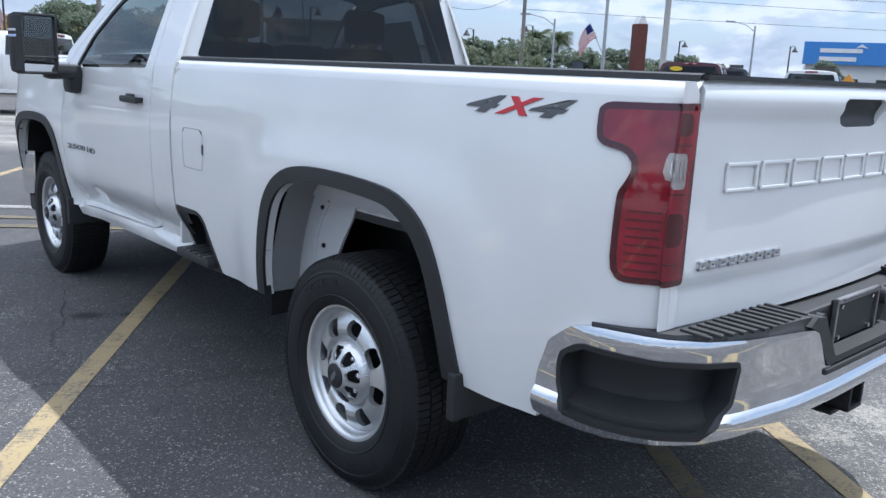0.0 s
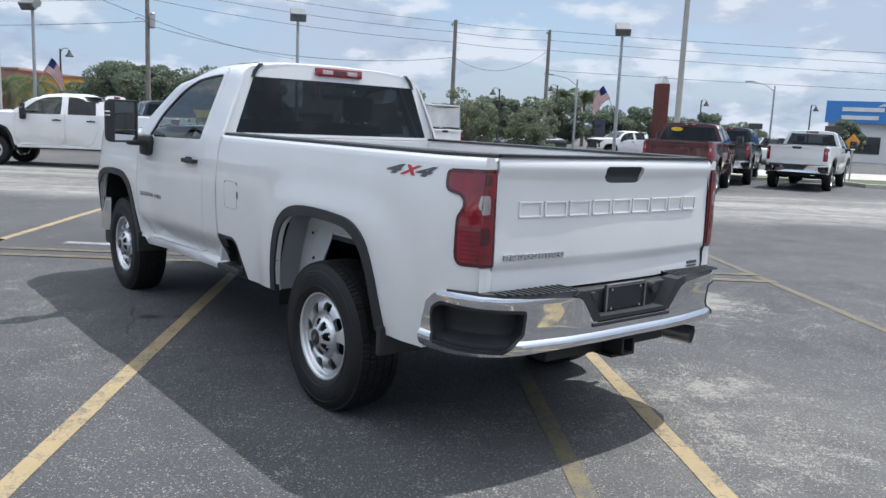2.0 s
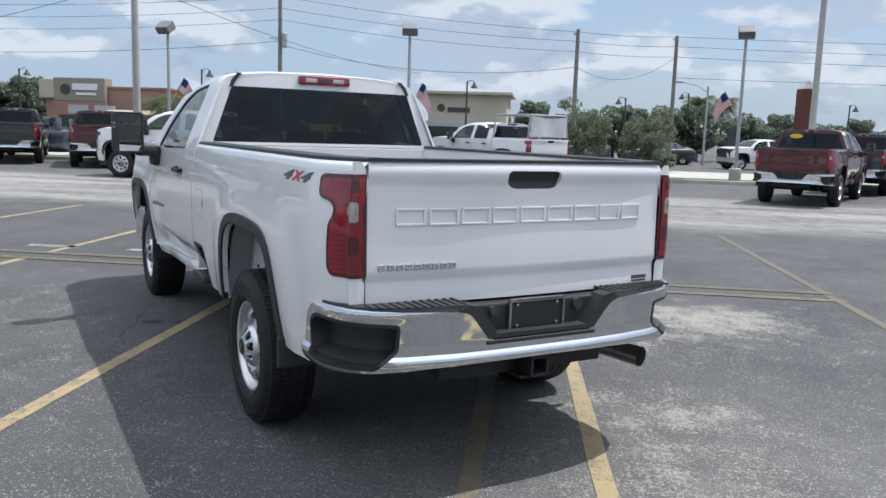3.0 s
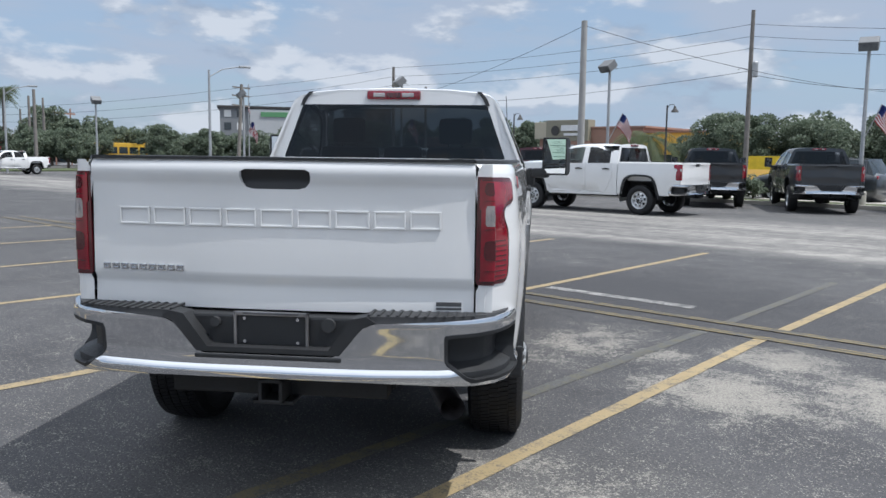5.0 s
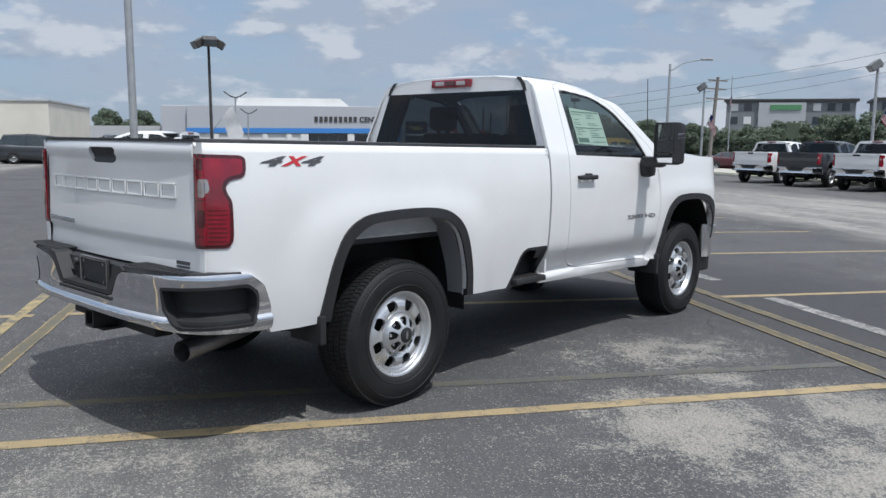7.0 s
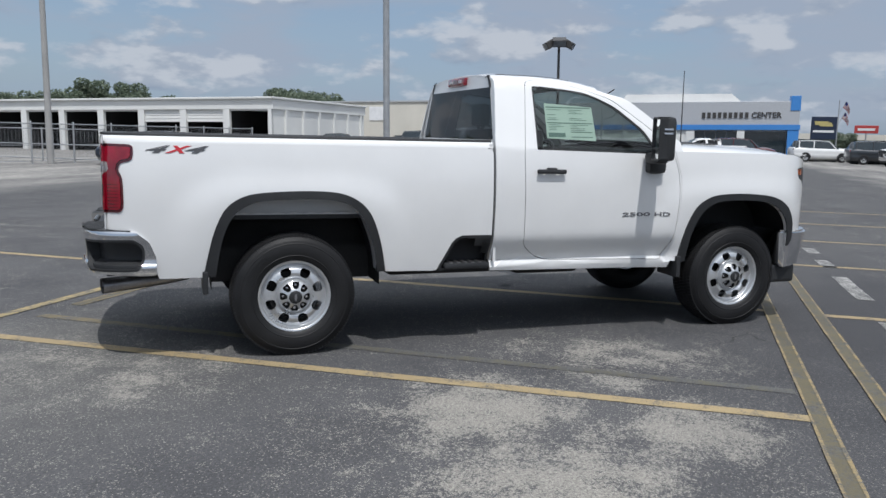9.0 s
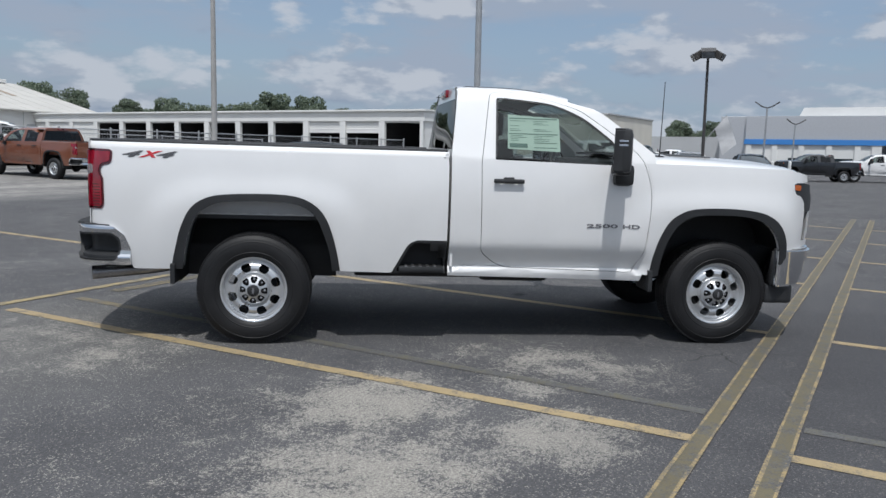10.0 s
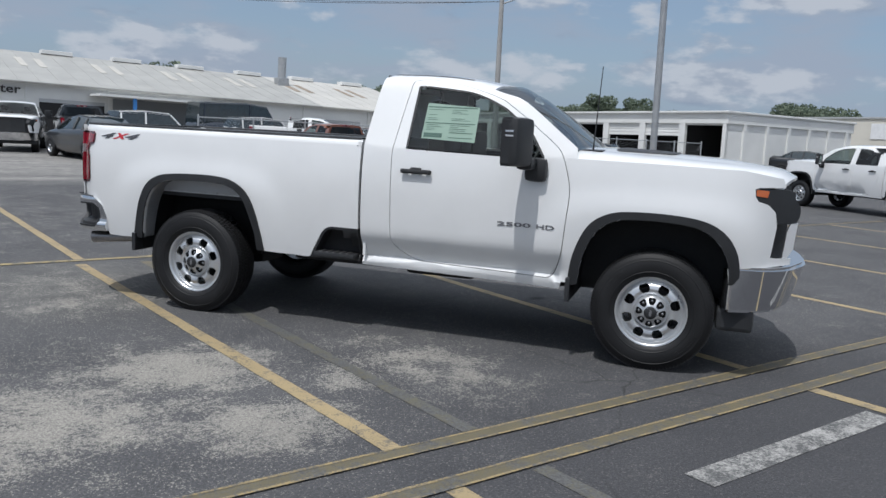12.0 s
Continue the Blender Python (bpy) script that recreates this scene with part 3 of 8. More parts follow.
def tyre_mesh():
    bm = bmesh.new()
    R = TYRE_R
    prof = [(0.234, -0.10), (0.246, -0.120), (0.268, -0.134), (0.305, -0.141), (0.342, -0.140), (0.372, -0.133), (0.397, -0.120), (0.408, -0.106), (0.411, -0.06), (0.412, 0.0),
            (0.411, 0.06), (0.408, 0.106), (0.397, 0.120), (0.372, 0.133), (0.342, 0.140), (0.305, 0.141), (0.268, 0.134), (0.246, 0.120), (0.234, 0.10)]
    lathe(prof, 72, bm)
    n = 100
    for k in range(n):
        a0 = 2 * math.pi * k / n
        for j, (y0, y1) in enumerate(((-0.116, -0.076), (-0.070, -0.027), (-0.021, 0.021), (0.027, 0.070), (0.076, 0.116))):
            a, w = a0 + (0.5 if j % 2 else 0.0) * 2 * math.pi / n, 2 * math.pi / n * 0.41
            sk = 0.020 if j in (1, 3) else 0.008
            low = 0.401 if j in (0, 4) else 0.407
            edge = 0.414 if j in (0, 4) else R
            pts = []
            for (aa, yy) in ((a - w, y0), (a + w, y0), (a + w + sk, y1), (a - w + sk, y1)):
                top = edge if (j == 0 and yy == y0) or (j == 4 and yy == y1) else R
                pts.append((aa, yy, top))
            lo = [bm.verts.new((low * math.cos(p[0]), p[1], low * math.sin(p[0]))) for p in pts]
            hi = [bm.verts.new((p[2] * math.cos(p[0]), p[1], p[2] * math.sin(p[0]))) for p in pts]
            bm.faces.new(hi)
            for i in range(4):
                bm.faces.new((lo[i], lo[(i + 1) % 4], hi[(i + 1) % 4], hi[i]))
        # shoulder lugs
        for s in (-1, 1):
            a, w = a0 + 0.01, 2 * math.pi / n * (0.36 if k % 2 else 0.28)
            q = [bm.verts.new((r * math.cos(aa), s * yy, r * math.sin(aa))) for aa, r, yy in
                 ((a - w, 0.407, 0.1145), (a + w, 0.407, 0.1145), (a + w, 0.378, 0.1335), (a - w, 0.378, 0.1335))]
            bm.faces.new(q)
    # raised rings on the side wall
    for s in (-1, 1):
        for r in (0.282, 0.362):
            y = 0.1385 if r < 0.3 else 0.1368
            lathe([(r - 0.004, s * (y - 0.002)), (r, s * (y + 0.0015)), (r + 0.004, s * (y - 0.002))], 72, bm)
    return bm


def far_tyre_mesh():
    prof = [(0.236, -0.10), (0.262, -0.130), (0.305, -0.141), (0.372, -0.133), (0.408, -0.112), (0.419, -0.085), (0.421, 0.0), (0.419, 0.085), (0.408, 0.112), (0.372, 0.133), (0.305, 0.141), (0.236, 0.10)]
    return lathe(prof, 40)


def tyre_word_mesh(a0, count, gap):
    """Plain raised bars in a curve on the outer side wall."""
    bm = bmesh.new()
    for k in range(count):
        a, w = a0 + gap * k, gap * 0.36
        for r0, r1 in ((0.316, 0.320), (0.338, 0.342)) if k % 3 else ((0.316, 0.342),):
            lo = [(r0, a - w), (r0, a + w), (r1, a + w), (r1, a - w)]
            q = [[bm.verts.new((r * math.cos(b), y, r * math.sin(b))) for r, b in lo] for y in (-0.140, -0.1425)]
            bm.faces.new(q[1])
            for i in range(4):
                bm.faces.new((q[0][i], q[0][(i + 1) % 4], q[1][(i + 1) % 4], q[1][i]))
    return bm


def ring_slots(count, turn, corners, soft):
    """Rounded openings round a disc; corners: radius and half width, from the inside out."""
    slots = []
    for k in range(count):
        c = 2 * math.pi * (k + turn) / count
        loop = []
        for r, w in [(r, -w) for r, w in corners] + [(r, w) for r, w in corners[::-1]]:
            loop.append((r * math.cos(c + w / r), r * math.sin(c + w / r)))
        slots.append(round_poly(loop, soft, 3))
    return slots


def disc_loop(radius, count=64):
    return [(radius * math.cos(2 * math.pi * k / count), radius * math.sin(2 * math.pi * k / count)) for k in range(count)]


def dished(stops):
    def place(u, v, d):
        return Vector((u, table(stops, math.hypot(u, v)) + d, v))
    return place


def rim_mesh(grid):
    """A steel disc with eight slots; the outer side is towards -y."""
    slots = ring_slots(8, 0.5, [(0.136, 0.019), (0.152, 0.032), (0.180, 0.038), (0.199, 0.028)], 0.011)
    bm = sheet(disc_loop(0.217), slots, dished([(0.0, -0.086), (0.112, -0.086), (0.122, -0.094), (0.140, -0.108), (0.158, -0.111), (0.182, -0.104), (0.204, -0.088), (0.218, -0.082)]), grid, grid, 0.020)
    prof = [(0.216, -0.082), (0.221, -0.086), (0.225, -0.100), (0.229, -0.113), (0.236, -0.119), (0.245, -0.120), (0.249, -0.113), (0.244, -0.104), (0.228, -0.07), (0.219, -0.02), (0.216, 0.10)]
    lathe(prof, 72 if grid < 0.03 else 32, bm)
    return bm


def hub_cover_mesh(grid):
    slots = ring_slots(8, 0.0, [(0.055, 0.0105), (0.068, 0.0185), (0.090, 0.0265), (0.103, 0.0215)], 0.009)
    return sheet(disc_loop(0.120, 48), slots, dished([(0.0, -0.158), (0.049, -0.157), (0.058, -0.152), (0.086, -0.136), (0.102, -0.123), (0.112, -0.112), (0.120, -0.086)]), grid, grid, 0.010)


def hub_mesh(seg):
    return lathe([(0.0, -0.165), (0.036, -0.1645), (0.044, -0.160), (0.046, -0.140)], seg)


def nut_mesh():
    return lathe([(0.0, -0.122), (0.008, -0.121), (0.0115, -0.116), (0.0125, -0.095)], 8)


def nut_hole_mesh():
    return lathe([(0.0, -0.099), (0.110, -0.099), (0.112, -0.088)], 32)


def prism_mark():
    """A plain slanted shape on the cap."""
    return add_prism(bmesh.new(), [(-0.024, -0.006), (-0.009, -0.006), (-0.006, -0.010), (0.020, -0.006), (0.024, 0.006), (0.009, 0.006), (0.006, 0.010), (-0.020, 0.006)], -0.1668, -0.163, "y")


def brake_mesh():
    return lathe([(0.0, -0.02), (0.165, -0.02), (0.165, 0.02), (0.0, 0.02)], 32)


WHEEL = {}


def wheel(truck, x, y, near=False):
    """One wheel with its parts; the outer side faces away from the truck's middle."""
    w = new("wheel")
    w.empty_display_size = 0.1
    w.matrix_basis = pose(x, y, TYRE_R - 0.010, 0, random.uniform(0, 360), 0 if y < 0 else 180)
    w.parent = truck
    kind = "near" if near else "far"
    if kind not in WHEEL:
        made = [part("tyre", tyre_mesh() if near else far_tyre_mesh(), M_RUBBER, w, "black all-terrain tyre" if near else "black tyre", True),
                part("rim", rim_mesh(0.013 if near else 0.06), M_STEEL, w, "silver steel rim with eight slots", True),
                part("hub_cap", hub_mesh(32 if near else 12), M_PLASTIC, w, "black hub cap", True),
                part("bolt_circle", nut_hole_mesh(), M_DARKSTEEL, w, "dark bolt recesses"),
                part("hub_cover", hub_cover_mesh(0.010 if near else 0.05), M_STEEL, w, "raised silver hub cover with eight openings", True),
                part("brake_disc", brake_mesh(), M_DARKSTEEL, w, "", True)]
        if near:
            made.append(part("cap_mark", prism_mark(), M_BADGE, w, "small dull grey mark on the cap"))
            for a0, count in ((0.7, 8), (3.9, 7)):
                made.append(part("tyre_lettering", tyre_word_mesh(a0, count, 0.085), M_RUBBER, w, "raised black bars on the tyre wall"))
        WHEEL[kind] = made
    else:
        for ob in WHEEL[kind]:
            again(ob, w, Matrix())
    if near:
        for k in range(8):
            a = 2 * math.pi * k / 8
            at = Matrix.Translation((0.079 * math.cos(a), 0, 0.079 * math.sin(a)))
            if "lug_nut" not in WHEEL:
                WHEEL["lug_nut"] = part("lug_nut", nut_mesh(), M_CHROME, w, "chrome lug nut", True, at)
            else:
                again(WHEEL["lug_nut"], w, at)
    return w


def side_y(x, z, fx):
    """Half the truck's width on its flank; fx: the front axle's place."""
    if z <= 1.10:
        y = 0.982 - 0.045 * ((1.10 - z) / 0.55) ** 2
    elif z <= 1.43:
        y = 0.982 - 0.030 * ((z - 1.10) / 0.33) ** 2
    else:
        return glass_y(z)
    if z < 0.765:
        tuck = table([(0.50, 0.040), (0.555, 0.030), (0.580, 0.036), (0.606, 0.078), (0.765, 0.0)], z)
        y -= tuck * step_up((x - fx + 2.46) / 0.2) * step_up((fx - 0.52 - x) / 0.12)
    for cx in (0.02, fx):
        r = ((abs(x - cx) / 0.86) ** 4 + (max(0.0, z - 0.35) / 0.90) ** 4) ** 0.25
        y += 0.024 * step_up((1.03 - r) / 0.22)
    if x < -0.86:
        y -= 0.125 * (min(0.32, -0.86 - x) / 0.31) ** 2.0
    if x > fx + 0.42:
        y -= 0.31 * ((x - fx - 0.42) / 0.5) ** 2
    return y


def glass_y(z):
    return table([(1.43, 0.952), (1.60, 0.885), (1.78, 0.810), (1.88, 0.768)], z)


ROOF = [(1.88, 0.768, 1.88), (1.94, 0.742, 1.925), (2.00, 0.700, 1.958), (2.08, 0.625, 1.980), (2.30, 0.405, 2.000), (2.70, 0.0, 2.010)]


def cab_place(fx, s):
    """A carrier for the cab's skin: v is the height on the flank, and runs on over the roof."""
    def place(u, v, d):
        if v <= 1.88:
            y, z = side_y(u, v, fx), v
        else:
            y, z = table([(a, b) for a, b, _ in ROOF], v), table([(a, c) for a, _, c in ROOF], v)
        back = fx - 3.6
        if v > 1.80:
            k = step_up((v - 1.80) / 0.2)
            z -= k * 0.048 * max(0.0, (u - back - 1.85) / 0.50) ** 2
            z -= k * 0.05 * max(0.0, (1.60 - u) / 0.14) ** 2 if u < 1.60 else 0.0
        y -= d * (1.0 if v < 1.9 else 0.2)
        z -= d * (0.0 if v < 1.9 else 1.0)
        return Vector((u, s * y, z))
    return place


def flank_place(fx, s, out=0.0):
    def place(u, v, d):
        return Vector((u, s * (side_y(u, v, fx) + out - d), v))
    return place


def eased(points, steps=4):
    """More points on a soft curve through those given."""
    out = []
    for k in range(len(points) - 1):
        a, b, c, d = points[max(k - 1, 0)], points[k], points[k + 1], points[min(k + 2, len(points) - 1)]
        for j in range(steps):
            t = j / steps
            out.append(tuple(0.5 * (2 * b[i] + (c[i] - a[i]) * t + (2 * a[i] - 5 * b[i] + 4 * c[i] - d[i]) * t * t + (3 * b[i] - a[i] - 3 * c[i] + d[i]) * t ** 3) for i in (0, 1)))
    return out + [tuple(points[-1])]


ARCH_IN = [(-0.52, 0.56), (-0.50, 0.70), (-0.46, 0.86), (-0.40, 0.97), (-0.31, 1.035), (-0.20, 1.062), (0.08, 1.072), (0.27, 1.06), (0.38, 1.02), (0.45, 0.95), (0.50, 0.84), (0.545, 0.70), (0.565, 0.56)]
ARCH_OUT = [(-0.60, 0.56), (-0.57, 0.70), (-0.525, 0.87), (-0.455, 1.01), (-0.35, 1.085), (-0.21, 1.115), (0.08, 1.126), (0.29, 1.112), (0.42, 1.06), (0.505, 0.975), (0.56, 0.85), (0.60, 0.70), (0.625, 0.56)]
FARCH_IN = [(-0.50, 0.56), (-0.485, 0.70), (-0.45, 0.83), (-0.38, 0.95), (-0.29, 1.015), (-0.18, 1.042), (0.08, 1.045), (0.27, 1.02), (0.38, 0.96), (0.45, 0.87), (0.485, 0.77), (0.495, 0.66)]
FARCH_OUT = [(-0.57, 0.54), (-0.555, 0.70), (-0.515, 0.85), (-0.44, 0.99), (-0.33, 1.065), (-0.19, 1.095), (0.08, 1.098), (0.31, 1.07), (0.445, 1.00), (0.525, 0.89), (0.555, 0.78), (0.56, 0.66)]
ARCH_IN, ARCH_OUT, FARCH_IN, FARCH_OUT = eased(ARCH_IN), eased(ARCH_OUT), eased(FARCH_IN), eased(FARCH_OUT)


def arch_strip(truck, inner, outer, cx, fx, s):
    """The black moulding round a wheel arch."""
    loop = [(cx + a, b) for a, b in outer] + [(cx + a, b) for a, b in inner[::-1]]

    def place(u, v, d):
        return Vector((u, s * (side_y(u, v, fx) + 0.012 - d), v))
    part("wheel_arch_trim", sheet(loop, [], place, 0.061, 0.061, 0.032), M_PLASTIC, truck, "black plastic wheel arch moulding", True)


def wheel_house(truck, cx, s, material, arch, y0, y1):
    """The dark shell behind an arch, a little larger than its opening."""
    bm = bmesh.new()
    rows = []
    mid = 0.5 * (arch[0][0] + arch[-1][0])
    ends = [(arch[0][0], 0.46)] + list(arch) + [(arch[-1][0], 0.46)]
    for a, b in ends:
        x, z = cx + mid + (a - mid) * 1.05, 0.46 + (b - 0.46) * 1.045
        rows.append([bm.verts.new((x, s * y, z)) for y in (y0, y1)])
    for a, b in zip(rows, rows[1:]):
        bm.faces.new((a[0], a[1], b[1], b[0]))
    bm.faces.new([r[0] for r in rows])
    part("wheel_housing", bm, material, truck, "", False)


def crown(y):
    """How far the tailgate's middle stands out behind its ends."""
    return 0.040 * (1 - (y / 0.81) ** 2)


def crowned(bm):
    for v in bm.verts:
        v.co.x -= crown(v.co.y)
    return bm


def letter_blocks(truck, name, material, spans, x, z0, z1, label, hollow=True, depth=0.005, slant=0.0):
    """Plain raised blocks in a row on the tailgate."""
    for y0, y1 in spans:
        bm = bmesh.new()
        if hollow:
            t = 0.009
            for b in ((y0, y1, z1 - t, z1), (y0, y1, z0, z0 + t), (y0, y0 - t, z0, z1), (y1 + t, y1, z0, z1)):
                add_box(bm, x - depth, x + 0.004, min(b[0], b[1]), max(b[0], b[1]), b[2], b[3], 0.002)
        else:
            add_box(bm, x - depth, x + 0.004, min(y0, y1), max(y0, y1), z0, z1, 0.002)
        part(name, crowned(bm), material, truck, label)


def pickup(name, label, body, at, crew=False, full=True, chrome_rear=True, group="", flares=True):
    T = thing(name, label, "pickup truck", at, group)
    fx = 3.75 if crew else 3.60           # front axle
    bf = 0.73 if crew else 1.445          # bed's front end
    df = fx - 3.60                        # how far the nose is carried ahead
    g = 0.05 if full else 0.16            # grid of the skins
    # ---- bed ----
    for s in (1, -1):
        arch = [(0.02 + a, b) for a, b in ARCH_IN]
        if crew:
            tail = [(bf, 0.565)]
        else:
            tail = [(bf, 0.80), (1.22, 0.80), (1.17, 0.785), (1.14, 0.75), (1.03, 0.545)]
        loop = [(-0.86, 0.555), *arch, *tail[::-1], (bf, 1.43), (-1.172, 1.43), (-1.172, 0.876), (-1.04, 0.868), (-0.965, 0.842), (-0.91, 0.78), (-0.885, 0.68)]
        skin = sheet(loop, [], flank_place(fx, s), g, g, 0.03)
        part("bed_side", skin, body, T, "", True)
        bm = bmesh.new()
        rows = []
        for k in range(25):
            x = -1.172 + (bf + 1.172) * k / 24
            y = side_y(x, 1.43, fx)
            prof = ((y, 1.43), (y - 0.006, 1.452), (y - 0.020, 1.468), (y - 0.04, 1.474), (y - 0.135, 1.474), (y - 0.15, 1.44), (y - 0.15, 0.95))
            rows.append([bm.verts.new((x if i < 4 else max(x, -1.10 + 0.001 * k), s * a, b)) for i, (a, b) in enumerate(prof)])
        for a, b in zip(rows, rows[1:]):
            for i in range(len(a) - 1):
                bm.faces.new((a[i], a[i + 1], b[i + 1], b[i]))
        part("bed_inner_wall", bm, body, T, "", True)
        bm = bmesh.new()
        rows = []
        for k in range(25):
            x = -1.165 + (bf + 1.155) * k / 24
            y = side_y(x, 1.43, fx)
            prof = ((y - 0.022, 1.470), (y - 0.026, 1.484), (y - 0.04, 1.488), (y - 0.13, 1.488), (y - 0.142, 1.484), (y - 0.146, 1.472))
            rows.append([bm.verts.new((x, s * a, b)) for a, b in prof])
        for a, b in zip(rows, rows[1:]):
            for i in range(len(a) - 1):
                bm.faces.new((a[i], a[i + 1], b[i + 1], b[i]))
        part("bed_rail_cap", bm, M_PLASTIC, T, "black plastic bed rail cap", True)
        if flares:
            arch_strip(T, ARCH_IN, ARCH_OUT, 0.02, fx, s)
            arch_strip(T, FARCH_IN, FARCH_OUT, fx + 0.02, fx, s)
        wheel_house(T, 0.02, s, M_DARKSTEEL, ARCH_IN, 0.60, 0.93)
        if full:
            pale = bmesh.new()
            rows = []
            for a, b in [q for q in ARCH_IN if q[0] > -0.44 or s < 0]:
                x, z = 0.02 + a * 1.03, 0.46 + (b - 0.46) * 1.025
                rows.append([pale.verts.new((x, s * y, z)) for y in (0.80, 0.945)])
            for a, b in zip(rows, rows[1:]):
                pale.faces.new((a[0], a[1], b[1], b[0]))
            bmesh.ops.solidify(pale, geom=pale.faces[:], thickness=0.005)
            part("inner_wing_panel", pale, M_LINER, T, "pale primed inner wing panel", True)
            teeth = [(-0.44, 1.11), (-0.44, 0.985)]
            for k in range(8):
                x0 = -0.40 + 0.115 * k
                teeth += [(x0, 0.972), (x0 + 0.02, 0.960), (x0 + 0.05, 0.960), (x0 + 0.06, 0.974)]
            teeth += [(0.53, 0.98), (0.53, 1.11)]
            part("inner_flange", add_prism(bmesh.new(), teeth, s * 0.815, s * 0.822, "y"), M_LINER, T, "pale primed flange with a notched lower edge")
            if s > 0:
                plate = eased([(0.605, 0.56), (0.59, 0.72), (0.555, 0.86), (0.50, 0.98), (0.41, 1.06), (0.16, 1.09)], 3) + [(0.185, 0.985)] + eased([(0.205, 0.955), (0.225, 0.905), (0.275, 0.83), (0.315, 0.76), (0.335, 0.69), (0.345, 0.56)], 3)
                ip = part("inner_wing_plate", add_prism(bmesh.new(), plate, s * 0.800, s * 0.808, "y"), M_LINER, T, "pale primed inner wing plate")
                for bx_, bz_ in ((0.42, 0.93), (0.41, 0.78), (0.45, 0.64), (0.36, 0.985), (0.28, 0.99), (0.43, 0.985)):
                    part("panel_bolt", tube([(bx_, s * 0.806, bz_), (bx_, s * 0.816, bz_)], 0.009, 8), M_DARKSTEEL, ip, "dark bolt head")
                fold = eased([(0.50, 0.60), (0.475, 0.74), (0.44, 0.86), (0.375, 0.96)], 3)
                part("panel_fold", add_tube(bmesh.new(), [(a, s * 0.806, b) for a, b in fold], 0.011, 8), M_LINER, ip, "raised fold in the plate", True)
        wheel_house(T, fx + 0.02, s, M_DARKSTEEL, FARCH_IN, 0.52, 0.93)
        if not crew:
            # the dark foothold ahead of the rear wheel
            p = [(1.02, 0.56), (1.16, 0.79), (1.44, 0.79), (1.44, 0.52), (1.06, 0.52)]
            fh = part("foothold", prism(p, s * 0.80, s * 0.83, "y"), M_DARKIN, T, "black bed-side foothold")
            rim_ = round_poly([(1.035, 0.545), (1.145, 0.752), (1.172, 0.786), (1.22, 0.802), (1.445, 0.802), (1.445, 0.545)], 0.006, 2)
            part("foothold_rim", sheet(rim_, [inset(rim_, 0.016)], lambda u, v, d: Vector((u, s * (side_y(u, v, fx) + 0.002 - d), v)), 0.06, 0.06, 0.13), M_PLASTIC, fh, "black plastic foothold surround", True)
            part("step_tread", add_box(bmesh.new(), 1.085, 1.425, *sorted((s * 0.83, s * 0.985)), 0.560, 0.602, 0.014), M_PLASTIC, fh, "black step tread", True)
            for k in range(5):
                part("tread_bar", box(1.13 + 0.055 * k, 1.15 + 0.055 * k, *sorted((s * 0.87, s * 0.975)), 0.600, 0.607, 0.002), M_EXHAUST, fh, "dull steel tread bar")
    part("bed_floor", box(-1.08, bf - 0.035, -0.80, 0.80, 0.92, 0.95), M_PLASTIC_MID, T)
    part("bed_front_wall", box(bf - 0.03, bf - 0.002, -0.95, 0.95, 0.805, 1.462, 0.004), body, T)
    # ---- tailgate ----

    def gate(u, v, d):
        x = -1.176
        x -= 0.012 * step_up((v - 1.388) / 0.020)                       # top lip
        x += 0.016 * step_up((v - 1.450) / 0.024)
        wing = step_up((abs(u) - 0.42) / 0.36)
        x += 0.005 * (1 - wing) * step_up((1.40 - v) / 0.05)
        x -= 0.006 * step_up((1.34 - v) / 0.33)                          # swells out towards the crease
        x += 0.014 * step_up((0.992 - v) / 0.012) - 0.006 * step_up((0.965 - v) / 0.09)
        return Vector((x - crown(u) + 0.008 * (u / 0.81) ** 2 + d, u, v))
    grab = round_poly([(-0.120, 1.358), (0.120, 1.358), (0.150, 1.395), (0.142, 1.438), (-0.142, 1.438), (-0.150, 1.395)], [0.02, 0.02, 0.02, 0.012, 0.012, 0.02])
    tg = part("tailgate", sheet(round_poly([(-0.806, 0.862), (0.806, 0.862), (0.806, 1.474), (-0.806, 1.474)], 0.012), [grab], gate, 0.0313 if full else 0.12, 0.0207 if full else 0.08, 0.04), body, T, "", True)
    part("tailgate_inner", box(-1.122, -1.10, -0.80, 0.80, 0.90, 1.47), body, T)
    part("tailgate_cap", sheet([(-0.80, 0.0), (0.80, 0.0), (0.80, 1.0), (-0.80, 1.0)], [], lambda u, v, d: Vector((-1.095 - v * (0.086 + crown(u)), u, 1.486 - d)), 0.08, 0.5, 0.012), M_PLASTIC, tg, "black plastic tailgate cap", True)
    bm = sheet(grab, [], lambda u, v, d: Vector((-1.178 - crown(u) + 0.02 * step_up((1.44 - v) / 0.05) - 0.012 * step_up((1.385 - v) / 0.02) + d, u, v)), 0.03, 0.015, 0.02)
    part("tailgate_handle", bm, M_PLASTIC, tg, "black tailgate handle", True)
    if full:
        edges = [0.690, 0.537, 0.380, 0.222, 0.075, -0.078, -0.235, -0.393, -0.538, -0.680]
        letter_blocks(T, "raised_block", body, [(a - 0.008, b + 0.008) for a, b in zip(edges, edges[1:])], -1.1765, 1.203, 1.277, "", True, 0.0022)
        e2 = [0.765 - 0.0415 * k for k in range(10)]
        letter_blocks(T, "badge_block", M_CHROME, [(a - 0.004, b + 0.005) for a, b in zip(e2, e2[1:])], -1.1785, 1.013, 1.037, "small chrome badge block", True, 0.005)
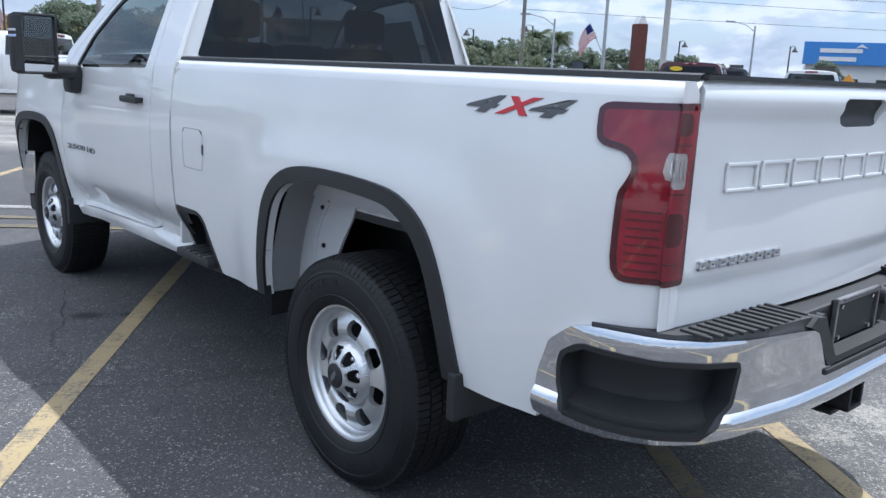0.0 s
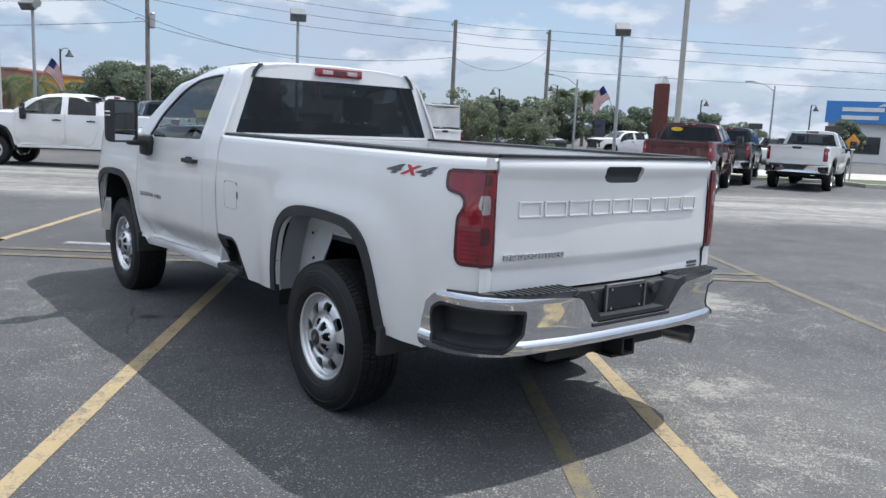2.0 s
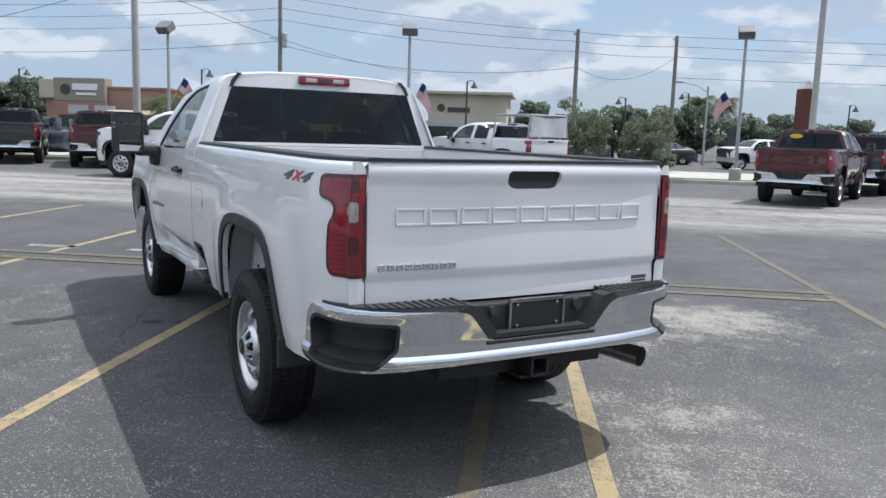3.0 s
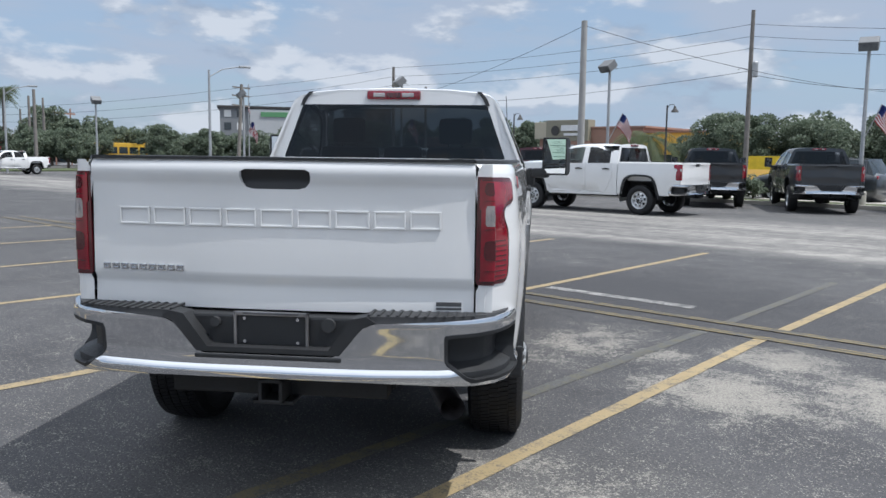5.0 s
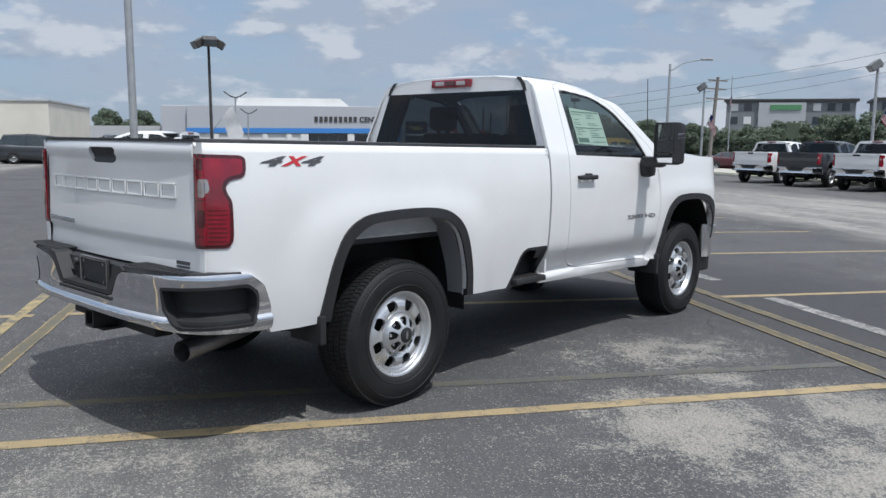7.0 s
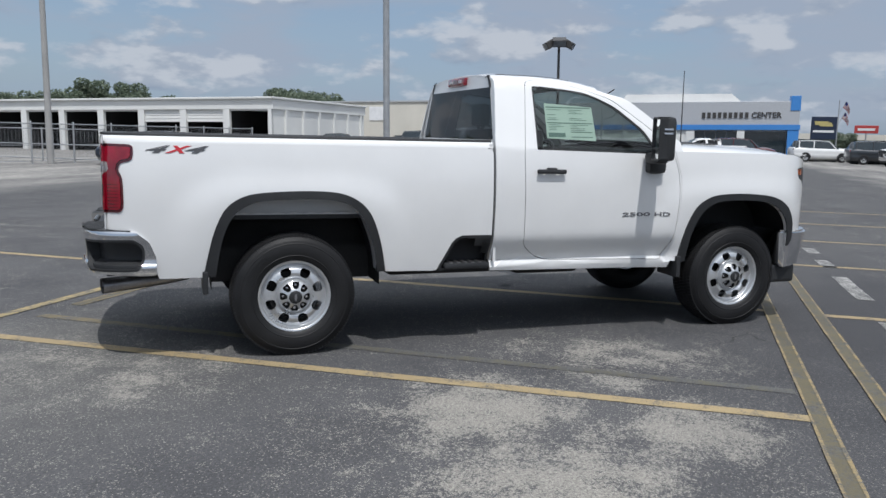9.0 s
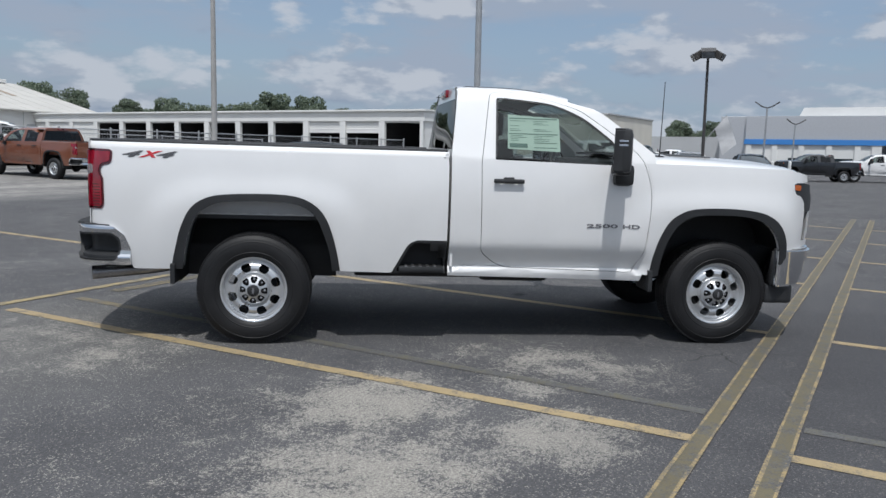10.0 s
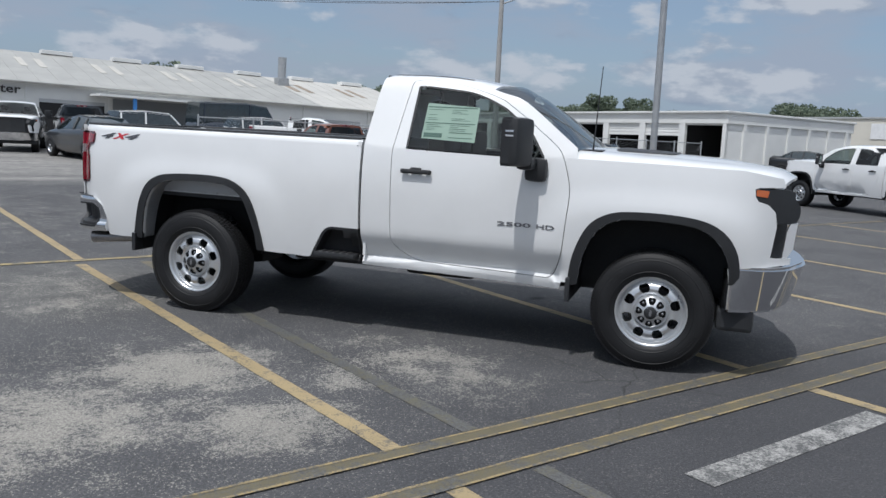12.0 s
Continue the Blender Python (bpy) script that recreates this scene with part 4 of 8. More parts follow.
        for k, (z0, z1) in enumerate(((0.895, 0.912), (0.880, 0.889))):
            part("dealer_mark", crowned(box(-1.170, -1.155, -0.757, -0.655, z0, z1)), M_DECAL_GREY, tg, "small dark dealer lettering bar")
    # ---- tail lights ----
    for s in (1, -1):
        # u runs round the corner from the tailgate to the flank
        def lamp(u, v, d, out=0.006):
            if u < 0.125:
                x, y = -1.172 + 0.012 * (u / 0.125) ** 2, 0.814 + u
            else:
                x = -1.160 + (u - 0.125)
                y = side_y(x, v, fx)
            k = step_up((u - 0.03) / 0.13)
            ys = side_y(max(x, -1.17), v, fx)
            y = y * (1 - k) + ys * k if u < 0.125 else ys
            nx, ny = -(1 - k), k
            return Vector((x + nx * (out - d), s * (y + ny * (out - d)), v))
        shape = round_poly([(0.0, 0.985), (0.215, 0.985), (0.235, 1.02), (0.232, 1.205), (0.215, 1.235), (0.205, 1.27), (0.225, 1.30), (0.295, 1.315), (0.300, 1.40), (0.28, 1.415), (0.0, 1.42)], [0.01, 0.03, 0.02, 0.03, 0.02, 0.03, 0.03, 0.03, 0.03, 0.02, 0.005], 3)
        clear = round_poly([(0.035, 1.222), (0.085, 1.222), (0.148, 1.245), (0.142, 1.305), (0.035, 1.305)], 0.008, 2)
        # the body turns the corner behind the lamp
        for v0, v1 in ((0.874, 0.992), (1.412, 1.468)):
            part("bed_corner", sheet([(0.0, v0), (0.118, v0), (0.118, v1), (0.0, v1)], [], lambda u, v, d: Vector((*lamp(u, min(v, 1.428), d, 0.0).xy, v)), 0.02, 0.06), body, T, "", True)
        inner = inset(shape, 0.011) if full else shape
        if full:
            tl = part("tail_light", sheet(shape, [], lamp, 0.01, 0.03, 0.03), M_LENS_DARK, T, "dark crimson tail light body", True)
            glow = inset(shape, 0.017)
            part("lens", sheet(glow, [clear], lambda u, v, d: lamp(u, v, d, 0.0105), 0.01, 0.03, 0.008), M_LENS, tl, "glossy red lens", True)
            for low, high in (((0.030, 1.345), (0.095, 1.398)), ((0.030, 1.085), (0.105, 1.165))):
                well = round_poly([low, (high[0], low[1]), high, (low[0], high[1])], 0.022, 4)
                part("reflector_well", sheet(well, [], lambda u, v, d: lamp(u, v, d, 0.0125), 0.01, 0.02, 0.002), M_LENS_DARK, tl, "darker round reflector well", True)
            for k in range(8):
                v0 = 1.016 + 0.0205 * k
                rib = [(0.135, v0), (0.205, v0), (0.205, v0 + 0.0055), (0.135, v0 + 0.0055)]
                part("lens_rib", sheet(rib, [], lambda u, v, d: lamp(u, v, d, 0.0125), 0.02, 0.03, 0.003), M_LENS_RIB, tl)
            for v0 in (1.040, 1.208, 1.322):
                rib = [(0.025, v0), (0.125, v0), (0.125, v0 + 0.004), (0.025, v0 + 0.004)]
                part("lens_rib", sheet(rib, [], lambda u, v, d: lamp(u, v, d, 0.0125), 0.02, 0.03, 0.003), M_LENS_RIB, tl)
            for k in range(7):
                u0 = 0.045 + 0.014 * k
                part("lens_flute", sheet([(u0, 1.240), (u0 + 0.004, 1.240), (u0 + 0.004, 1.290), (u0, 1.290)], [], lambda u, v, d: lamp(u, v, d, 0.0125), 0.02, 0.03, 0.003), M_CHROME, tl, "bright flute of the clear lens")
        else:
            tl = part("tail_light", sheet(shape, [clear], lamp, 0.02, 0.06, 0.03), M_LENS, T, "red tail light lens", True)
        part("reversing_lens", sheet(clear, [], lambda u, v, d: lamp(u, v, d, 0.0095), 0.01, 0.03, 0.02), M_LENS_WHITE, tl, "clear reversing lens", True)
    # ---- cab ----
    back = bf + 0.02
    door = round_poly([(1.69 + df, 1.40), (1.705 + df, 0.72), (1.86 + df, 0.592), (2.93 + df, 0.572), (3.00 + df, 0.74), (3.035 + df, 1.22), (2.955 + df, 1.475), (2.67 + df, 1.69), (2.47 + df, 1.825), (2.23 + df, 1.925), (1.87 + df, 1.985), (1.765 + df, 1.945)],
                      [0.05, 0.05, 0.14, 0.05, 0.08, 0.10, 0.08, 0.05, 0.05, 0.08, 0.05, 0.03], 4)
    win = round_poly([(1.815 + df, 1.905), (1.795 + df, 1.425), (2.845 + df, 1.405), (2.725 + df, 1.59), (2.505 + df, 1.76), (2.26 + df, 1.87)], [0.03, 0.012, 0.04, 0.05, 0.06, 0.08], 4)
    doors = [(door, win)]
    if crew:
        d2 = round_poly([(0.95, 1.40), (0.91, 1.10), (1.07, 0.72), (1.21, 0.595), (1.81, 0.595), (1.835, 1.40), (1.87, 1.94), (1.07, 1.975), (1.00, 1.90)], [0.05, 0.10, 0.08, 0.05, 0.03, 0.05, 0.03, 0.05, 0.05], 3)
        w2 = round_poly([(1.07, 1.88), (1.01, 1.43), (1.77, 1.425), (1.80, 1.90)], 0.03, 3)
        doors.append((d2, w2))
    for s in (1, -1):
        place = cab_place(fx, s)
        outline = [(back, 0.525), (2.99 + df, 0.505), (3.05 + df, 0.74), (3.085 + df, 1.22), (3.05 + df, 1.50), (2.765 + df, 1.72), (2.57 + df, 1.86), (2.39 + df, 1.965), (2.41 + df, 2.06), (2.44 + df, 2.30), (2.46 + df, 2.70), (back + 0.05, 2.70), (back + 0.05, 2.08), (back + 0.055, 1.98), (back + 0.045, 1.85), (back, 1.46)]
        part("cab_side", sheet(outline, [d for d, _ in doors], place, 0.07, 0.05 if full else 0.1, 0.02), body, T, "", True)
        for dloop, wloop in doors:
            dob = part("door", sheet(inset(dloop, 0.005), [wloop], place, g + 0.01, g, 0.03), body, T, "", True)
            ring = sheet(wloop, [inset(wloop, 0.016)], lambda u, v, d: place(u, v, d + 0.006), 0.1, 0.06, 0.012)
            part("window_seal", ring, M_PLASTIC, dob, "black window seal", True)
            gl = part("door_window", sheet(inset(wloop, 0.013), [], lambda u, v, d: place(u, v, d + 0.012), 0.15, 0.06), M_GLASS if dloop is door else M_TINT, dob, "", True)
            gl.visible_shadow = False
            u0 = min(p[0] for p in dloop) + 0.09
            hb = bmesh.new()
            yy = side_y(u0 + 0.1, 1.27, fx)
            add_box(hb, u0, u0 + 0.235, *sorted((s * (yy + 0.020), s * (yy + 0.040))), 1.250, 1.283, 0.012)
            add_box(hb, u0 + 0.075, u0 + 0.160, *sorted((s * (yy + 0.012), s * (yy + 0.034))), 1.270, 1.296, 0.010)
            add_box(hb, u0 + 0.01, u0 + 0.05, *sorted((s * (yy - 0.01), s * (yy + 0.025))), 1.254, 1.280, 0.005)
            add_box(hb, u0 + 0.19, u0 + 0.228, *sorted((s * (yy - 0.01), s * (yy + 0.025))), 1.254, 1.280, 0.005)
            part("door_handle", hb, M_PLASTIC, dob, "black door handle")
        part("cab_inner_side", sheet([(back + 0.03, 0.60), (2.95 + df, 0.60), (3.0 + df, 1.40), (back + 0.03, 1.41)], [], lambda u, v, d: Vector((u, s * (side_y(u, v, fx) - 0.12), v)), 0.2, 0.2), M_DARKIN, T)
        # ---- front wing ----
        farch = [(fx + 0.02 + a, b) for a, b in FARCH_IN]
        wing = [(2.985 + df, 0.56), *farch, (4.10 + df, 0.77), (4.505 + df, 0.795), (4.505 + df, 0.838), (4.362 + df, 0.842), (4.374 + df, 0.95), (4.387 + df, 1.06), (4.368 + df, 1.15), (4.315 + df, 1.200), (4.232 + df, 1.225), (4.222 + df, 1.308), (4.42 + df, 1.315), (4.40 + df, 1.372), (4.15 + df, 1.415), (3.60 + df, 1.425), (2.985 + df, 1.43), (3.046 + df, 1.22), (3.012 + df, 0.74)]
        part("front_wing", sheet(wing, [], flank_place(fx, s, 0.003), g, g, 0.03), body, T, "", True)
        lampf = round_poly([(4.232 + df, 1.222), (4.317 + df, 1.198), (4.372 + df, 1.15), (4.388 + df, 1.07), (4.520 + df, 1.075), (4.542 + df, 1.115), (4.538 + df, 1.19), (4.490 + df, 1.24), (4.495 + df, 1.285), (4.43 + df, 1.302), (4.225 + df, 1.302)], 0.02, 2)
        hl = part("headlight", sheet(lampf, [], lambda u, v, d: Vector((u, s * (side_y(u, v, fx) - 0.004 - d), v)), 0.04, 0.04, 0.12), M_PLASTIC, T, "dark smoked headlight", True)
        post = [(4.445 + df, 0.842), (4.512 + df, 0.842), (4.530 + df, 1.076), (4.465 + df, 1.076)]
        part("grille_surround", sheet(post, [], flank_place(fx, s, -0.006), 0.04, 0.06, 0.05), body, T, "", True)
        amber = round_poly([(4.232 + df, 1.256), (4.306 + df, 1.246), (4.316 + df, 1.292), (4.230 + df, 1.296)], 0.008, 2)
        part("side_marker", sheet(amber, [], lambda u, v, d: Vector((u, s * (side_y(u, v, fx) + 0.002 - d), v)), 0.04, 0.04, 0.01), M_AMBER, hl, "amber side marker lens", True)
        # mudflaps
        fl = bmesh.new()
        add_box(fl, -0.585, -0.55, *sorted((s * 0.74, s * 1.0)), 0.45, 0.60, 0.008, None)
        part("mudflap", fl, M_PLASTIC, T, "black moulded mudflap")
        fl = bmesh.new()
        add_box(fl, fx - 0.56, fx - 0.525, *sorted((s * 0.72, s * 0.99)), 0.43, 0.60, 0.008, None)
        part("mudflap", fl, M_PLASTIC, T, "black moulded mudflap")
        # ---- mirror ----
        mx = 2.62 + df
        arm = add_box(bmesh.new(), mx + 0.085, mx + 0.245, *sorted((s * 0.955, s * 1.04)), 1.255, 1.42, 0.04)
        add_box(arm, mx + 0.05, mx + 0.17, *sorted((s * 1.0, s * 1.17)), 1.335, 1.42, 0.035)
        mr = part("mirror", arm, M_PLASTIC, T, "black towing mirror", True)
        # the head is turned towards the driver
        turned = pose(mx + 0.055, s * 1.217, 0, 0, 0, s * 20)
        head = add_box(bmesh.new(), -0.02, 0.085, -0.112, 0.112, 1.36, 1.685, 0.042)
        hd = part("mirror_housing", head, M_PLASTIC, mr, "tall black mirror housing", True, turned)
        for y0, y1, z0, z1 in ((-0.110, -0.097, 1.375, 1.67), (0.097, 0.110, 1.375, 1.67), (-0.103, 0.103, 1.669, 1.684), (-0.103, 0.103, 1.361, 1.376), (-0.100, 0.100, 1.446, 1.458)):
            part("glass_frame", box(-0.045, 0.03, y0, y1, z0, z1, 0.005), M_PLASTIC, hd)
        part("mirror_glass", box(-0.030, -0.026, -0.097, 0.097, 1.458, 1.669, 0.001), M_MIRROR, hd, "mirror glass")
        part("mirror_glass", box(-0.030, -0.026, -0.097, 0.097, 1.376, 1.446, 0.001), M_MIRROR, hd, "small lower mirror glass")
        for zz in (1.555, 1.585):
            part("mirror_stripe", box(-0.01, 0.055, *sorted((s * 0.109, s * 0.115)), zz, zz + 0.014, 0.002), M_CHROME, hd, "bright stripe")
    # rear wall of the cab and its window
    pane = round_poly([(-0.822, 1.49), (0.822, 1.49), (0.682, 1.878), (-0.682, 1.878)], [0.015, 0.015, 0.015, 0.015], 3)
    wall = [(-0.93, 1.44), (0.93, 1.44), (0.89, 1.58), (0.815, 1.76), (0.772, 1.87), (0.745, 1.912), (0.70, 1.945), (0.62, 1.965), (0.40, 1.985), (0.0, 1.993), (-0.40, 1.985), (-0.62, 1.965), (-0.70, 1.945), (-0.745, 1.912), (-0.772, 1.87), (-0.815, 1.76), (-0.89, 1.58)]

    def rear(u, v, d):
        return Vector((back + 0.01 + 0.035 * (v - 1.46) / 0.45 + 0.05 * (abs(u) / 0.9) ** 4 * 0.4 + d, u, v))
    part("cab_rear_wall", sheet(wall, [pane], rear, 0.08, 0.06, 0.02), body, T, "", True)
    part("cab_lower_back", box(back + 0.01, back + 0.03, -0.93, 0.93, 0.60, 1.44), body, T)
    gl = part("rear_window", sheet(pane, [], lambda u, v, d: rear(u, v, d) + Vector((-0.004, 0, 0)), 0.1, 0.1, 0.008), M_TINT, T, "dark tinted rear window", True)
    part("rear_window_trim", sheet([(-0.83, 1.468), (0.83, 1.468), (0.83, 1.488), (-0.83, 1.488)], [], lambda u, v, d: rear(u, v, d) + Vector((-0.01, 0, 0)), 0.1, 0.1, 0.01), body, T, "", True)
    bl = part("brake_light", box(back + 0.02, back + 0.10, -0.198, 0.198, 1.913, 1.978, 0.014), M_LENS, T, "red high-level brake light", True)
    part("brake_light_lens", box(back + 0.016, back + 0.03, -0.052, 0.052, 1.927, 1.964, 0.004), M_LENS_DARK, bl, "dark red lamp lens")
    for s in (1, -1):
        part("cargo_lens", box(back + 0.016, back + 0.03, *sorted((s * 0.062, s * 0.150)), 1.930, 1.962, 0.006), M_LENS_WHITE, bl, "clear cargo lamp lens")
    if full:
        for s in (1, -1):
            ditch = sheet([(back + 0.03, 2.063), (2.2 + df, 2.063), (2.2 + df, 2.093), (back + 0.03, 2.093)], [], lambda u, v, d: cab_place(fx, s)(u, v, d - 0.0015), 0.1, 0.05)
            part("roof_ditch", ditch, M_PLASTIC, T, "black roof seam", True)
            drop = [(s * a, b) for a, b in ((0.676, 1.872), (0.702, 1.872), (0.681, 1.925), (0.640, 1.970), (0.606, 1.974), (0.648, 1.925))]
            part("seam_end", sheet(drop, [], lambda u, v, d: rear(u, v, d) + Vector((-0.005, 0, 0)), 0.1, 0.1, 0.01), M_PLASTIC, T, "black end of the roof seam", True)
    # windscreen and cowl
    ws = bmesh.new()
    rows = []
    for k in range(9):
        t = k / 8
        xe, ze, ye = table([(0, 3.04 + df), (0.45, 2.76 + df), (0.75, 2.565 + df), (1, 2.40 + df)], t), table([(0, 1.485), (0.45, 1.69), (0.75, 1.815), (1, 1.885)], t), table([(0, 0.90), (0.45, 0.835), (0.75, 0.775), (1, 0.715)], t)
        rows.append([ws.verts.new((xe + 0.06 * (1 - (j / 5) ** 2), ye * j / 5, ze + (0.005 + 0.057 * t) * (1 - (j / 5) ** 2))) for j in range(-5, 6)])
    for a, b in zip(rows, rows[1:]):
        for i in range(10):
            ws.faces.new((a[i], a[i + 1], b[i + 1], b[i]))
    part("windscreen", ws, M_GLASS, T, "", True).visible_shadow = False
    # bonnet

    def bonnet(u, v, d):
        e = table([(2.98, 1.475), (3.2, 1.468), (3.6, 1.452), (4.0, 1.43), (4.2, 1.412), (4.40, 1.375)], u - df)
        y = v * (side_y(min(u, 4.4 + df), 1.42, fx) - 0.012)
        a = abs(v)
        z = e + 0.030 * (1 - a ** 3) - 0.045 * a ** 10
        z += 0.012 * step_up((0.62 - a) / 0.08) * step_up((u - 3.05 - df) / 0.1) * step_up((4.2 + df - u) / 0.3)
        z -= 0.12 * max(0, (u - 4.30 - df) / 0.2) ** 2
        return Vector((u + 0.15 * (1 - v * v) * step_up((u - 3.2 - df) / 1.1), y, z - d))
    part("bonnet", sheet([(3.04 + df, -1), (4.40 + df, -1), (4.40 + df, 1), (3.04 + df, 1)], [], bonnet, 0.08, 0.08, 0.02), body, T, "", True)
    part("cowl", sheet([(2.90 + df, -0.74), (3.20 + df, -0.74), (3.20 + df, 0.74), (2.90 + df, 0.74)], [], lambda u, v, d: Vector((u, v, 1.475 + 0.03 * (1 - v * v) - d)), 0.1, 0.1, 0.02), M_PLASTIC, T, "black cowl panel", True)
    if full:
        part("bonnet_vent", sheet(round_poly([(3.28 + df, -0.58), (3.66 + df, -0.52), (3.66 + df, 0.52), (3.28 + df, 0.58)], 0.04, 3), [], lambda u, v, d: bonnet(u, v / 0.93, d) + Vector((0, 0, 0.006)), 0.08, 0.08, 0.016), M_PLASTIC, T, "black bonnet vent trim", True)
    # nose
    nose = bmesh.new()
    add_prism(nose, [(4.20 + df, -0.80), (4.36 + df, -0.72), (4.48 + df, -0.5), (4.53 + df, 0.0), (4.48 + df, 0.5), (4.36 + df, 0.72), (4.20 + df, 0.80)], 0.80, 1.32)
    part("grille", nose, M_PLASTIC, T, "black grille")
    fb = bmesh.new()
    add_prism(fb, round_poly([(4.12 + df, -0.975), (4.34 + df, -0.935), (4.50 + df, -0.78), (4.64 + df, -0.4), (4.67 + df, 0.0), (4.64 + df, 0.4), (4.50 + df, 0.78), (4.34 + df, 0.935), (4.12 + df, 0.975), (4.08 + df, 0.9), (4.08 + df, -0.9)], [0.02, 0.12, 0.12, 0.1, 0.1, 0.1, 0.12, 0.12, 0.02, 0.02, 0.02], 5), 0.475, 0.785)
    for v in fb.verts:
        if v.co.z < 0.6 and v.co.x > 4.15 + df:
            v.co.x = 4.15 + df + (v.co.x - 4.15 - df) * 0.84
            v.co.y *= 0.975
    bmesh.ops.bevel(fb, geom=[e for e in fb.edges if len(e.link_faces) == 2 and e.calc_face_angle(0) > 1.2], offset=0.02, segments=2, affect="EDGES")
    part("front_bumper", fb, M_CHROME if chrome_rear else M_PLASTIC, T, "chrome front bumper", True)
    part("front_valance", box(4.06 + df, 4.30 + df, -0.90, 0.90, 0.33, 0.49, 0.03), M_PLASTIC, T, "black lower valance")
    # ---- rear bumper ----
    path = [(-0.865, 0.968), (-0.98, 0.966), (-1.09, 0.946), (-1.185, 0.896), (-1.255, 0.812), (-1.30, 0.69), (-1.335, 0.45), (-1.345, 0.25), (-1.345, 0.0)]
    run = [0.0]
    for a, b in zip(path, path[1:]):
        run.append(run[-1] + math.dist(a, b))
    total = run[-1]

    def bump_at(u, v, d, out=0.0):
        s = 1 if u <= total else -1
        t = u if u <= total else 2 * total - u
        x = table(list(zip(run, [p[0] for p in path])), t)
        y = table(list(zip(run, [p[1] for p in path])), t)
        x2 = table(list(zip(run, [p[0] for p in path])), t + 0.01)
        y2 = table(list(zip(run, [p[1] for p in path])), t + 0.01)
        n = Vector((y2 - y, -(x2 - x)))
        n = n.normalized() if n.length > 1e-6 else Vector((-1, 0))
        if n.x > 0.2:
            n = -n
        n = Vector((-abs(n.x), abs(n.y)))
        bulge = table([(0.56, -0.020), (0.585, -0.002), (0.61, 0.012), (0.642, 0.016), (0.658, -0.002), (0.70, -0.006), (0.80, 0.004), (0.845, 0.010), (0.868, 0.0)], v)
        o = out + bulge - d
        return Vector((x + n.x * o, s * (y + n.y * o), v))
    L2 = 2 * total
    uc = lambda y: table([(-b[1], a) for a, b in zip(run, path)], -y)
    top = [(0.0, 0.70), (0.04, 0.80), (0.12, 0.862), (0.22, 0.868), (uc(0.43), 0.845), (uc(0.39), 0.83), (uc(0.29), 0.715), (uc(0.26), 0.705)]
    outline = [(0.0, 0.578), (uc(0.80), 0.592), (uc(0.6), 0.604), (uc(0.4), 0.612), (total, 0.615), (L2 - uc(0.4), 0.612), (L2 - uc(0.6), 0.604), (L2 - uc(0.80), 0.592), (L2, 0.578)] + [(L2 - a, b) for a, b in top] + top[::-1]
    pock = round_poly([(0.105, 0.612), (uc(0.80), 0.604), (uc(0.705), 0.682), (uc(0.700), 0.800), (0.135, 0.818), (0.072, 0.775), (0.066, 0.690)], 0.016, 3)
    pock2 = [(L2 - a, b) for a, b in pock]
    rb = part("rear_bumper", sheet(outline, [pock, pock2], bump_at, 0.05, 0.015 if full else 0.06, 0.03), M_CHROME if chrome_rear else M_PLASTIC, T, "polished chrome rear bumper" if chrome_rear else "black rear bumper", True)
    for pk in (pock, pock2):
        part("corner_step", sheet(pk, [], lambda u, v, d: bump_at(u, v, d + 0.0, -0.075 + 0.05 * step_up((0.675 - v) / 0.03)), 0.05, 0.015, 0.0), M_PLASTIC, rb, "black corner step pocket", True)
        part("pocket_lip", sheet(pk, [inset(pk, 0.014)], lambda u, v, d: bump_at(u, v, d, 0.003), 0.05, 0.03, 0.085), M_PLASTIC, rb, "black pocket lip", True)
    for s in (1, -1):
        top_pad = prism([(-1.330, s * 0.41), (-1.310, s * 0.60), (-1.275, s * 0.74), (-1.205, s * 0.86), (-1.09, s * 0.930), (-0.93, s * 0.955), (-0.90, s * 0.91), (-1.16, s * 0.83), (-1.175, s * 0.41)], 0.838, 0.872)
        part("bumper_top", top_pad, M_PLASTIC_MID, rb, "black bumper step top")
    if full:
        for s in (1, -1):
            for k in range(12):
                y = 0.40 + 0.037 * k
                o = 0.0 if y < 0.62 else -(y - 0.62) * 0.22
                part("step_ridge", box(-1.315 - o, -1.19, *sorted((s * y, s * (y + 0.014))), 0.868, 0.878, 0.003), M_PLASTIC, rb)
    back_box = add_box(bmesh.new(), -1.27, -1.10, -0.42, 0.42, 0.66, 0.85, 0.01)
    part("bumper_recess", back_box, M_PLASTIC, rb, "black bumper recess")
    notch = [(-0.435, 0.850), (-0.392, 0.832), (-0.292, 0.712), (0.292, 0.712), (0.392, 0.832), (0.435, 0.850), (0.40, 0.872), (0.345, 0.862), (0.248, 0.732), (-0.248, 0.732), (-0.345, 0.862), (-0.40, 0.872)]
    part("notch_trim", prism(notch, -1.342, -1.25, "x"), M_PLASTIC, rb, "black trim round the plate recess")
    part("bumper_ledge", box(-1.345, -1.20, -0.30, 0.30, 0.685, 0.703, 0.005), M_PLASTIC, rb, "black ledge")
    bar = bmesh.new()
    for b in ((-0.155, 0.155, 0.852, 0.868), (-0.155, 0.155, 0.716, 0.732), (-0.155, -0.143, 0.716, 0.868), (0.143, 0.155, 0.716, 0.868)):
        add_box(bar, -1.292, -1.278, *b, 0.002)
    pf = part("plate_frame", bar, M_EXHAUST if full else M_PLASTIC, T, "plate frame with no plate")
    part("plate_backing", box(-1.282, -1.268, -0.147, 0.147, 0.722, 0.862), M_PLASTIC, pf)
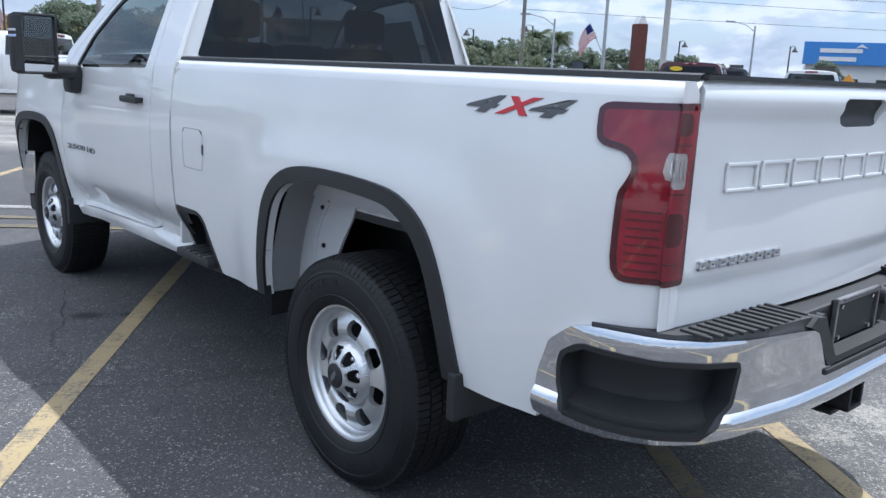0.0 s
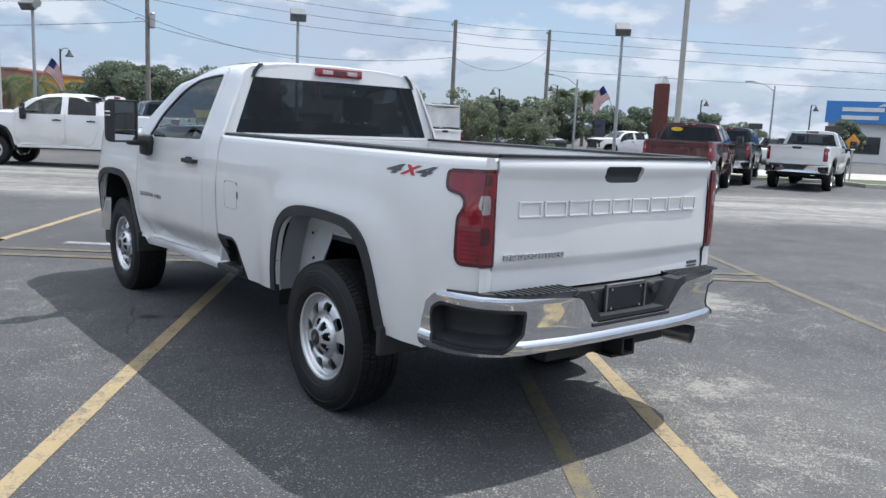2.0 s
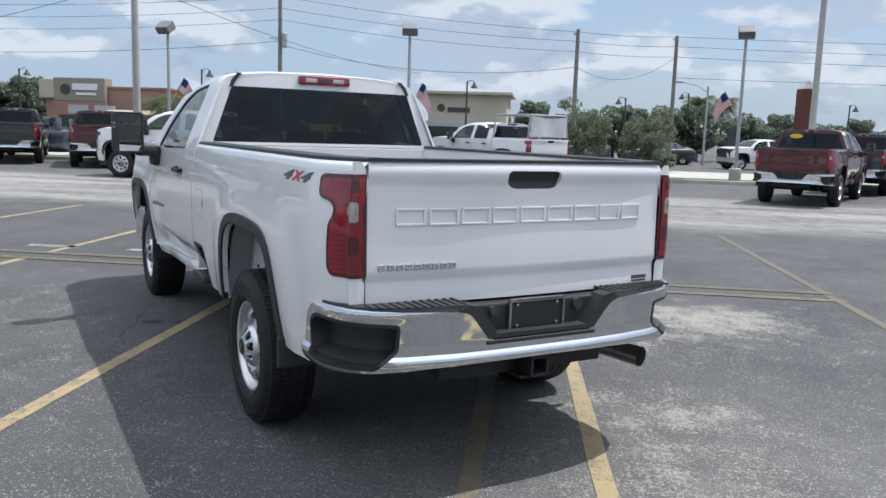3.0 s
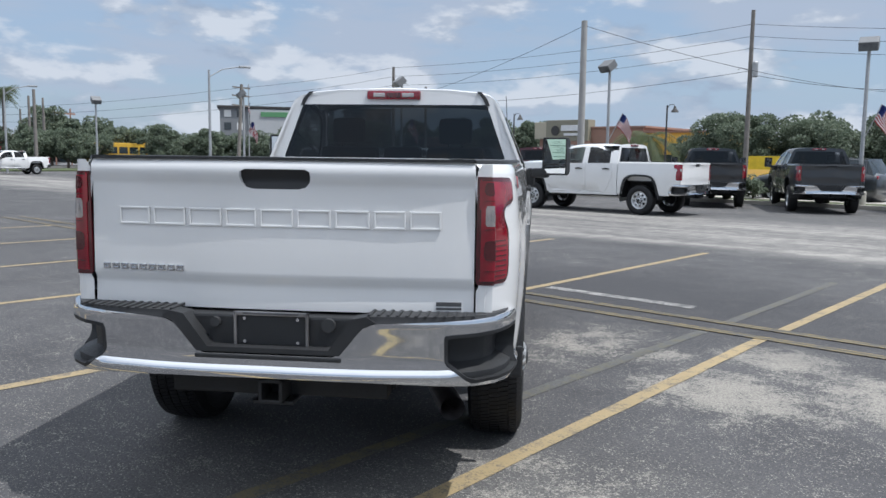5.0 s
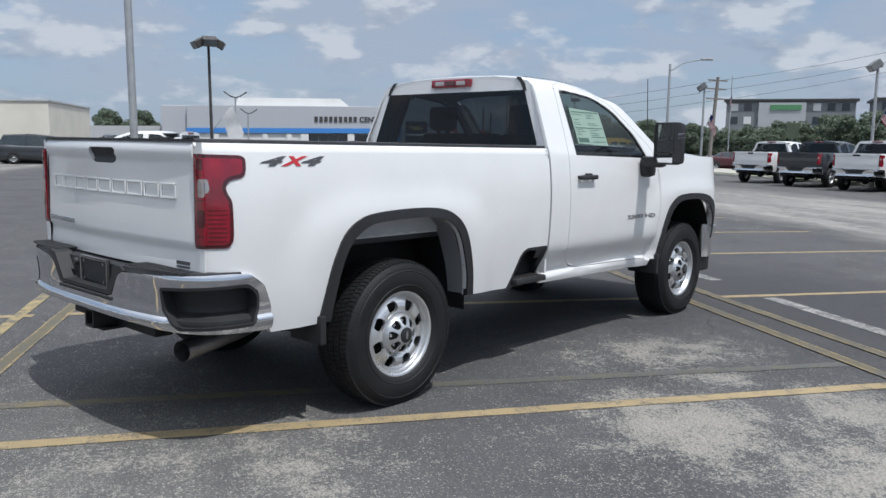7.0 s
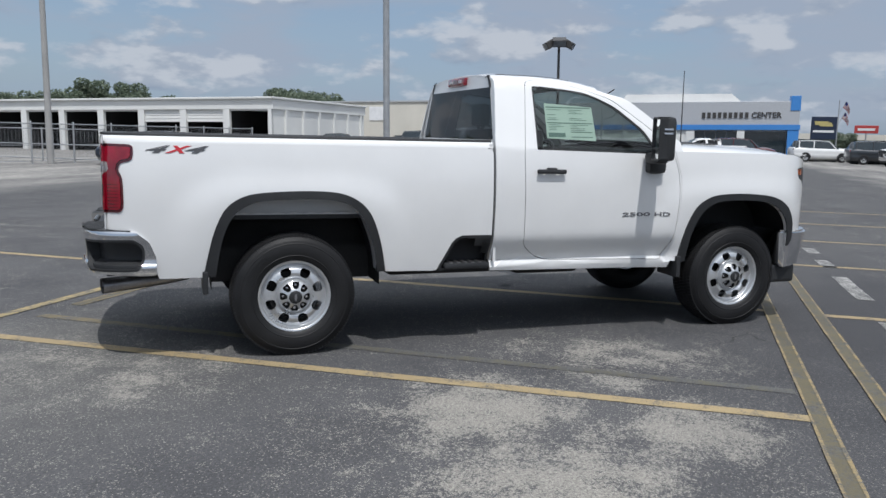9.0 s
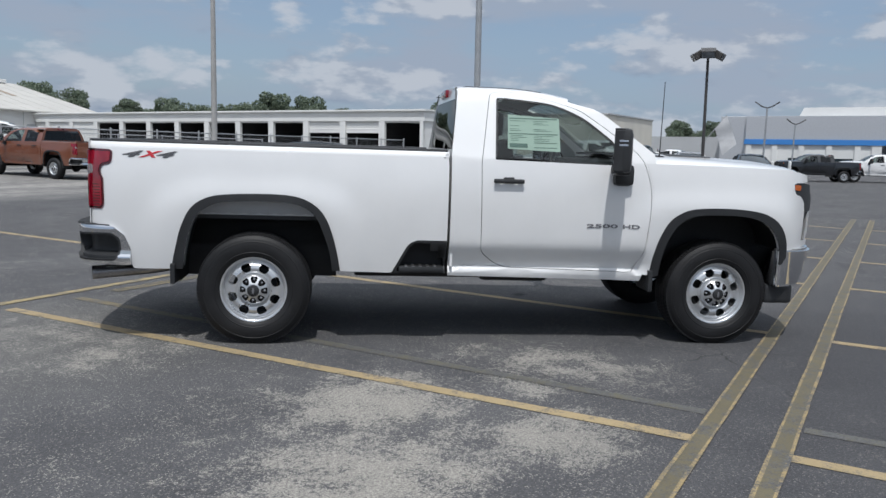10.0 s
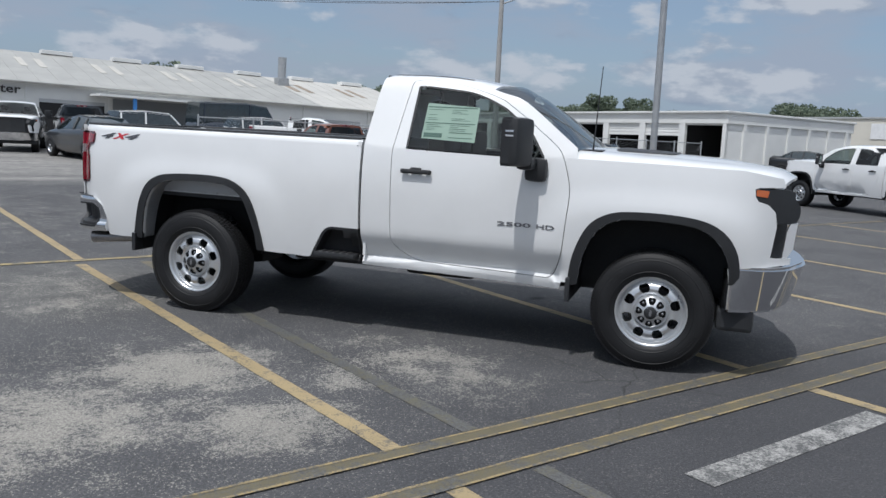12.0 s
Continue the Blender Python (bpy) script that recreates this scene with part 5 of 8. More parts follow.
    if full:
        for z0, w in ((0.856, 0.115), (0.719, 0.09)):
            part("frame_lettering", box(-1.2945, -1.291, -w, w, z0 + 0.002, z0 + 0.009), M_DECAL_GREY, pf, "dark lettering bar on frame")
        for y, z in ((-0.11, 0.745), (0.11, 0.745), (0.11, 0.84), (-0.11, 0.84)):
            part("plate_bolt", tube([(-1.29, y, z), (-1.28, y, z)], 0.007, 10), M_CHROME, pf, "bright bolt")
        for s, r in ((-1, 0.028), (1, 0.02)):
            part("socket_cover", tube([(-1.29, s * 0.235, 0.82), (-1.262, s * 0.235, 0.82)], r, 16), M_PLASTIC_MID, rb, "round socket cover")
    # ---- wheels and chassis ----
    for x in (0.0, fx):
        for s in (1, -1):
            wheel(T, x + (0.012 if x == 0.0 else 0.035), s * (0.860 if x == 0.0 else 0.802), full)
    part("chassis_rail", box(-1.1, fx + 0.5, 0.40, 0.48, 0.52, 0.68), M_DARKSTEEL, T)
    part("chassis_rail", box(-1.1, fx + 0.5, -0.48, -0.40, 0.52, 0.68), M_DARKSTEEL, T)
    ax = tube([(0, -0.74, TYRE_R), (0, -0.2, TYRE_R), (0, 0.2, TYRE_R), (0, 0.74, TYRE_R)], 0.055, 12)
    bmesh.ops.create_uvsphere(ax, u_segments=16, v_segments=10, radius=0.16, matrix=Matrix.Translation((-0.02, 0.05, TYRE_R)))
    part("rear_axle", ax, M_DARKSTEEL, T, "", True)
    part("front_axle", tube([(fx, -0.74, TYRE_R), (fx, 0.74, TYRE_R)], 0.06, 12), M_DARKSTEEL, T, "", True)
    part("belly_pan", box(0.75, fx - 0.6, -0.66, 0.66, 0.47, 0.60, 0.03), M_DARKSTEEL, T)
    part("bed_underside", box(-1.05, bf, -0.60, 0.60, 0.70, 0.90), M_DARKSTEEL, T)
    part("engine_bay", box(fx - 0.55, fx + 0.62, -0.56, 0.56, 0.52, 1.30), M_DARKSTEEL, T)
    part("fuel_tank", box(1.75, 2.30, -0.72, -0.36, 0.455, 0.60, 0.04), M_DARKSTEEL, T)
    hitch = bmesh.new()
    add_box(hitch, -1.20, -1.10, -0.46, 0.46, 0.50, 0.58, 0.01)
    for b in ((-0.055, 0.045, 0.585, 0.600), (-0.055, 0.045, 0.500, 0.515), (-0.055, -0.040, 0.500, 0.600), (0.030, 0.045, 0.500, 0.600)):
        add_box(hitch, -1.325, -1.10, *b, 0.004)
    add_box(hitch, -1.29, -1.14, -0.09, 0.08, 0.488, 0.502, 0.003)
    part("tow_hitch", hitch, M_DARKSTEEL, T, "black square tow hitch receiver")
    ex = add_tube(bmesh.new(), [(-0.10, -0.45, 0.60), (-0.45, -0.50, 0.555), (-0.80, -0.60, 0.505), (-1.21, -0.73, 0.483)], [0.042, 0.042, 0.046, 0.052], 16, False)
    add_tube(ex, [(-1.21, -0.73, 0.483), (-0.90, -0.632, 0.50)], [0.048, 0.04], 16, False)
    part("exhaust_pipe", ex, M_EXHAUST, T, "dull steel exhaust pipe", True)
    # ---- inside ----
    seats = ((0.42, 0.25), (-0.42, 0.25), (0.0, 0.17)) if not crew else ((0.42, 0.25), (-0.42, 0.25))
    for xb in ((1.95 + df,) if not crew else (2.06, 1.16)):
        for yc, hw in seats:
            st = bmesh.new()
            add_box(st, xb - 0.02, xb + 0.55, yc - hw, yc + hw, 0.95, 1.12, 0.05)
            add_box(st, xb - 0.10, xb + 0.05, yc - hw + 0.02, yc + hw - 0.02, 1.08, 1.58, 0.05, pose(0, 0, 0, 0, 0, 0))
            if yc:
                add_box(st, xb - 0.12, xb - 0.02, yc - 0.13, yc + 0.13, 1.60, 1.80, 0.045)
                add_box(st, xb - 0.08, xb - 0.05, yc - 0.06, yc - 0.045, 1.55, 1.65)
                add_box(st, xb - 0.08, xb - 0.05, yc + 0.045, yc + 0.06, 1.55, 1.65)
            part("seat", st, M_DARKIN, T, "dark cloth seat", True)
    part("cab_floor", box(back + 0.06, 3.0 + df, -0.80, 0.80, 0.60, 0.72), M_DARKIN, T)
    part("headliner", box(back + 0.10, 2.25 + df, -0.62, 0.62, 1.925, 1.935), M_LINER, T)
    dash = add_prism(bmesh.new(), [(2.72 + df, 0.75), (2.62 + df, 1.10), (2.64 + df, 1.36), (2.76 + df, 1.43), (3.08 + df, 1.46), (3.08 + df, 0.75)], -0.86, 0.86, "y")
    part("dashboard", dash, M_DARKIN, T)
    ring = bmesh.new()
    pts = [(2.50 + df + 0.055 * math.sin(a) , 0.42 + 0.185 * math.cos(a), 1.31 + 0.175 * math.sin(a)) for a in (2 * math.pi * k / 24 for k in range(25))]
    add_tube(ring, pts, 0.016, 8, False)
    add_tube(ring, [(2.50 + df, 0.24, 1.31), (2.54 + df, 0.42, 1.29), (2.50 + df, 0.60, 1.31)], 0.018, 8)
    add_tube(ring, [(2.53 + df, 0.42, 1.30), (2.72 + df, 0.42, 1.24)], 0.03, 8)
    part("steering_wheel", ring, M_PLASTIC, T, "black steering wheel", True)
    return T


TRUCK_AT = pose(0.816, 3.2025, 0, 0, 0, 126.0)
truck = pickup("pickup_truck", "clean white regular-cab pickup with chrome bumpers on dark asphalt", M_WHITE, TRUCK_AT)
FX = 3.60
for s in (1, -1):
    # the grey and red four-by-four mark on the bed's flank
    for k, (txt, u0, wd, mt) in enumerate((("4", -0.012, 0.150, M_DECAL_GREY), ("X", 0.103, 0.166, M_DECAL_RED), ("4", 0.224, 0.150, M_DECAL_GREY))):
        bm = fitted(letters(txt, 0.1, 0.0015, 0.45, 0.004), wd, 0.048)
        for v in bm.verts:
            a, b, c = v.co
            x = (-0.903 + u0 + a) if s < 0 else (-0.550 - u0 - a)
            z = 1.364 + b
            v.co = (x, s * (side_y(x, z, FX) + 0.0015 + c), z)
        part("four_by_four_letter", bm, mt, truck, "red slanted letter" if mt is M_DECAL_RED else "grey slanted numeral")
    for txt, u0, wd in (("2500", 0.0, 0.245), ("HD", 0.285, 0.13)):
        bm = fitted(letters(txt, 0.05, 0.002, 0.0, 0.001), wd, 0.031)
        for v in bm.verts:
            a, b, c = v.co
            x = (2.525 + u0 + a) if s < 0 else (2.94 - u0 - a)
            z = 0.925 + b
            v.co = (x, s * (side_y(x, z, FX) + 0.002 + c), z)
        part("weight_class_badge", bm, M_BADGE, truck, "grey numerals and letters")
# fuel door on the driver's flank
fd = round_poly([(1.115, 0.995), (1.32, 0.995), (1.32, 1.175), (1.115, 1.175)], 0.025, 4)
part("fuel_door_seam", sheet(fd, [inset(fd, 0.0022)], lambda u, v, d: Vector((u, side_y(u, v, FX) + 0.0006, v)), 0.05, 0.05), M_PLASTIC_MID, truck, "thin dark seam round the fuel door")
part("fuel_door_notch", sheet(round_poly([(1.103, 1.062), (1.125, 1.072), (1.125, 1.108), (1.103, 1.118)], 0.005, 2), [], lambda u, v, d: Vector((u, side_y(u, v, FX) + 0.001, v)), 0.05, 0.05), M_PLASTIC, truck, "dark finger notch")
# mast aerial on the passenger's wing
part("aerial", tube([(3.14, -0.79, 1.49), (3.142, -0.79, 1.54), (3.161, -0.757, 2.07)], [0.008, 0.0045, 0.003], 8), M_PLASTIC, truck, "thin black mast aerial")
# price sheet inside the passenger's window
paper = cab_place(FX, -1)
sheet_at = lambda u, v, d: paper(u, v, d + 0.017)
stick = part("window_sheet", sheet([(1.895, 1.51), (2.305, 1.495), (2.305, 1.75), (1.905, 1.77)], [], sheet_at, 0.1, 0.08), M_PAPER, truck, "pale green printed price sheet inside the window")
bars = [(1.915, 2.29, 1.738, 1.746), (1.910, 2.29, 1.622, 1.629), (1.91, 2.05, 1.52, 1.552), (2.10, 2.28, 1.52, 1.526), (2.10, 2.28, 1.556, 1.562)]
rnd = random.Random(31)
for k in range(13):
    for u0 in (1.92, 2.10):
        if rnd.random() < 0.8 and not 1.61 < 1.572 + 0.0125 * k < 1.64:
            v0 = 1.572 + 0.0125 * k
            bars.append((u0, u0 + rnd.uniform(0.05, 0.15), v0, v0 + 0.0035))
for u0, u1, v0, v1 in bars:
    part("print_bar", sheet([(u0, v0), (u1, v0), (u1, v1), (u0, v1)], [], lambda u, v, d: paper(u, v, d + 0.0155), 0.1, 0.1), M_PAPER_DARK, stick, "dark printed bar")

# ---------- ground ----------
bm = bmesh.new()
bmesh.ops.create_grid(bm, x_segments=8, y_segments=8, size=1500)
ground = part("ground", bm, M_ASPHALT)
tagged(ground, "weathered dark asphalt car park with pale worn lanes", "ground", kind="structure")


def slant_stripe(name, xa, ya, xb, yb, width, material, label, z=0.004):
    """A painted line between two points, its edges a little uneven."""
    bm = bmesh.new()
    a, b = Vector((xa, ya)), Vector((xb, yb))
    d = (b - a).normalized()
    n = Vector((-d.y, d.x))
    m = max(2, int((b - a).length / 0.35))
    rows = []
    rnd = random.Random(int(xa * 100 + yb * 7))
    for i in range(m + 1):
        c = a.lerp(b, i / m)
        rows.append([bm.verts.new((*(c + n * s * (width / 2 + rnd.uniform(-0.004, 0.004))), z)) for s in (-1, 1)])
    for p, q in zip(rows, rows[1:]):
        bm.faces.new((p[0], p[1], q[1], q[0]))
    return tagged(part(name, bm, material), label, "road marking", "stall lines", "structure")


YL = "worn yellow parking stall line on asphalt"
for xa, xb in ((1.955, 1.715), (-1.19, -1.27), (-4.28, -4.36), (-7.06, -7.14), (-10.0, -10.05), (-13.0, -13.0)):
    slant_stripe("stall_line", xa, 1.35, xb, 7.05, 0.105, M_YELLOW, YL)
for xa, xb in ((1.72, 1.62), (-1.25, -1.42), (-4.36, -4.48), (-7.1, -7.2), (-10.0, -10.1), (-13.0, -13.0)):
    slant_stripe("stall_line", xa, 7.49, xb, 12.9, 0.105, M_YELLOW, YL)
slant_stripe("stall_line", 4.72, 3.0, 4.60, 12.5, 0.10, M_YELLOW_OLD, "faded yellow parking stall line")
slant_stripe("stall_line", 2.02, -4.2, 1.90, 1.16, 0.105, M_YELLOW, YL)
slant_stripe("stall_line", -1.05, -4.2, -1.15, 1.10, 0.105, M_YELLOW, YL)
for y in (7.07, 7.47):
    slant_stripe("lane_line", -16.0, y, 4.75, y, 0.105, M_YELLOW_OLD, "faded brown-yellow double line", 0.007)
    for o in (-0.047, 0.047):
        slant_stripe("lane_line_edge", -16.0, y + o, 4.75, y + o, 0.016, M_YELLOW_EDGE, "bright worn edge of the double line", 0.009)
slant_stripe("lane_line", -5.9, 0.80, 4.7, 1.22, 0.10, M_YELLOW_WORN, "worn yellow line across the stalls' ends", 0.006)
slant_stripe("lane_line", -16.0, 1.22, 0.9, 1.34, 0.105, M_YELLOW_OLD, "faded brown-yellow line", 0.0035)
for o in (-0.047, 0.047):
    slant_stripe("lane_line_edge", -16.0, 1.22 + o, 0.9, 1.34 + o, 0.016, M_YELLOW_EDGE, "bright worn edge of the faded line", 0.0055)
slant_stripe("old_stall_line", 1.31, 1.36, 1.28, 3.3, 0.10, M_YELLOW_FADE, "faded tan stall line", 0.003)
for xa, ya, xb, yb in ((1.28, 3.3, 1.22, 7.0), (1.22, 7.54, 1.12, 11.0)):
    slant_stripe("old_stall_line", xa, ya, xb, yb, 0.10, M_GHOST, "old blacked-out stall line", 0.003)
for x0, x1 in ((-1.15, 0.65), (-3.6, -2.2), (-4.95, -4.3), (-6.2, -5.6)):
    slant_stripe("white_dash", x0, 8.01, x1, 8.03, 0.165, M_WHITE_LINE, "worn white painted dash")

# ---------- parked vehicles ----------


def ahead(x, y, heading):
    return pose(x, y, 0, 0, 0, heading)


LABEL = {"white": "parked white crew-cab pickup with chrome bumper", "black": "parked black crew-cab pickup with chrome bumper", "grey": "parked dark grey crew-cab pickup with chrome bumper",
         "maroon": "parked dark red crew-cab pickup with chrome bumper", "brown": "parked brown pickup beside the storage sheds", "old": "parked old white pickup beside the workshop"}
ROW = "pickups in the row along the street"
for mat, tone, x, y, hd, crew in (
        (M_RED, "maroon", 8.40, 20.85, 62, True), (M_GREY, "grey", 11.9, 26.6, 62, True), (M_WHITE, "white", 13.95, 24.95, 54, False),
        (M_WHITE, "white", -6.85, 21.5, 179, True), (M_BLACK, "black", -7.5, 26.7, 118, True), (M_GREY, "grey", -3.9, 26.5, 118, True),
        (M_BLACK, "black", -17.7, 25.85, 120, True), (M_WHITE, "white", -21.7, 26.1, 120, True), (M_GREY, "grey", -25.0, 25.9, 120, True), (M_WHITE, "white", -28.6, 26.0, 120, True), (M_RED, "maroon", -14.0, 25.4, 120, True),
        (M_WHITE, "white", 1.0, 26.3, 132, True), (M_WHITE, "white", 15.7, 47.8, 198, True),
        (M_WHITE, "white", -17.35, 1.5, 254, True), (M_WHITE, "white", -39.6, -4.6, 95, True), (M_BROWN, "brown", -10.75, -15.15, 270, True), (M_WHITE, "old", -12.5, -25.9, 150, True), (M_GREY, "grey", -3.6, -24.2, 262, True),
        (M_WHITE, "white", -1.70, -26.4, 77, True), (M_BLACK, "black", -46.4, 5.0, 293, True), (M_WHITE, "white", -49.5, 8.6, 285, True), (M_WHITE, "white", -57.0, 23.0, 275, True)):
    small = Matrix.Diagonal((0.84, 0.84, 0.80, 1)) if tone == "brown" else Matrix.Diagonal((0.84, 0.84, 0.84, 1)) if x < -47 else Matrix.Diagonal((0.77, 0.77, 0.79, 1)) if x < -39 else Matrix.Diagonal((0.90, 0.90, 0.88, 1)) if x == -17.35 else Matrix.Diagonal((0.92, 0.92, 0.92, 1)) if y < -24 else Matrix.Diagonal((0.88, 0.88, 0.88, 1)) if y > 45 else Matrix()
    pickup("parked_pickup", LABEL[tone], mat, ahead(x, y, hd) @ small, crew, False, True, ROW if 15 < y < 45 else "", True)

oval = prism([(0.17 * math.cos(q), 0.06 * math.sin(q)) for q in (2 * math.pi * i / 20 for i in range(20))], -0.002, 0.002, "x")
st_ = part("window_sticker", oval, M_SIGNYELLOW, None, "", False, ahead(8.40, 20.85, 62) @ pose(0.745, 0.36, 1.80))
tagged(st_, "yellow oval sticker on a dark rear window", "sticker")

CAR_MESH = {}


def car_shell(kind):
    """Body and glass of a plain saloon, estate or van; x ahead, the origin under the middle."""
    if kind == "sedan":
        body = [(-2.35, 0.45, 0.80, 0.80), (-2.2, 0.28, 0.98, 0.86), (-1.4, 0.22, 1.02, 0.91), (0.0, 0.20, 0.98, 0.92), (1.2, 0.22, 0.93, 0.91), (2.0, 0.26, 0.82, 0.86), (2.35, 0.40, 0.66, 0.72)]
        top = [(-1.75, 0.99, 0.76), (-1.0, 1.40, 0.60), (-0.1, 1.45, 0.60), (0.45, 1.38, 0.60), (1.25, 0.95, 0.76)]
    elif kind == "suv":
        body = [(-2.35, 0.45, 1.05, 0.84), (-2.25, 0.32, 1.10, 0.90), (-1.2, 0.28, 1.10, 0.95), (0.0, 0.27, 1.08, 0.96), (1.1, 0.28, 1.06, 0.95), (2.0, 0.32, 0.98, 0.91), (2.35, 0.45, 0.80, 0.80)]
        top = [(-2.25, 1.08, 0.84), (-1.95, 1.68, 0.68), (-0.6, 1.75, 0.70), (0.45, 1.68, 0.68), (1.20, 1.08, 0.82)]
    else:
        body = [(-3.0, 0.45, 1.20, 0.95), (-2.9, 0.35, 1.25, 0.98), (0.0, 0.32, 1.25, 1.0), (1.6, 0.32, 1.20, 0.98), (2.5, 0.36, 1.10, 0.94), (2.85, 0.5, 0.85, 0.80)]
        top = [(-2.98, 1.22, 0.94), (-2.9, 2.45, 0.86), (0.0, 2.55, 0.88), (1.35, 2.40, 0.84), (2.15, 1.15, 0.88)]
    out = []
    bm = bmesh.new()
    rings = []
    for x, z0, z1, w in body:
        sec = [(-w * 0.86, z0), (-w, z0 + 0.18), (-w, (z0 + z1) / 2), (-w * 0.98, z1 - 0.08), (-w * 0.90, z1), (0, z1 + 0.03), (w * 0.90, z1), (w * 0.98, z1 - 0.08), (w, (z0 + z1) / 2), (w, z0 + 0.18), (w * 0.86, z0)]
        rings.append([bm.verts.new((x, a, b)) for a, b in sec])
    for a, b in zip(rings, rings[1:]):
        for i in range(len(a)):
            bm.faces.new((a[i], a[(i + 1) % len(a)], b[(i + 1) % len(a)], b[i]))
    bm.faces.new(rings[0])
    bm.faces.new(rings[-1][::-1])
    out.append(bm)
    bm = bmesh.new()
    rings = []
    for x, z, w in top:
        base = 1.0 if kind == "sedan" else 1.08
        wl = {"sedan": 0.84, "suv": 0.87, "van": 0.95}[kind]
        lo = min(z, base) - 0.03
        sec = [(-wl, lo), (-w - 0.02, z - 0.05 if z > base else lo), (-w + 0.06, z), (0, z + 0.02), (w - 0.06, z), (w + 0.02, z - 0.05 if z > base else lo), (wl, lo)]
        rings.append([bm.verts.new((x, a, b)) for a, b in sec])
    for a, b in zip(rings, rings[1:]):
        for i in range(len(a) - 1):
            bm.faces.new((a[i], a[i + 1], b[i + 1], b[i]))
    bm.faces.new(rings[0])
    bm.faces.new(rings[-1][::-1])
    out.append(bm)
    bm = bmesh.new()
    roof = [t for t in top if t[1] > 1.3]
    rings = []
    for x, z, w in roof:
        rings.append([bm.verts.new((x, a, b)) for a, b in ((-w - 0.035, z - 0.09), (-w + 0.05, z + 0.012), (0, z + 0.035), (w - 0.05, z + 0.012), (w + 0.035, z - 0.09))])
    for a, b in zip(rings, rings[1:]):
        for i in range(4):
            bm.faces.new((a[i], a[i + 1], b[i + 1], b[i]))
    bmesh.ops.solidify(bm, geom=bm.faces[:], thickness=0.02)
    pillars = []
    for x in ([roof[0][0] + 0.05, (roof[0][0] + roof[-1][0]) / 2, roof[-1][0]] if kind != "van" else [roof[0][0] + 0.3, 0.2]):
        zt = table([(t[0], t[1]) for t in top], x)
        wt = table([(t[0], t[2]) for t in top], x)
        wl = {"sedan": 0.86, "suv": 0.89, "van": 0.97}[kind]
        base = 0.97 if kind == "sedan" else 1.06
        for s in (1, -1):
            pillars.append(tube([(x + (0.5 if x == roof[-1][0] and kind != "van" else -0.05), s * wl, base), (x, s * (wt + 0.03), zt - 0.05)], 0.04, 6))
    out.append(bm)
    return out + pillars


def car(kind, material, x, y, heading, label, group=""):
    t = thing({"sedan": "parked_car", "suv": "parked_suv", "van": "parked_van"}[kind], label, kind if kind != "sedan" else "car", ahead(x, y, heading), group)
    if kind not in CAR_MESH:
        made = []
        for bm, nm in zip(car_shell(kind), ["body", "window", "roof"] + ["pillar"] * 6):
            if nm == "body":
                bmesh.ops.recalc_face_normals(bm, faces=bm.faces[:])
                bmesh.ops.subdivide_edges(bm, edges=bm.edges[:], cuts=2, smooth=0.75, use_grid_fill=True)
            ob = part(nm, bm, material if nm != "window" else M_DARKGLASS, t, "", True)
            made.append((nm, ob.data))
        CAR_MESH[kind] = made
    else:
        for nm, me in CAR_MESH[kind]:
            me2 = me.copy()
            me2.materials[0] = material if nm != "window" else M_DARKGLASS
            o = new(nm, me2)
            o.parent = t
    half, wb, sc = {"sedan": (0.835, 1.40, 0.80), "suv": (0.875, 1.42, 0.88), "van": (0.91, 1.85, 0.88)}[kind]
    for wx in (-wb, wb):
        for s in (1, -1):
            w = wheel(t, wx, s * half)
            w.scale = (sc, 0.8, sc)
            w.location.z = TYRE_R * sc - 0.003
            r_ = TYRE_R * sc
            arch = [(wx + (r_ + 0.05) * math.cos(a), r_ - 0.02 + (r_ + 0.05) * math.sin(a)) for a in (math.pi * k / 14 for k in range(15))]
            part("wheel_arch", add_prism(bmesh.new(), arch, s * (half - 0.10), s * (half + 0.098), "y"), M_PLASTIC, t, "dark wheel arch")
    zl = 0.80 if kind == "sedan" else 0.95
    for s in (1, -1):
        part("tail_light", box(-2.36 if kind != "van" else -3.0, -2.2 if kind != "van" else -2.8, *sorted((s * 0.55, s * 0.83)), zl, zl + 0.13, 0.02), M_LENS, t, "red tail light")
        part("headlight", box(2.05, 2.30, *sorted((s * 0.5, s * 0.80)), 0.66, 0.78, 0.03), M_LENS_WHITE, t, "clear headlight")
    return t


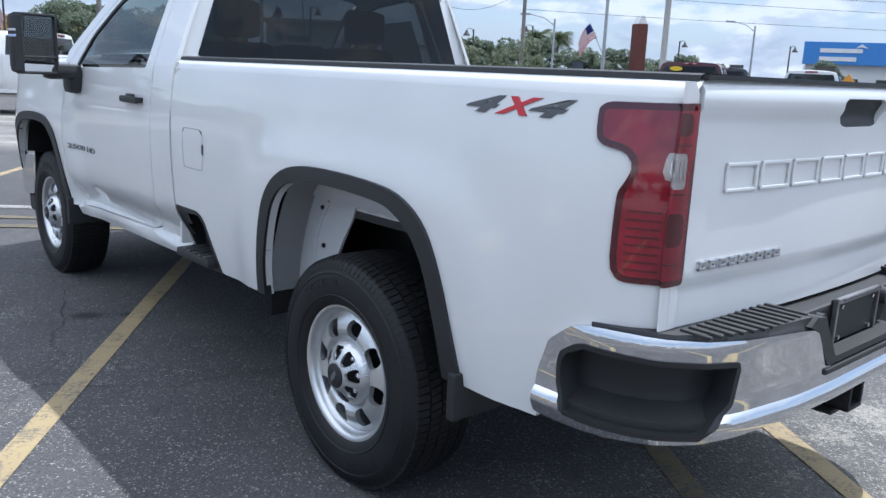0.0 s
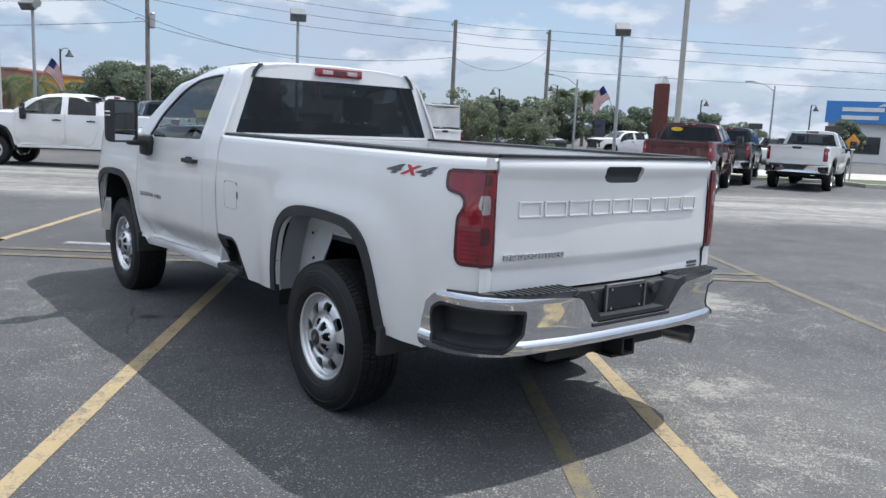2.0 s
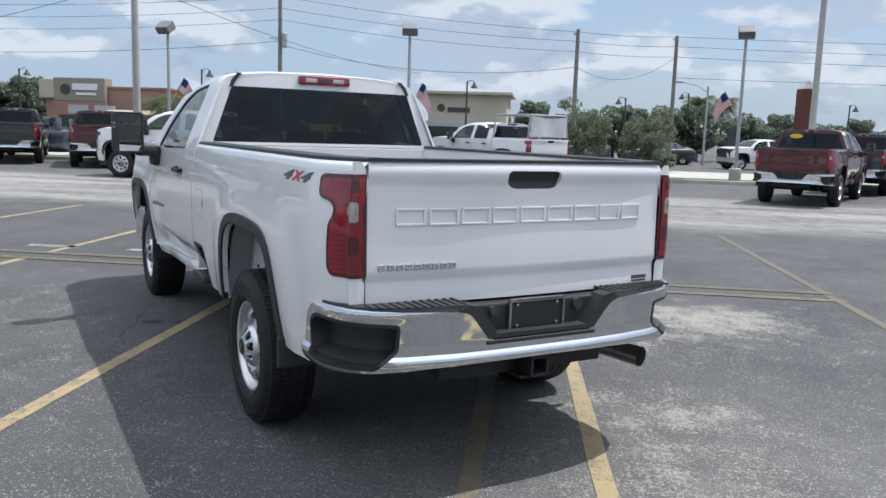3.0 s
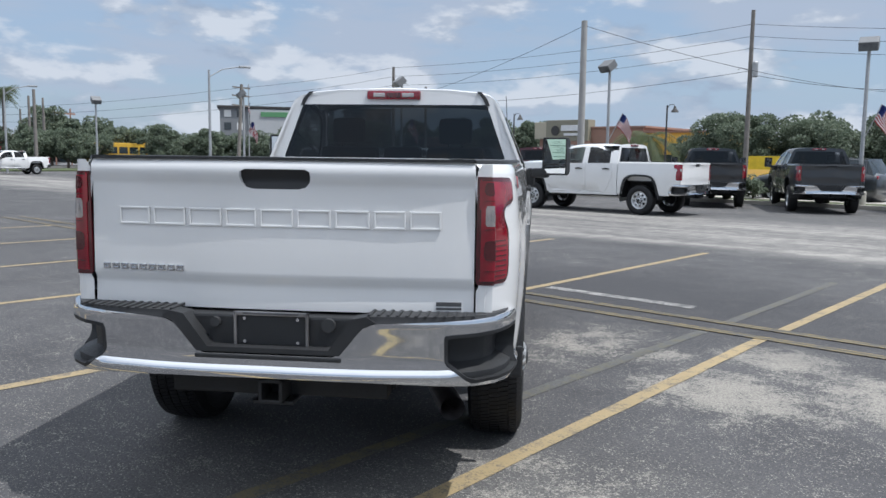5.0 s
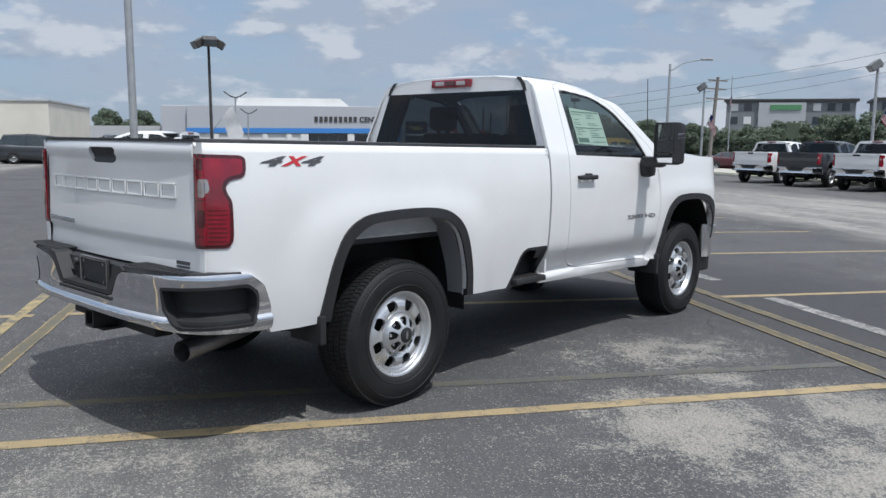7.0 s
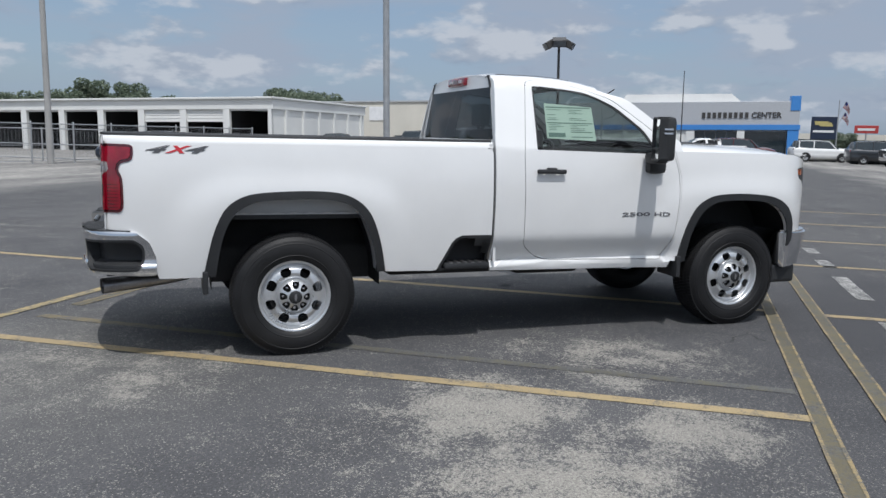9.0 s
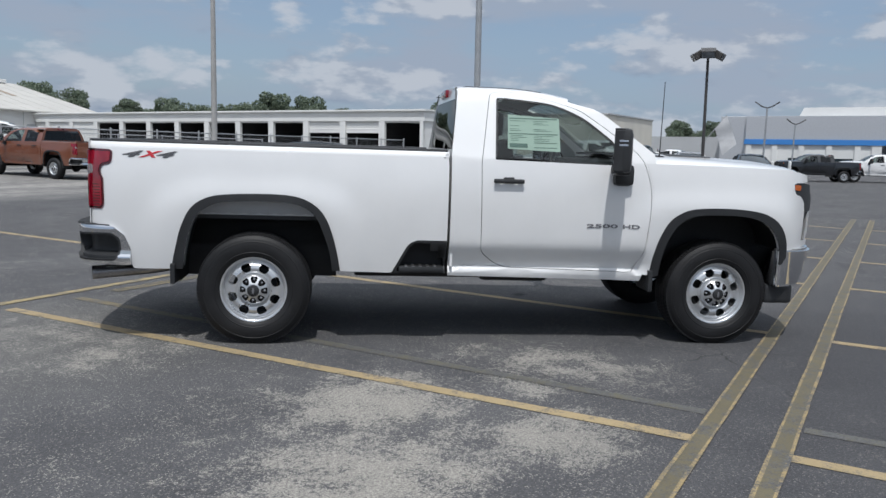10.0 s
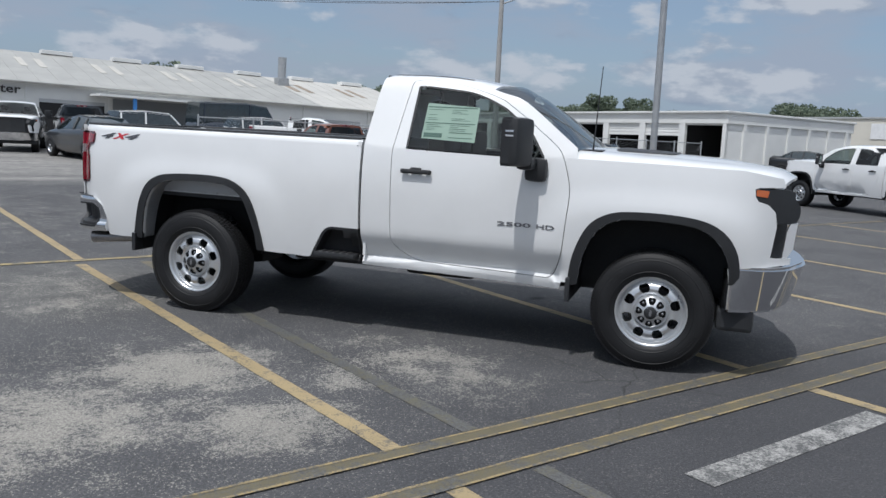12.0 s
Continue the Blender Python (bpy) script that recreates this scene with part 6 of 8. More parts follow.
for kind, mat, x, y, hd, lab in (
        ("sedan", M_GREY, 8.8, 51.6, 195, "parked dark saloon car across the street"), ("sedan", M_SILVER, 1.4, 53.2, 195, "parked silver saloon car across the street"), ("suv", M_GREY, 3.0, 46.5, 190, "parked dark estate car across the street"),
        ("suv", M_WHITE, 0.5, 44.0, 185, "parked white estate car beside the showroom"), ("suv", M_GREY, -6.0, 33.0, 175, "parked dark estate car with roof bars"),
        ("sedan", M_SILVER, 18.5, 48.0, 180, "silver saloon car across the street"), ("suv", M_WHITE, 24.0, 50.0, 180, "white estate car across the street"), ("sedan", M_RED, 33.0, 42.0, 10, "dark red saloon car beside the street"),
        ("sedan", M_GREY, 21.5, 52.5, 180, "dark saloon car across the street"), ("suv", M_BLUECAR, -23.0, 34.5, 180, "dark blue estate car beside the street"), ("sedan", M_WHITE, -31.0, 36.0, 180, "white saloon car beside the street"),
        ("van", M_BLUECAR, -15.0, -36.4, 184, "parked dark high-roof van"), ("suv", M_WHITE, -7.9, -29.4, 188, "parked white estate car by the workshop"),
        ("suv", M_WHITE, -14.7, -31.9, 189, "parked white estate car with roof bars"), ("sedan", M_RED, -24.0, -36.0, 160, "parked dark red car"), ("suv", M_BLUECAR, -21.75, -14.9, 297, "parked dark blue off-roader by the fence"), ("sedan", M_BLACK, -2.85, -19.1, 281, "parked glossy black saloon car by the fence"), ("suv", M_GREY, -60.46, -17.00, 120, "parked grey off-roader by the sheds"),
        ("sedan", M_WHITE, -36.5, -1.5, 20, "parked white saloon car beside the showroom"), ("sedan", M_BLACK, -40.5, 0.9, 20, "parked black saloon car beside the showroom"), ("suv", M_BLACK, -37.0, -4.4, 20, "parked black estate car beside the showroom"), 
        ("suv", M_WHITE, -52.0, -12.0, 80, "parked white estate car beside the showroom"), ("suv", M_GREY, -46.0, -10.5, 100, "parked dark grey estate car"), ("sedan", M_BLACK, -42.0, -15.5, 110, "parked black car by the sheds"),
        ("suv", M_GREY, -61.2, 20.0, 95, "parked dark grey estate car beside the showroom"), ("suv", M_RED, -57.4, 9.9, 100, "parked dark red estate car before the showroom"), ("suv", M_WHITE, -66.0, 16.5, 100, "parked white estate car beside the showroom"), ("sedan", M_RED, -52.0, 39.0, 60, "dark red car on the street"),
        ("suv", M_WHITE, -17.5, -44.0, 175, "parked white estate car by the workshop")):
    t_ = car(kind, mat, x, y, hd, lab)
    if "off-roader" in lab:
        t_.scale = (0.86, 0.86, 0.80)

# ladder rack with a white sheet on the work truck
rk = thing("ladder_rack", "white metal ladder rack with a pale sheet on a truck bed", "rack", ahead(1.0, 26.3, 132))
fr_ = bmesh.new()
for px_ in (-1.05, 0.75):
    for s in (1, -1):
        add_tube(fr_, [(px_, s * 0.86, 1.48), (px_, s * 0.80, 2.25)], 0.03, 8)
    add_tube(fr_, [(px_, -0.80, 2.25), (px_, 0.80, 2.25)], 0.03, 8)
for s in (1, -1):
    add_tube(fr_, [(-1.05, s * 0.80, 2.25), (0.75, s * 0.80, 2.25)], 0.03, 8)
part("rack_frame", fr_, M_GALV, rk)
bm = bmesh.new()
rows = []
for i in range(13):
    u = i / 12
    rows.append([bm.verts.new((-1.08 - 0.03 * math.sin(u * 9 + v), -0.78 + 1.56 * u, 2.22 - 0.68 * v + 0.06 * math.sin(u * math.pi) * (v - 1))) for v in (0, 0.33, 0.66, 1.0)])
for a, b in zip(rows, rows[1:]):
    for i in range(3):
        bm.faces.new((a[i], a[i + 1], b[i + 1], b[i]))
bmesh.ops.solidify(bm, geom=bm.faces[:], thickness=0.01)
part("hung_sheet", bm, M_CLOTH_WHITE, rk, "white hung sheet", True)

# ---------- kerbs and verges ----------


def slab(name, x0, x1, y0, y1, z0, z1, mat, label, cat, bevel=0.02):
    return tagged(part(name, box(x0, x1, y0, y1, z0, z1, bevel), mat), label, cat, kind="structure")


slab("kerb", -60, 17.5, 29.25, 29.45, -0.1, 0.14, M_CONCRETE, "pale concrete kerb along the lot's edge", "kerb")
slab("verge", -60, 17.5, 29.45, 31.2, -0.1, 0.11, M_GRASS, "dry grass strip beside the kerb", "grass strip")
slab("pavement", -60, 40, 31.2, 37.6, -0.1, 0.12, M_CONCRETE, "pale concrete pavement", "pavement")
slab("verge", 17.7, 40, 27.2, 31.0, -0.1, 0.12, M_GRASS, "dry grass strip beside the kerb", "grass strip")
slab("kerb", 17.5, 17.7, 27.0, 31.2, -0.1, 0.15, M_CONCRETE, "pale concrete kerb", "kerb")
slab("kerb", 17.7, 40, 27.0, 27.2, -0.1, 0.15, M_CONCRETE, "pale concrete kerb", "kerb")
slab("verge", -75, -66, 19.0, 34.0, -0.1, 0.1, M_GRASS, "grass verge by the showroom", "grass strip")
# island with a yellow kerb round the tall light pole
isl = thing("kerb_island", "yellow painted concrete kerb island round a pole", "kerb", kind="structure")
part("kerb_edge", box(-9.6, -5.95, 0.0, 0.16, 0, 0.15, 0.02), M_KERB_YELLOW, isl)
part("kerb_edge", box(-9.6, -5.95, 1.64, 1.80, 0, 0.15, 0.02), M_KERB_YELLOW, isl)
part("kerb_edge", box(-6.10, -5.94, 0.16, 1.64, 0, 0.15, 0.02), M_KERB_YELLOW, isl)
part("island_fill", box(-9.6, -6.1, 0.16, 1.64, 0, 0.12, 0.0), M_CONCRETE, isl)
for bx, by in ((-6.9, 0.75),):
    b = thing("bollard", "white painted steel bollard on the kerb island", "bollard", pose(bx, by, 0.11))
    part("post", tube([(0, 0, 0), (0, 0, 1.02), (0, 0, 1.06), (0, 0, 1.08)], [0.085, 0.085, 0.07, 0.03], 20), M_WALLWHITE, b, "", True)
for bx, by in ((-39.9, 1.2), (-40.6, 2.0), (-41.4, 2.8)):
    b = thing("bollard", "white painted steel bollard", "bollard", pose(bx, by, 0))
    part("post", tube([(0, 0, 0), (0, 0, 1.1), (0, 0, 1.14)], [0.08, 0.08, 0.04], 16), M_WALLWHITE, b, "", True)

# wire fence in front of the sheds
fn = thing("wire_fence", "galvanised steel post and rail wire fence by the sheds", "fence")
FENCE_A, FENCE_B = Vector((-34.0, -17.4, 0)), Vector((-6.6, -19.6, 0))
for k in range(14):
    q = FENCE_A.lerp(FENCE_B, k / 13)
    part("post", tube([q, q + Vector((0, 0, 1.66)), q + Vector((0, 0, 1.70))], [0.035, 0.035, 0.015], 8), M_GALV, fn)
for z in (1.60, 0.75, 0.12):
    up = Vector((0, 0, z))
    part("rail", tube([FENCE_A + up, FENCE_B + up], 0.022 if z > 1 else 0.012, 6), M_GALV, fn)
mesh_wires = bmesh.new()
n_w = 180
for k in range(n_w):
    for lean in (1, -1):
        q0 = FENCE_A.lerp(FENCE_B, min(1, max(0, (k + 0.5) / n_w)))
        q1 = FENCE_A.lerp(FENCE_B, min(1, max(0, (k + 0.5 + lean * 9.7) / n_w)))
        add_tube(mesh_wires, [q0 + Vector((0, 0, 0.12)), q1 + Vector((0, 0, 1.60))], 0.0022, 3, False)
tagged(part("wire_mesh", mesh_wires, M_GALV, fn), "thin diagonal fence wires", kind="stuff")

# ---------- poles, lamps, wires ----------


def flood_pole(x, y, h, heads, mat, flag_turn=None, lean=0.0):
    t = thing("lot_lamp", "steel car park light pole with box floodlight", "light pole", pose(x, y, 0, lean, 0, 0), "car park light poles")
    part("pole", tube([(0, 0, 0), (0, 0, h * 0.5), (0, 0, h - 0.25)], [0.075, 0.065, 0.055], 12), mat, t, "", True)
    part("pole_base", tube([(0, 0, 0), (0, 0, 0.55), (0, 0, 0.58)], [0.23, 0.23, 0.2], 16), M_CONCRETE, t, "round concrete footing", True)
    for hd, up in heads:
        m = pose(0, 0, h - 0.1, 0, 0, hd) @ pose(0.0, 0, 0, 0, up, 0)
        off = 0.30 if len(heads) > 1 else 0.0
        bm = add_box(bmesh.new(), -0.08 + off, 0.42 + off, -0.30, 0.30, -0.16, 0.16, 0.03, m)
        hb = part("floodlight", bm, M_DARKPOLE if mat is M_DARKPOLE else M_LAMPHEAD, t, "box floodlight")
        part("lens", add_box(bmesh.new(), 0.421 + off, 0.428 + off, -0.26, 0.26, -0.13, 0.13, 0.0, m), M_LAMPGLASS, hb, "ribbed glass lens")
    part("head_arm", box(-0.3, 0.3, -0.03, 0.03, h - 0.30, h - 0.24, 0.005), mat, t)
    if flag_turn is not None:
        hang_flag(t, flag_turn, 2.55)
    return t


def hang_flag(t, turn, z):
    """A striped flag on a short slanted staff."""
    m = pose(0, 0, z, 0, 0, turn) @ Matrix.Diagonal((0.8, 0.8, 0.8, 1))
    bm = tube([m @ Vector((0.05, 0, -0.25)), m @ Vector((0.75, 0, 1.15))], 0.018, 6)
    fl = part("flag_staff", bm, M_GALV, t, "white flag staff")

    def spot(u, v):
        return m @ Vector((0.75 - 0.12 * v + 0.50 * u - 0.26 * v * (1 - u), 0.09 * math.sin(7 * u + 2 * v), 1.12 - 0.62 * v - 0.72 * u * u - 0.22 * u))
    for k in range(13):
        bm = bmesh.new()
        u0 = 0.42 if k < 7 else 0.0
        rows = [[bm.verts.new(spot(u0 + (1 - u0) * i / 8, (k + j) / 13)) for j in (0, 1)] for i in range(9)]
        for a, b in zip(rows, rows[1:]):
            bm.faces.new((a[0], a[1], b[1], b[0]))
        bmesh.ops.solidify(bm, geom=bm.faces[:], thickness=0.004)
        part("flag_stripe", bm, M_FLAGRED if k % 2 == 0 else M_CLOTH_WHITE, fl)
    bm = bmesh.new()
    rows = [[bm.verts.new(spot(0.42 * i / 4, j * 7 / 13 / 2)) for j in (0, 1, 2)] for i in range(5)]
    for a, b in zip(rows, rows[1:]):
        for i in (0, 1):
            bm.faces.new((a[i], a[i + 1], b[i + 1], b[i]))
    bmesh.ops.solidify(bm, geom=bm.faces[:], thickness=0.004)
    part("flag_canton", bm, M_FLAGBLUE, fl, "dark blue canton")


flood_pole(8.95, 30.6, 5.85, [(-100, 35)], M_GALV, 175)
flood_pole(-3.75, 29.9, 5.65, [(-80, 30)], M_GALV, -20)
flood_pole(-13.6, 29.9, 5.60, [(-105, 38)], M_GALV, 20)
flood_pole(-24.6, 28.6, 5.45, [(-112, 38)], M_GALV, 10)
flood_pole(-35.4, 26.6, 5.2, [(-118, 38)], M_GALV, 15)
flood_pole(-48.5, 24.0, 5.2, [(-10, 35)], M_GALV, None)
lampA = flood_pole(-30.0, 0.5, 5.95, [(12, 24), (88, 30), (-64, 30)], M_DARKPOLE, None, 1.0)
# dealer banner on that pole
staff_a, staff_b = Vector((0.0, -0.13, 1.75)), Vector((-0.25, 0.88, 3.08))
part("banner_staff", tube([staff_a, staff_b], 0.02, 8), M_GALV, lampA, "slanted white banner staff")
bm = bmesh.new()
rows = []
for i in range(9):
    v = i / 8
    rows.append([bm.verts.new(staff_b.lerp(staff_a, 0.44 * u) + Vector((0.06 * math.sin(7 * v + 2 * u), 0.46 * v - 0.10 * v * u, -1.22 * v + 0.10 * u * v))) for u in (0, 0.33, 0.66, 1.0)])
for a, b in zip(rows, rows[1:]):
    for i in range(3):
        bm.faces.new((a[i], a[i + 1], b[i + 1], b[i]))
bmesh.ops.solidify(bm, geom=bm.faces[:], thickness=0.01)
part("banner", bm, M_CLOTH_WHITE, lampA, "pale hanging banner", True)


def plain_pole(name, x, y, h, r0, r1, mat, label, lean=(0, 0)):
    t = thing(name, label, "utility pole", pose(x, y, 0, lean[0], lean[1], 0), "street poles")
    part("shaft", tube([(0, 0, 0), (0, 0, h / 2), (0, 0, h)], [r0, (r0 + r1) / 2, r1], 14), mat, t, "", True)
    return t


plain_pole("tall_pole", -7.5, 0.95, 11.0, 0.062, 0.05, M_GALV, "tall pale steel light pole on the kerb island", (0.9, 0))
plain_pole("tall_pole", -15.3, 30.5, 7.5, 0.17, 0.13, M_POLEWHITE, "tall pale concrete utility pole beside the kerb")
plain_pole("tall_pole", 13.5, 36.6, 9.6, 0.155, 0.12, M_POLEWHITE, "tall pale concrete utility pole by the street")
pb = plain_pole("street_lamp", -19.9, -18.3, 7.5, 0.14, 0.10, M_POLEWHITE, "tall concrete street lamp by the fence", (0.6, 0))
part("lamp_arm", tube([(0, 0, 7.3), (-0.6, 0.5, 7.6), (-1.3, 1.1, 7.72)], 0.035, 8), M_GALV, pb, "", True)
part("lamp_head", box(-1.9, -1.2, -0.12, 0.12, 7.64, 7.76, 0.04, pose(0, 0, 0, 0, 0, -40)), M_GALV, pb)
P0 = plain_pole("wood_pole", -15.0, 48.0, 10.4, 0.16, 0.11, M_WOODPOLE, "weathered wooden utility pole with a transformer")
part("transformer", tube([(0.32, -0.1, 6.5), (0.32, -0.1, 6.55), (0.32, -0.1, 7.35), (0.32, -0.1, 7.42)], [0.12, 0.17, 0.17, 0.1], 14), M_GALV, P0, "grey drum transformer", True)
part("lamp_arm", tube([(0, 0, 6.9), (-0.5, -0.1, 7.1), (-0.7, -0.1, 7.0)], 0.03, 6), M_GALV, P0)
P1 = plain_pole("wood_pole", 3.3, 48.0, 7.9, 0.15, 0.11, M_WOODPOLE, "weathered wooden utility pole by the street")
part("insulator", tube([(-0.25, 0, 7.6), (-0.1, 0, 7.7)], 0.08, 8), M_GALV, P1)
P2 = plain_pole("wood_pole", 9.05, 48.0, 7.6, 0.13, 0.10, M_WOODPOLE, "slim wooden utility pole by the street")
part("insulator", tube([(-0.2, 0, 7.4), (0.0, 0, 7.5)], 0.06, 8), M_GALV, P2)
for x, y, h in ((-55.0, 62.0, 9.0), (-43.9, 46.6, 8.9), (-84.0, 33.0, 7.4), (-92.0, 37.5, 7.8), (-97.0, 30.0, 6.6), (-88.0, 36.0, 6.0), (-103.0, 39.0, 7.0), (-108.0, 34.0, 6.4), (-64.0, 26.0, 6.6)):
    plain_pole("wood_pole", x, y, h, 0.16, 0.11, M_WOODPOLE, "weathered wooden utility pole by the street")

UB = plain_pole("wood_pole", -48.0, 34.4, 6.8, 0.15, 0.11, M_WOODPOLE, "leaning wooden utility pole with cross arms", (-1.5, 3.0))
for z in (5.2, 5.9, 6.5):
    part("cross_arm", box(-0.05, 0.05, -0.75, 0.75, z, z + 0.1), M_WOODPOLE, UB, "wooden cross arm")
FP = plain_pole("flag_pole", -56.0, 40.8, 7.7, 0.06, 0.04, M_GALV, "slim white flag pole with a small striped flag")
hang_flag(FP, -30, 5.2)


def lantern(x, y, h, turn):
    t = thing("lantern_post", "dark post with a hanging bell lantern", "street lamp", pose(x, y, 0, 0, 0, turn), "bell lanterns")
    part("post", tube([(0, 0, 0), (0, 0, h)], [0.075, 0.05], 10), M_DARKPOLE, t, "", True)
    part("arm", tube([(0, 0, h - 0.25), (0.15, 0, h + 0.02), (0.42, 0, h + 0.04), (0.52, 0, h - 0.08)], 0.022, 8), M_DARKPOLE, t, "", True)
    bm = bmesh.new()
    add_tube(bm, [(0.52, 0, h - 0.08), (0.52, 0, h - 0.22), (0.52, 0, h - 0.38), (0.52, 0, h - 0.45)], [0.06, 0.10, 0.22, 0.24], 14)
    part("shade", bm, M_DARKPOLE, t, "dark bell shade", True)


for n, (x, y, h, turn) in enumerate(((-3.6, 52.0, 5.0, 30), (7.0, 55.0, 4.3, 200), (-19.7, 47.0, 5.0, 0), (-34.0, 50.0, 5.0, 10), (12.0, 60.0, 5.0, 150), (24.0, 62.0, 4.5, 20), (33.0, 62.0, 4.5, 20))):
    lantern(x, y, h, turn)
for x, y, h, turn in ((-46.2, 0.75, 4.25, 0), (-58.0, 1.15, 3.7, 30)):
    t = thing("arm_lamp", "slim steel pole with raised twin lamp arms", "street lamp", pose(x, y, 0, 0, 0, turn), "twin arm lamps")
    part("shaft", tube([(0, 0, 0), (0, 0, h)], [0.07, 0.05], 10), M_GALV, t, "", True)
    for s in (1, -1):
        part("lamp_arm", tube([(0, 0, h), (0.08, s * 0.28, h + 0.08), (0.12, s * 0.70, h + 0.36)], 0.04, 6), M_DARKPOLE, t, "", True)


for x, y, h, turn in ((-35.7, 24.6, 6.2, 63), (11.8, 52.0, 5.0, 180), (28.0, 58.0, 5.6, 180), (-60.0, 22.4, 6.2, 60)):
    t = thing("arm_lamp", "slim steel street lamp with one long arm", "street lamp", pose(x, y, 0, 0, 0, turn), "single arm lamps")
    part("shaft", tube([(0, 0, 0), (0, 0, h)], [0.09, 0.06], 10), M_GALV, t, "", True)
    part("lamp_arm", tube([(0, 0, h - 0.4), (0.7, 0, h + 0.05), (1.7, 0, h + 0.25)], 0.03, 6), M_GALV, t, "", True)
    part("lamp_head", box(1.6, 2.25, -0.12, 0.12, h + 0.18, h + 0.30, 0.04), M_GALV, t, "grey lamp head")


def wire(a, b, sag, r=0.012):
    a, b = Vector(a), Vector(b)
    n = 16
    pts = [a.lerp(b, i / n) - Vector((0, 0, sag * 4 * (i / n) * (1 - i / n))) for i in range(n + 1)]
    ob = part("cable", tube(pts, r, 5), M_WIRE)
    tagged(ob, "thin black overhead cable between street poles", "cable", "overhead cables")


for z0, z1, z2, sg in ((9.6, 7.75, 7.2, 0.4), (8.9, 7.2, 6.6, 0.45), (8.2, 6.6, 6.05, 0.5)):
    wire((-43.9, 46.6, z0 - 0.75), (-15, 48, z0), sg)
    wire((-48.0, 34.4, z0 - 3.1), (-43.9, 46.6, z0 - 0.75), 0.15)
    wire((-97.0, 30.0, z0 - 3.2), (-48.0, 34.4, z0 - 3.1), sg)
    wire((-15, 48, z0), (3.3, 48, z1), sg * 0.6)
    wire((3.3, 48, z1), (9.05, 48, z1 - 0.2), 0.1)
    wire((9.05, 48, z1 - 0.2), (60, 46, z2 + 0.4), sg)
wire((-15, 48, 6.7), (3.3, 48, 5.7), 0.9, 0.014)
wire((3.3, 48, 5.7), (9.05, 48, 6.4), 1.0, 0.011)
wire((-43.9, 46.6, 5.9), (-15, 48, 6.9), 0.5, 0.014)
wire((9.05, 48, 5.2), (60, 46, 5.3), 0.3)
wire((-15.3, 30.5, 7.3), (-43.9, 46.6, 6.2), 0.4)
wire((-15.3, 30.5, 7.3), (-8, 60, 6.0), 0.6)
wire((-19.9, -18.3, 7.4), (-2.5, -40, 8.4), 0.5)
wire((-19.9, -18.3, 7.4), (-2.0, -42, 8.8), 0.5)

# ---------- buildings ----------
LEAN = 1.0     # the lot falls gently away, so level roofs stand at a small angle to it


def house(name, label, cat, x=0.0, y=0.0, lean=0.0):
    return thing(name, label, cat, pose(x, y, -0.15, lean, 0, 0))


# storage sheds with roller doors
st = house("storage_building", "long white single-storey storage sheds with open bays", "building", -36.0, -17.2, LEAN)
H = 3.55
pitch = 3.0
nb = 14
part("rear_block", box(-13.8, -5.0, -nb * pitch - 0.3, 0.0, 0, H - 0.5), M_WALLWHITE, st)
part("side_wall", box(-5.0, 0.0, -0.25, 0.0, 0, H - 0.5), M_WALLWHITE, st)
part("side_wall", box(-5.0, 0.0, -nb * pitch - 0.3, -nb * pitch - 0.05, 0, H - 0.5), M_WALLWHITE, st)
part("fascia", box(-13.9, 0.12, -nb * pitch - 0.35, 0.1, H - 0.62, H - 0.02, 0.02), M_WALLWHITE, st)
part("roof_edge", box(-14.0, 0.28, -nb * pitch - 0.45, 0.2, H - 0.02, H + 0.1, 0.02), M_WALLWHITE, st)
part("lintel", box(-0.2, 0.02, -nb * pitch, 0.0, 2.98, H - 0.62), M_WALLWHITE, st)
part("bay_floor", box(-5.0, 0.0, -nb * pitch, 0.0, 0.0, 0.16), M_CONCRETE, st)
# the bays' inner shade is in the dark colour of back and partitions
part("bay_back", box(-4.98, -4.9, -nb * pitch, -0.25, 0.16, H - 0.5), M_OPENSHADE, st, "dark bay interior")
for k in range(nb + 1):
    yy = -k * pitch
    part("pillar", box(-0.1, 0.12, yy - 0.22, yy + 0.22 if k else yy, 0.0, H - 0.62), M_WALLWHITE, st)
    if k < nb:
        part("bay_partition", box(-4.9, -0.1, yy - pitch - 0.05, yy - pitch + 0.05, 0.16, H - 0.6), M_OPENSHADE, st)
for k in range(nb):
    down = 1.0 if k in (10, 11, 12) else (0.28 if k in (1, 2) else 0.05)
    y1, y0 = -k * pitch - 0.22, -(k + 1) * pitch + 0.22
    z0 = 2.98 - 2.83 * down
    edge = []
    zz = z0
    while zz < 2.97:
        edge += [(-0.02, zz), (-0.005, zz + 0.02), (-0.005, min(2.97, zz + 0.10)), (-0.02, min(2.975, zz + 0.12))]
        zz += 0.19
    d = add_prism(bmesh.new(), edge + [(-0.02, 2.98), (-0.06, 2.98), (-0.06, z0)], y0, y1, "y")
    part("roller_door", d, M_WALLWHITE, st, "white ribbed roller door, part open" if down < 1 else "white ribbed roller door, shut")
for k in range(6):
    part("side_pilaster", box(-1.6 - 2.3 * k - 0.12, -1.6 - 2.3 * k + 0.12, 0.0, 0.12, 0.0, H - 0.6), M_WALLWHITE, st)
# chain-link fence before the sheds
fn = thing("fence", "grey steel chain-link fence before the sheds", "fence", pose(-21.5, -17.0, 0))
for k in range(12):
    part("fence_post", tube([(0, -k * 3.2, 0), (0, -k * 3.2, 1.45)], 0.035, 8), M_GALV, fn)
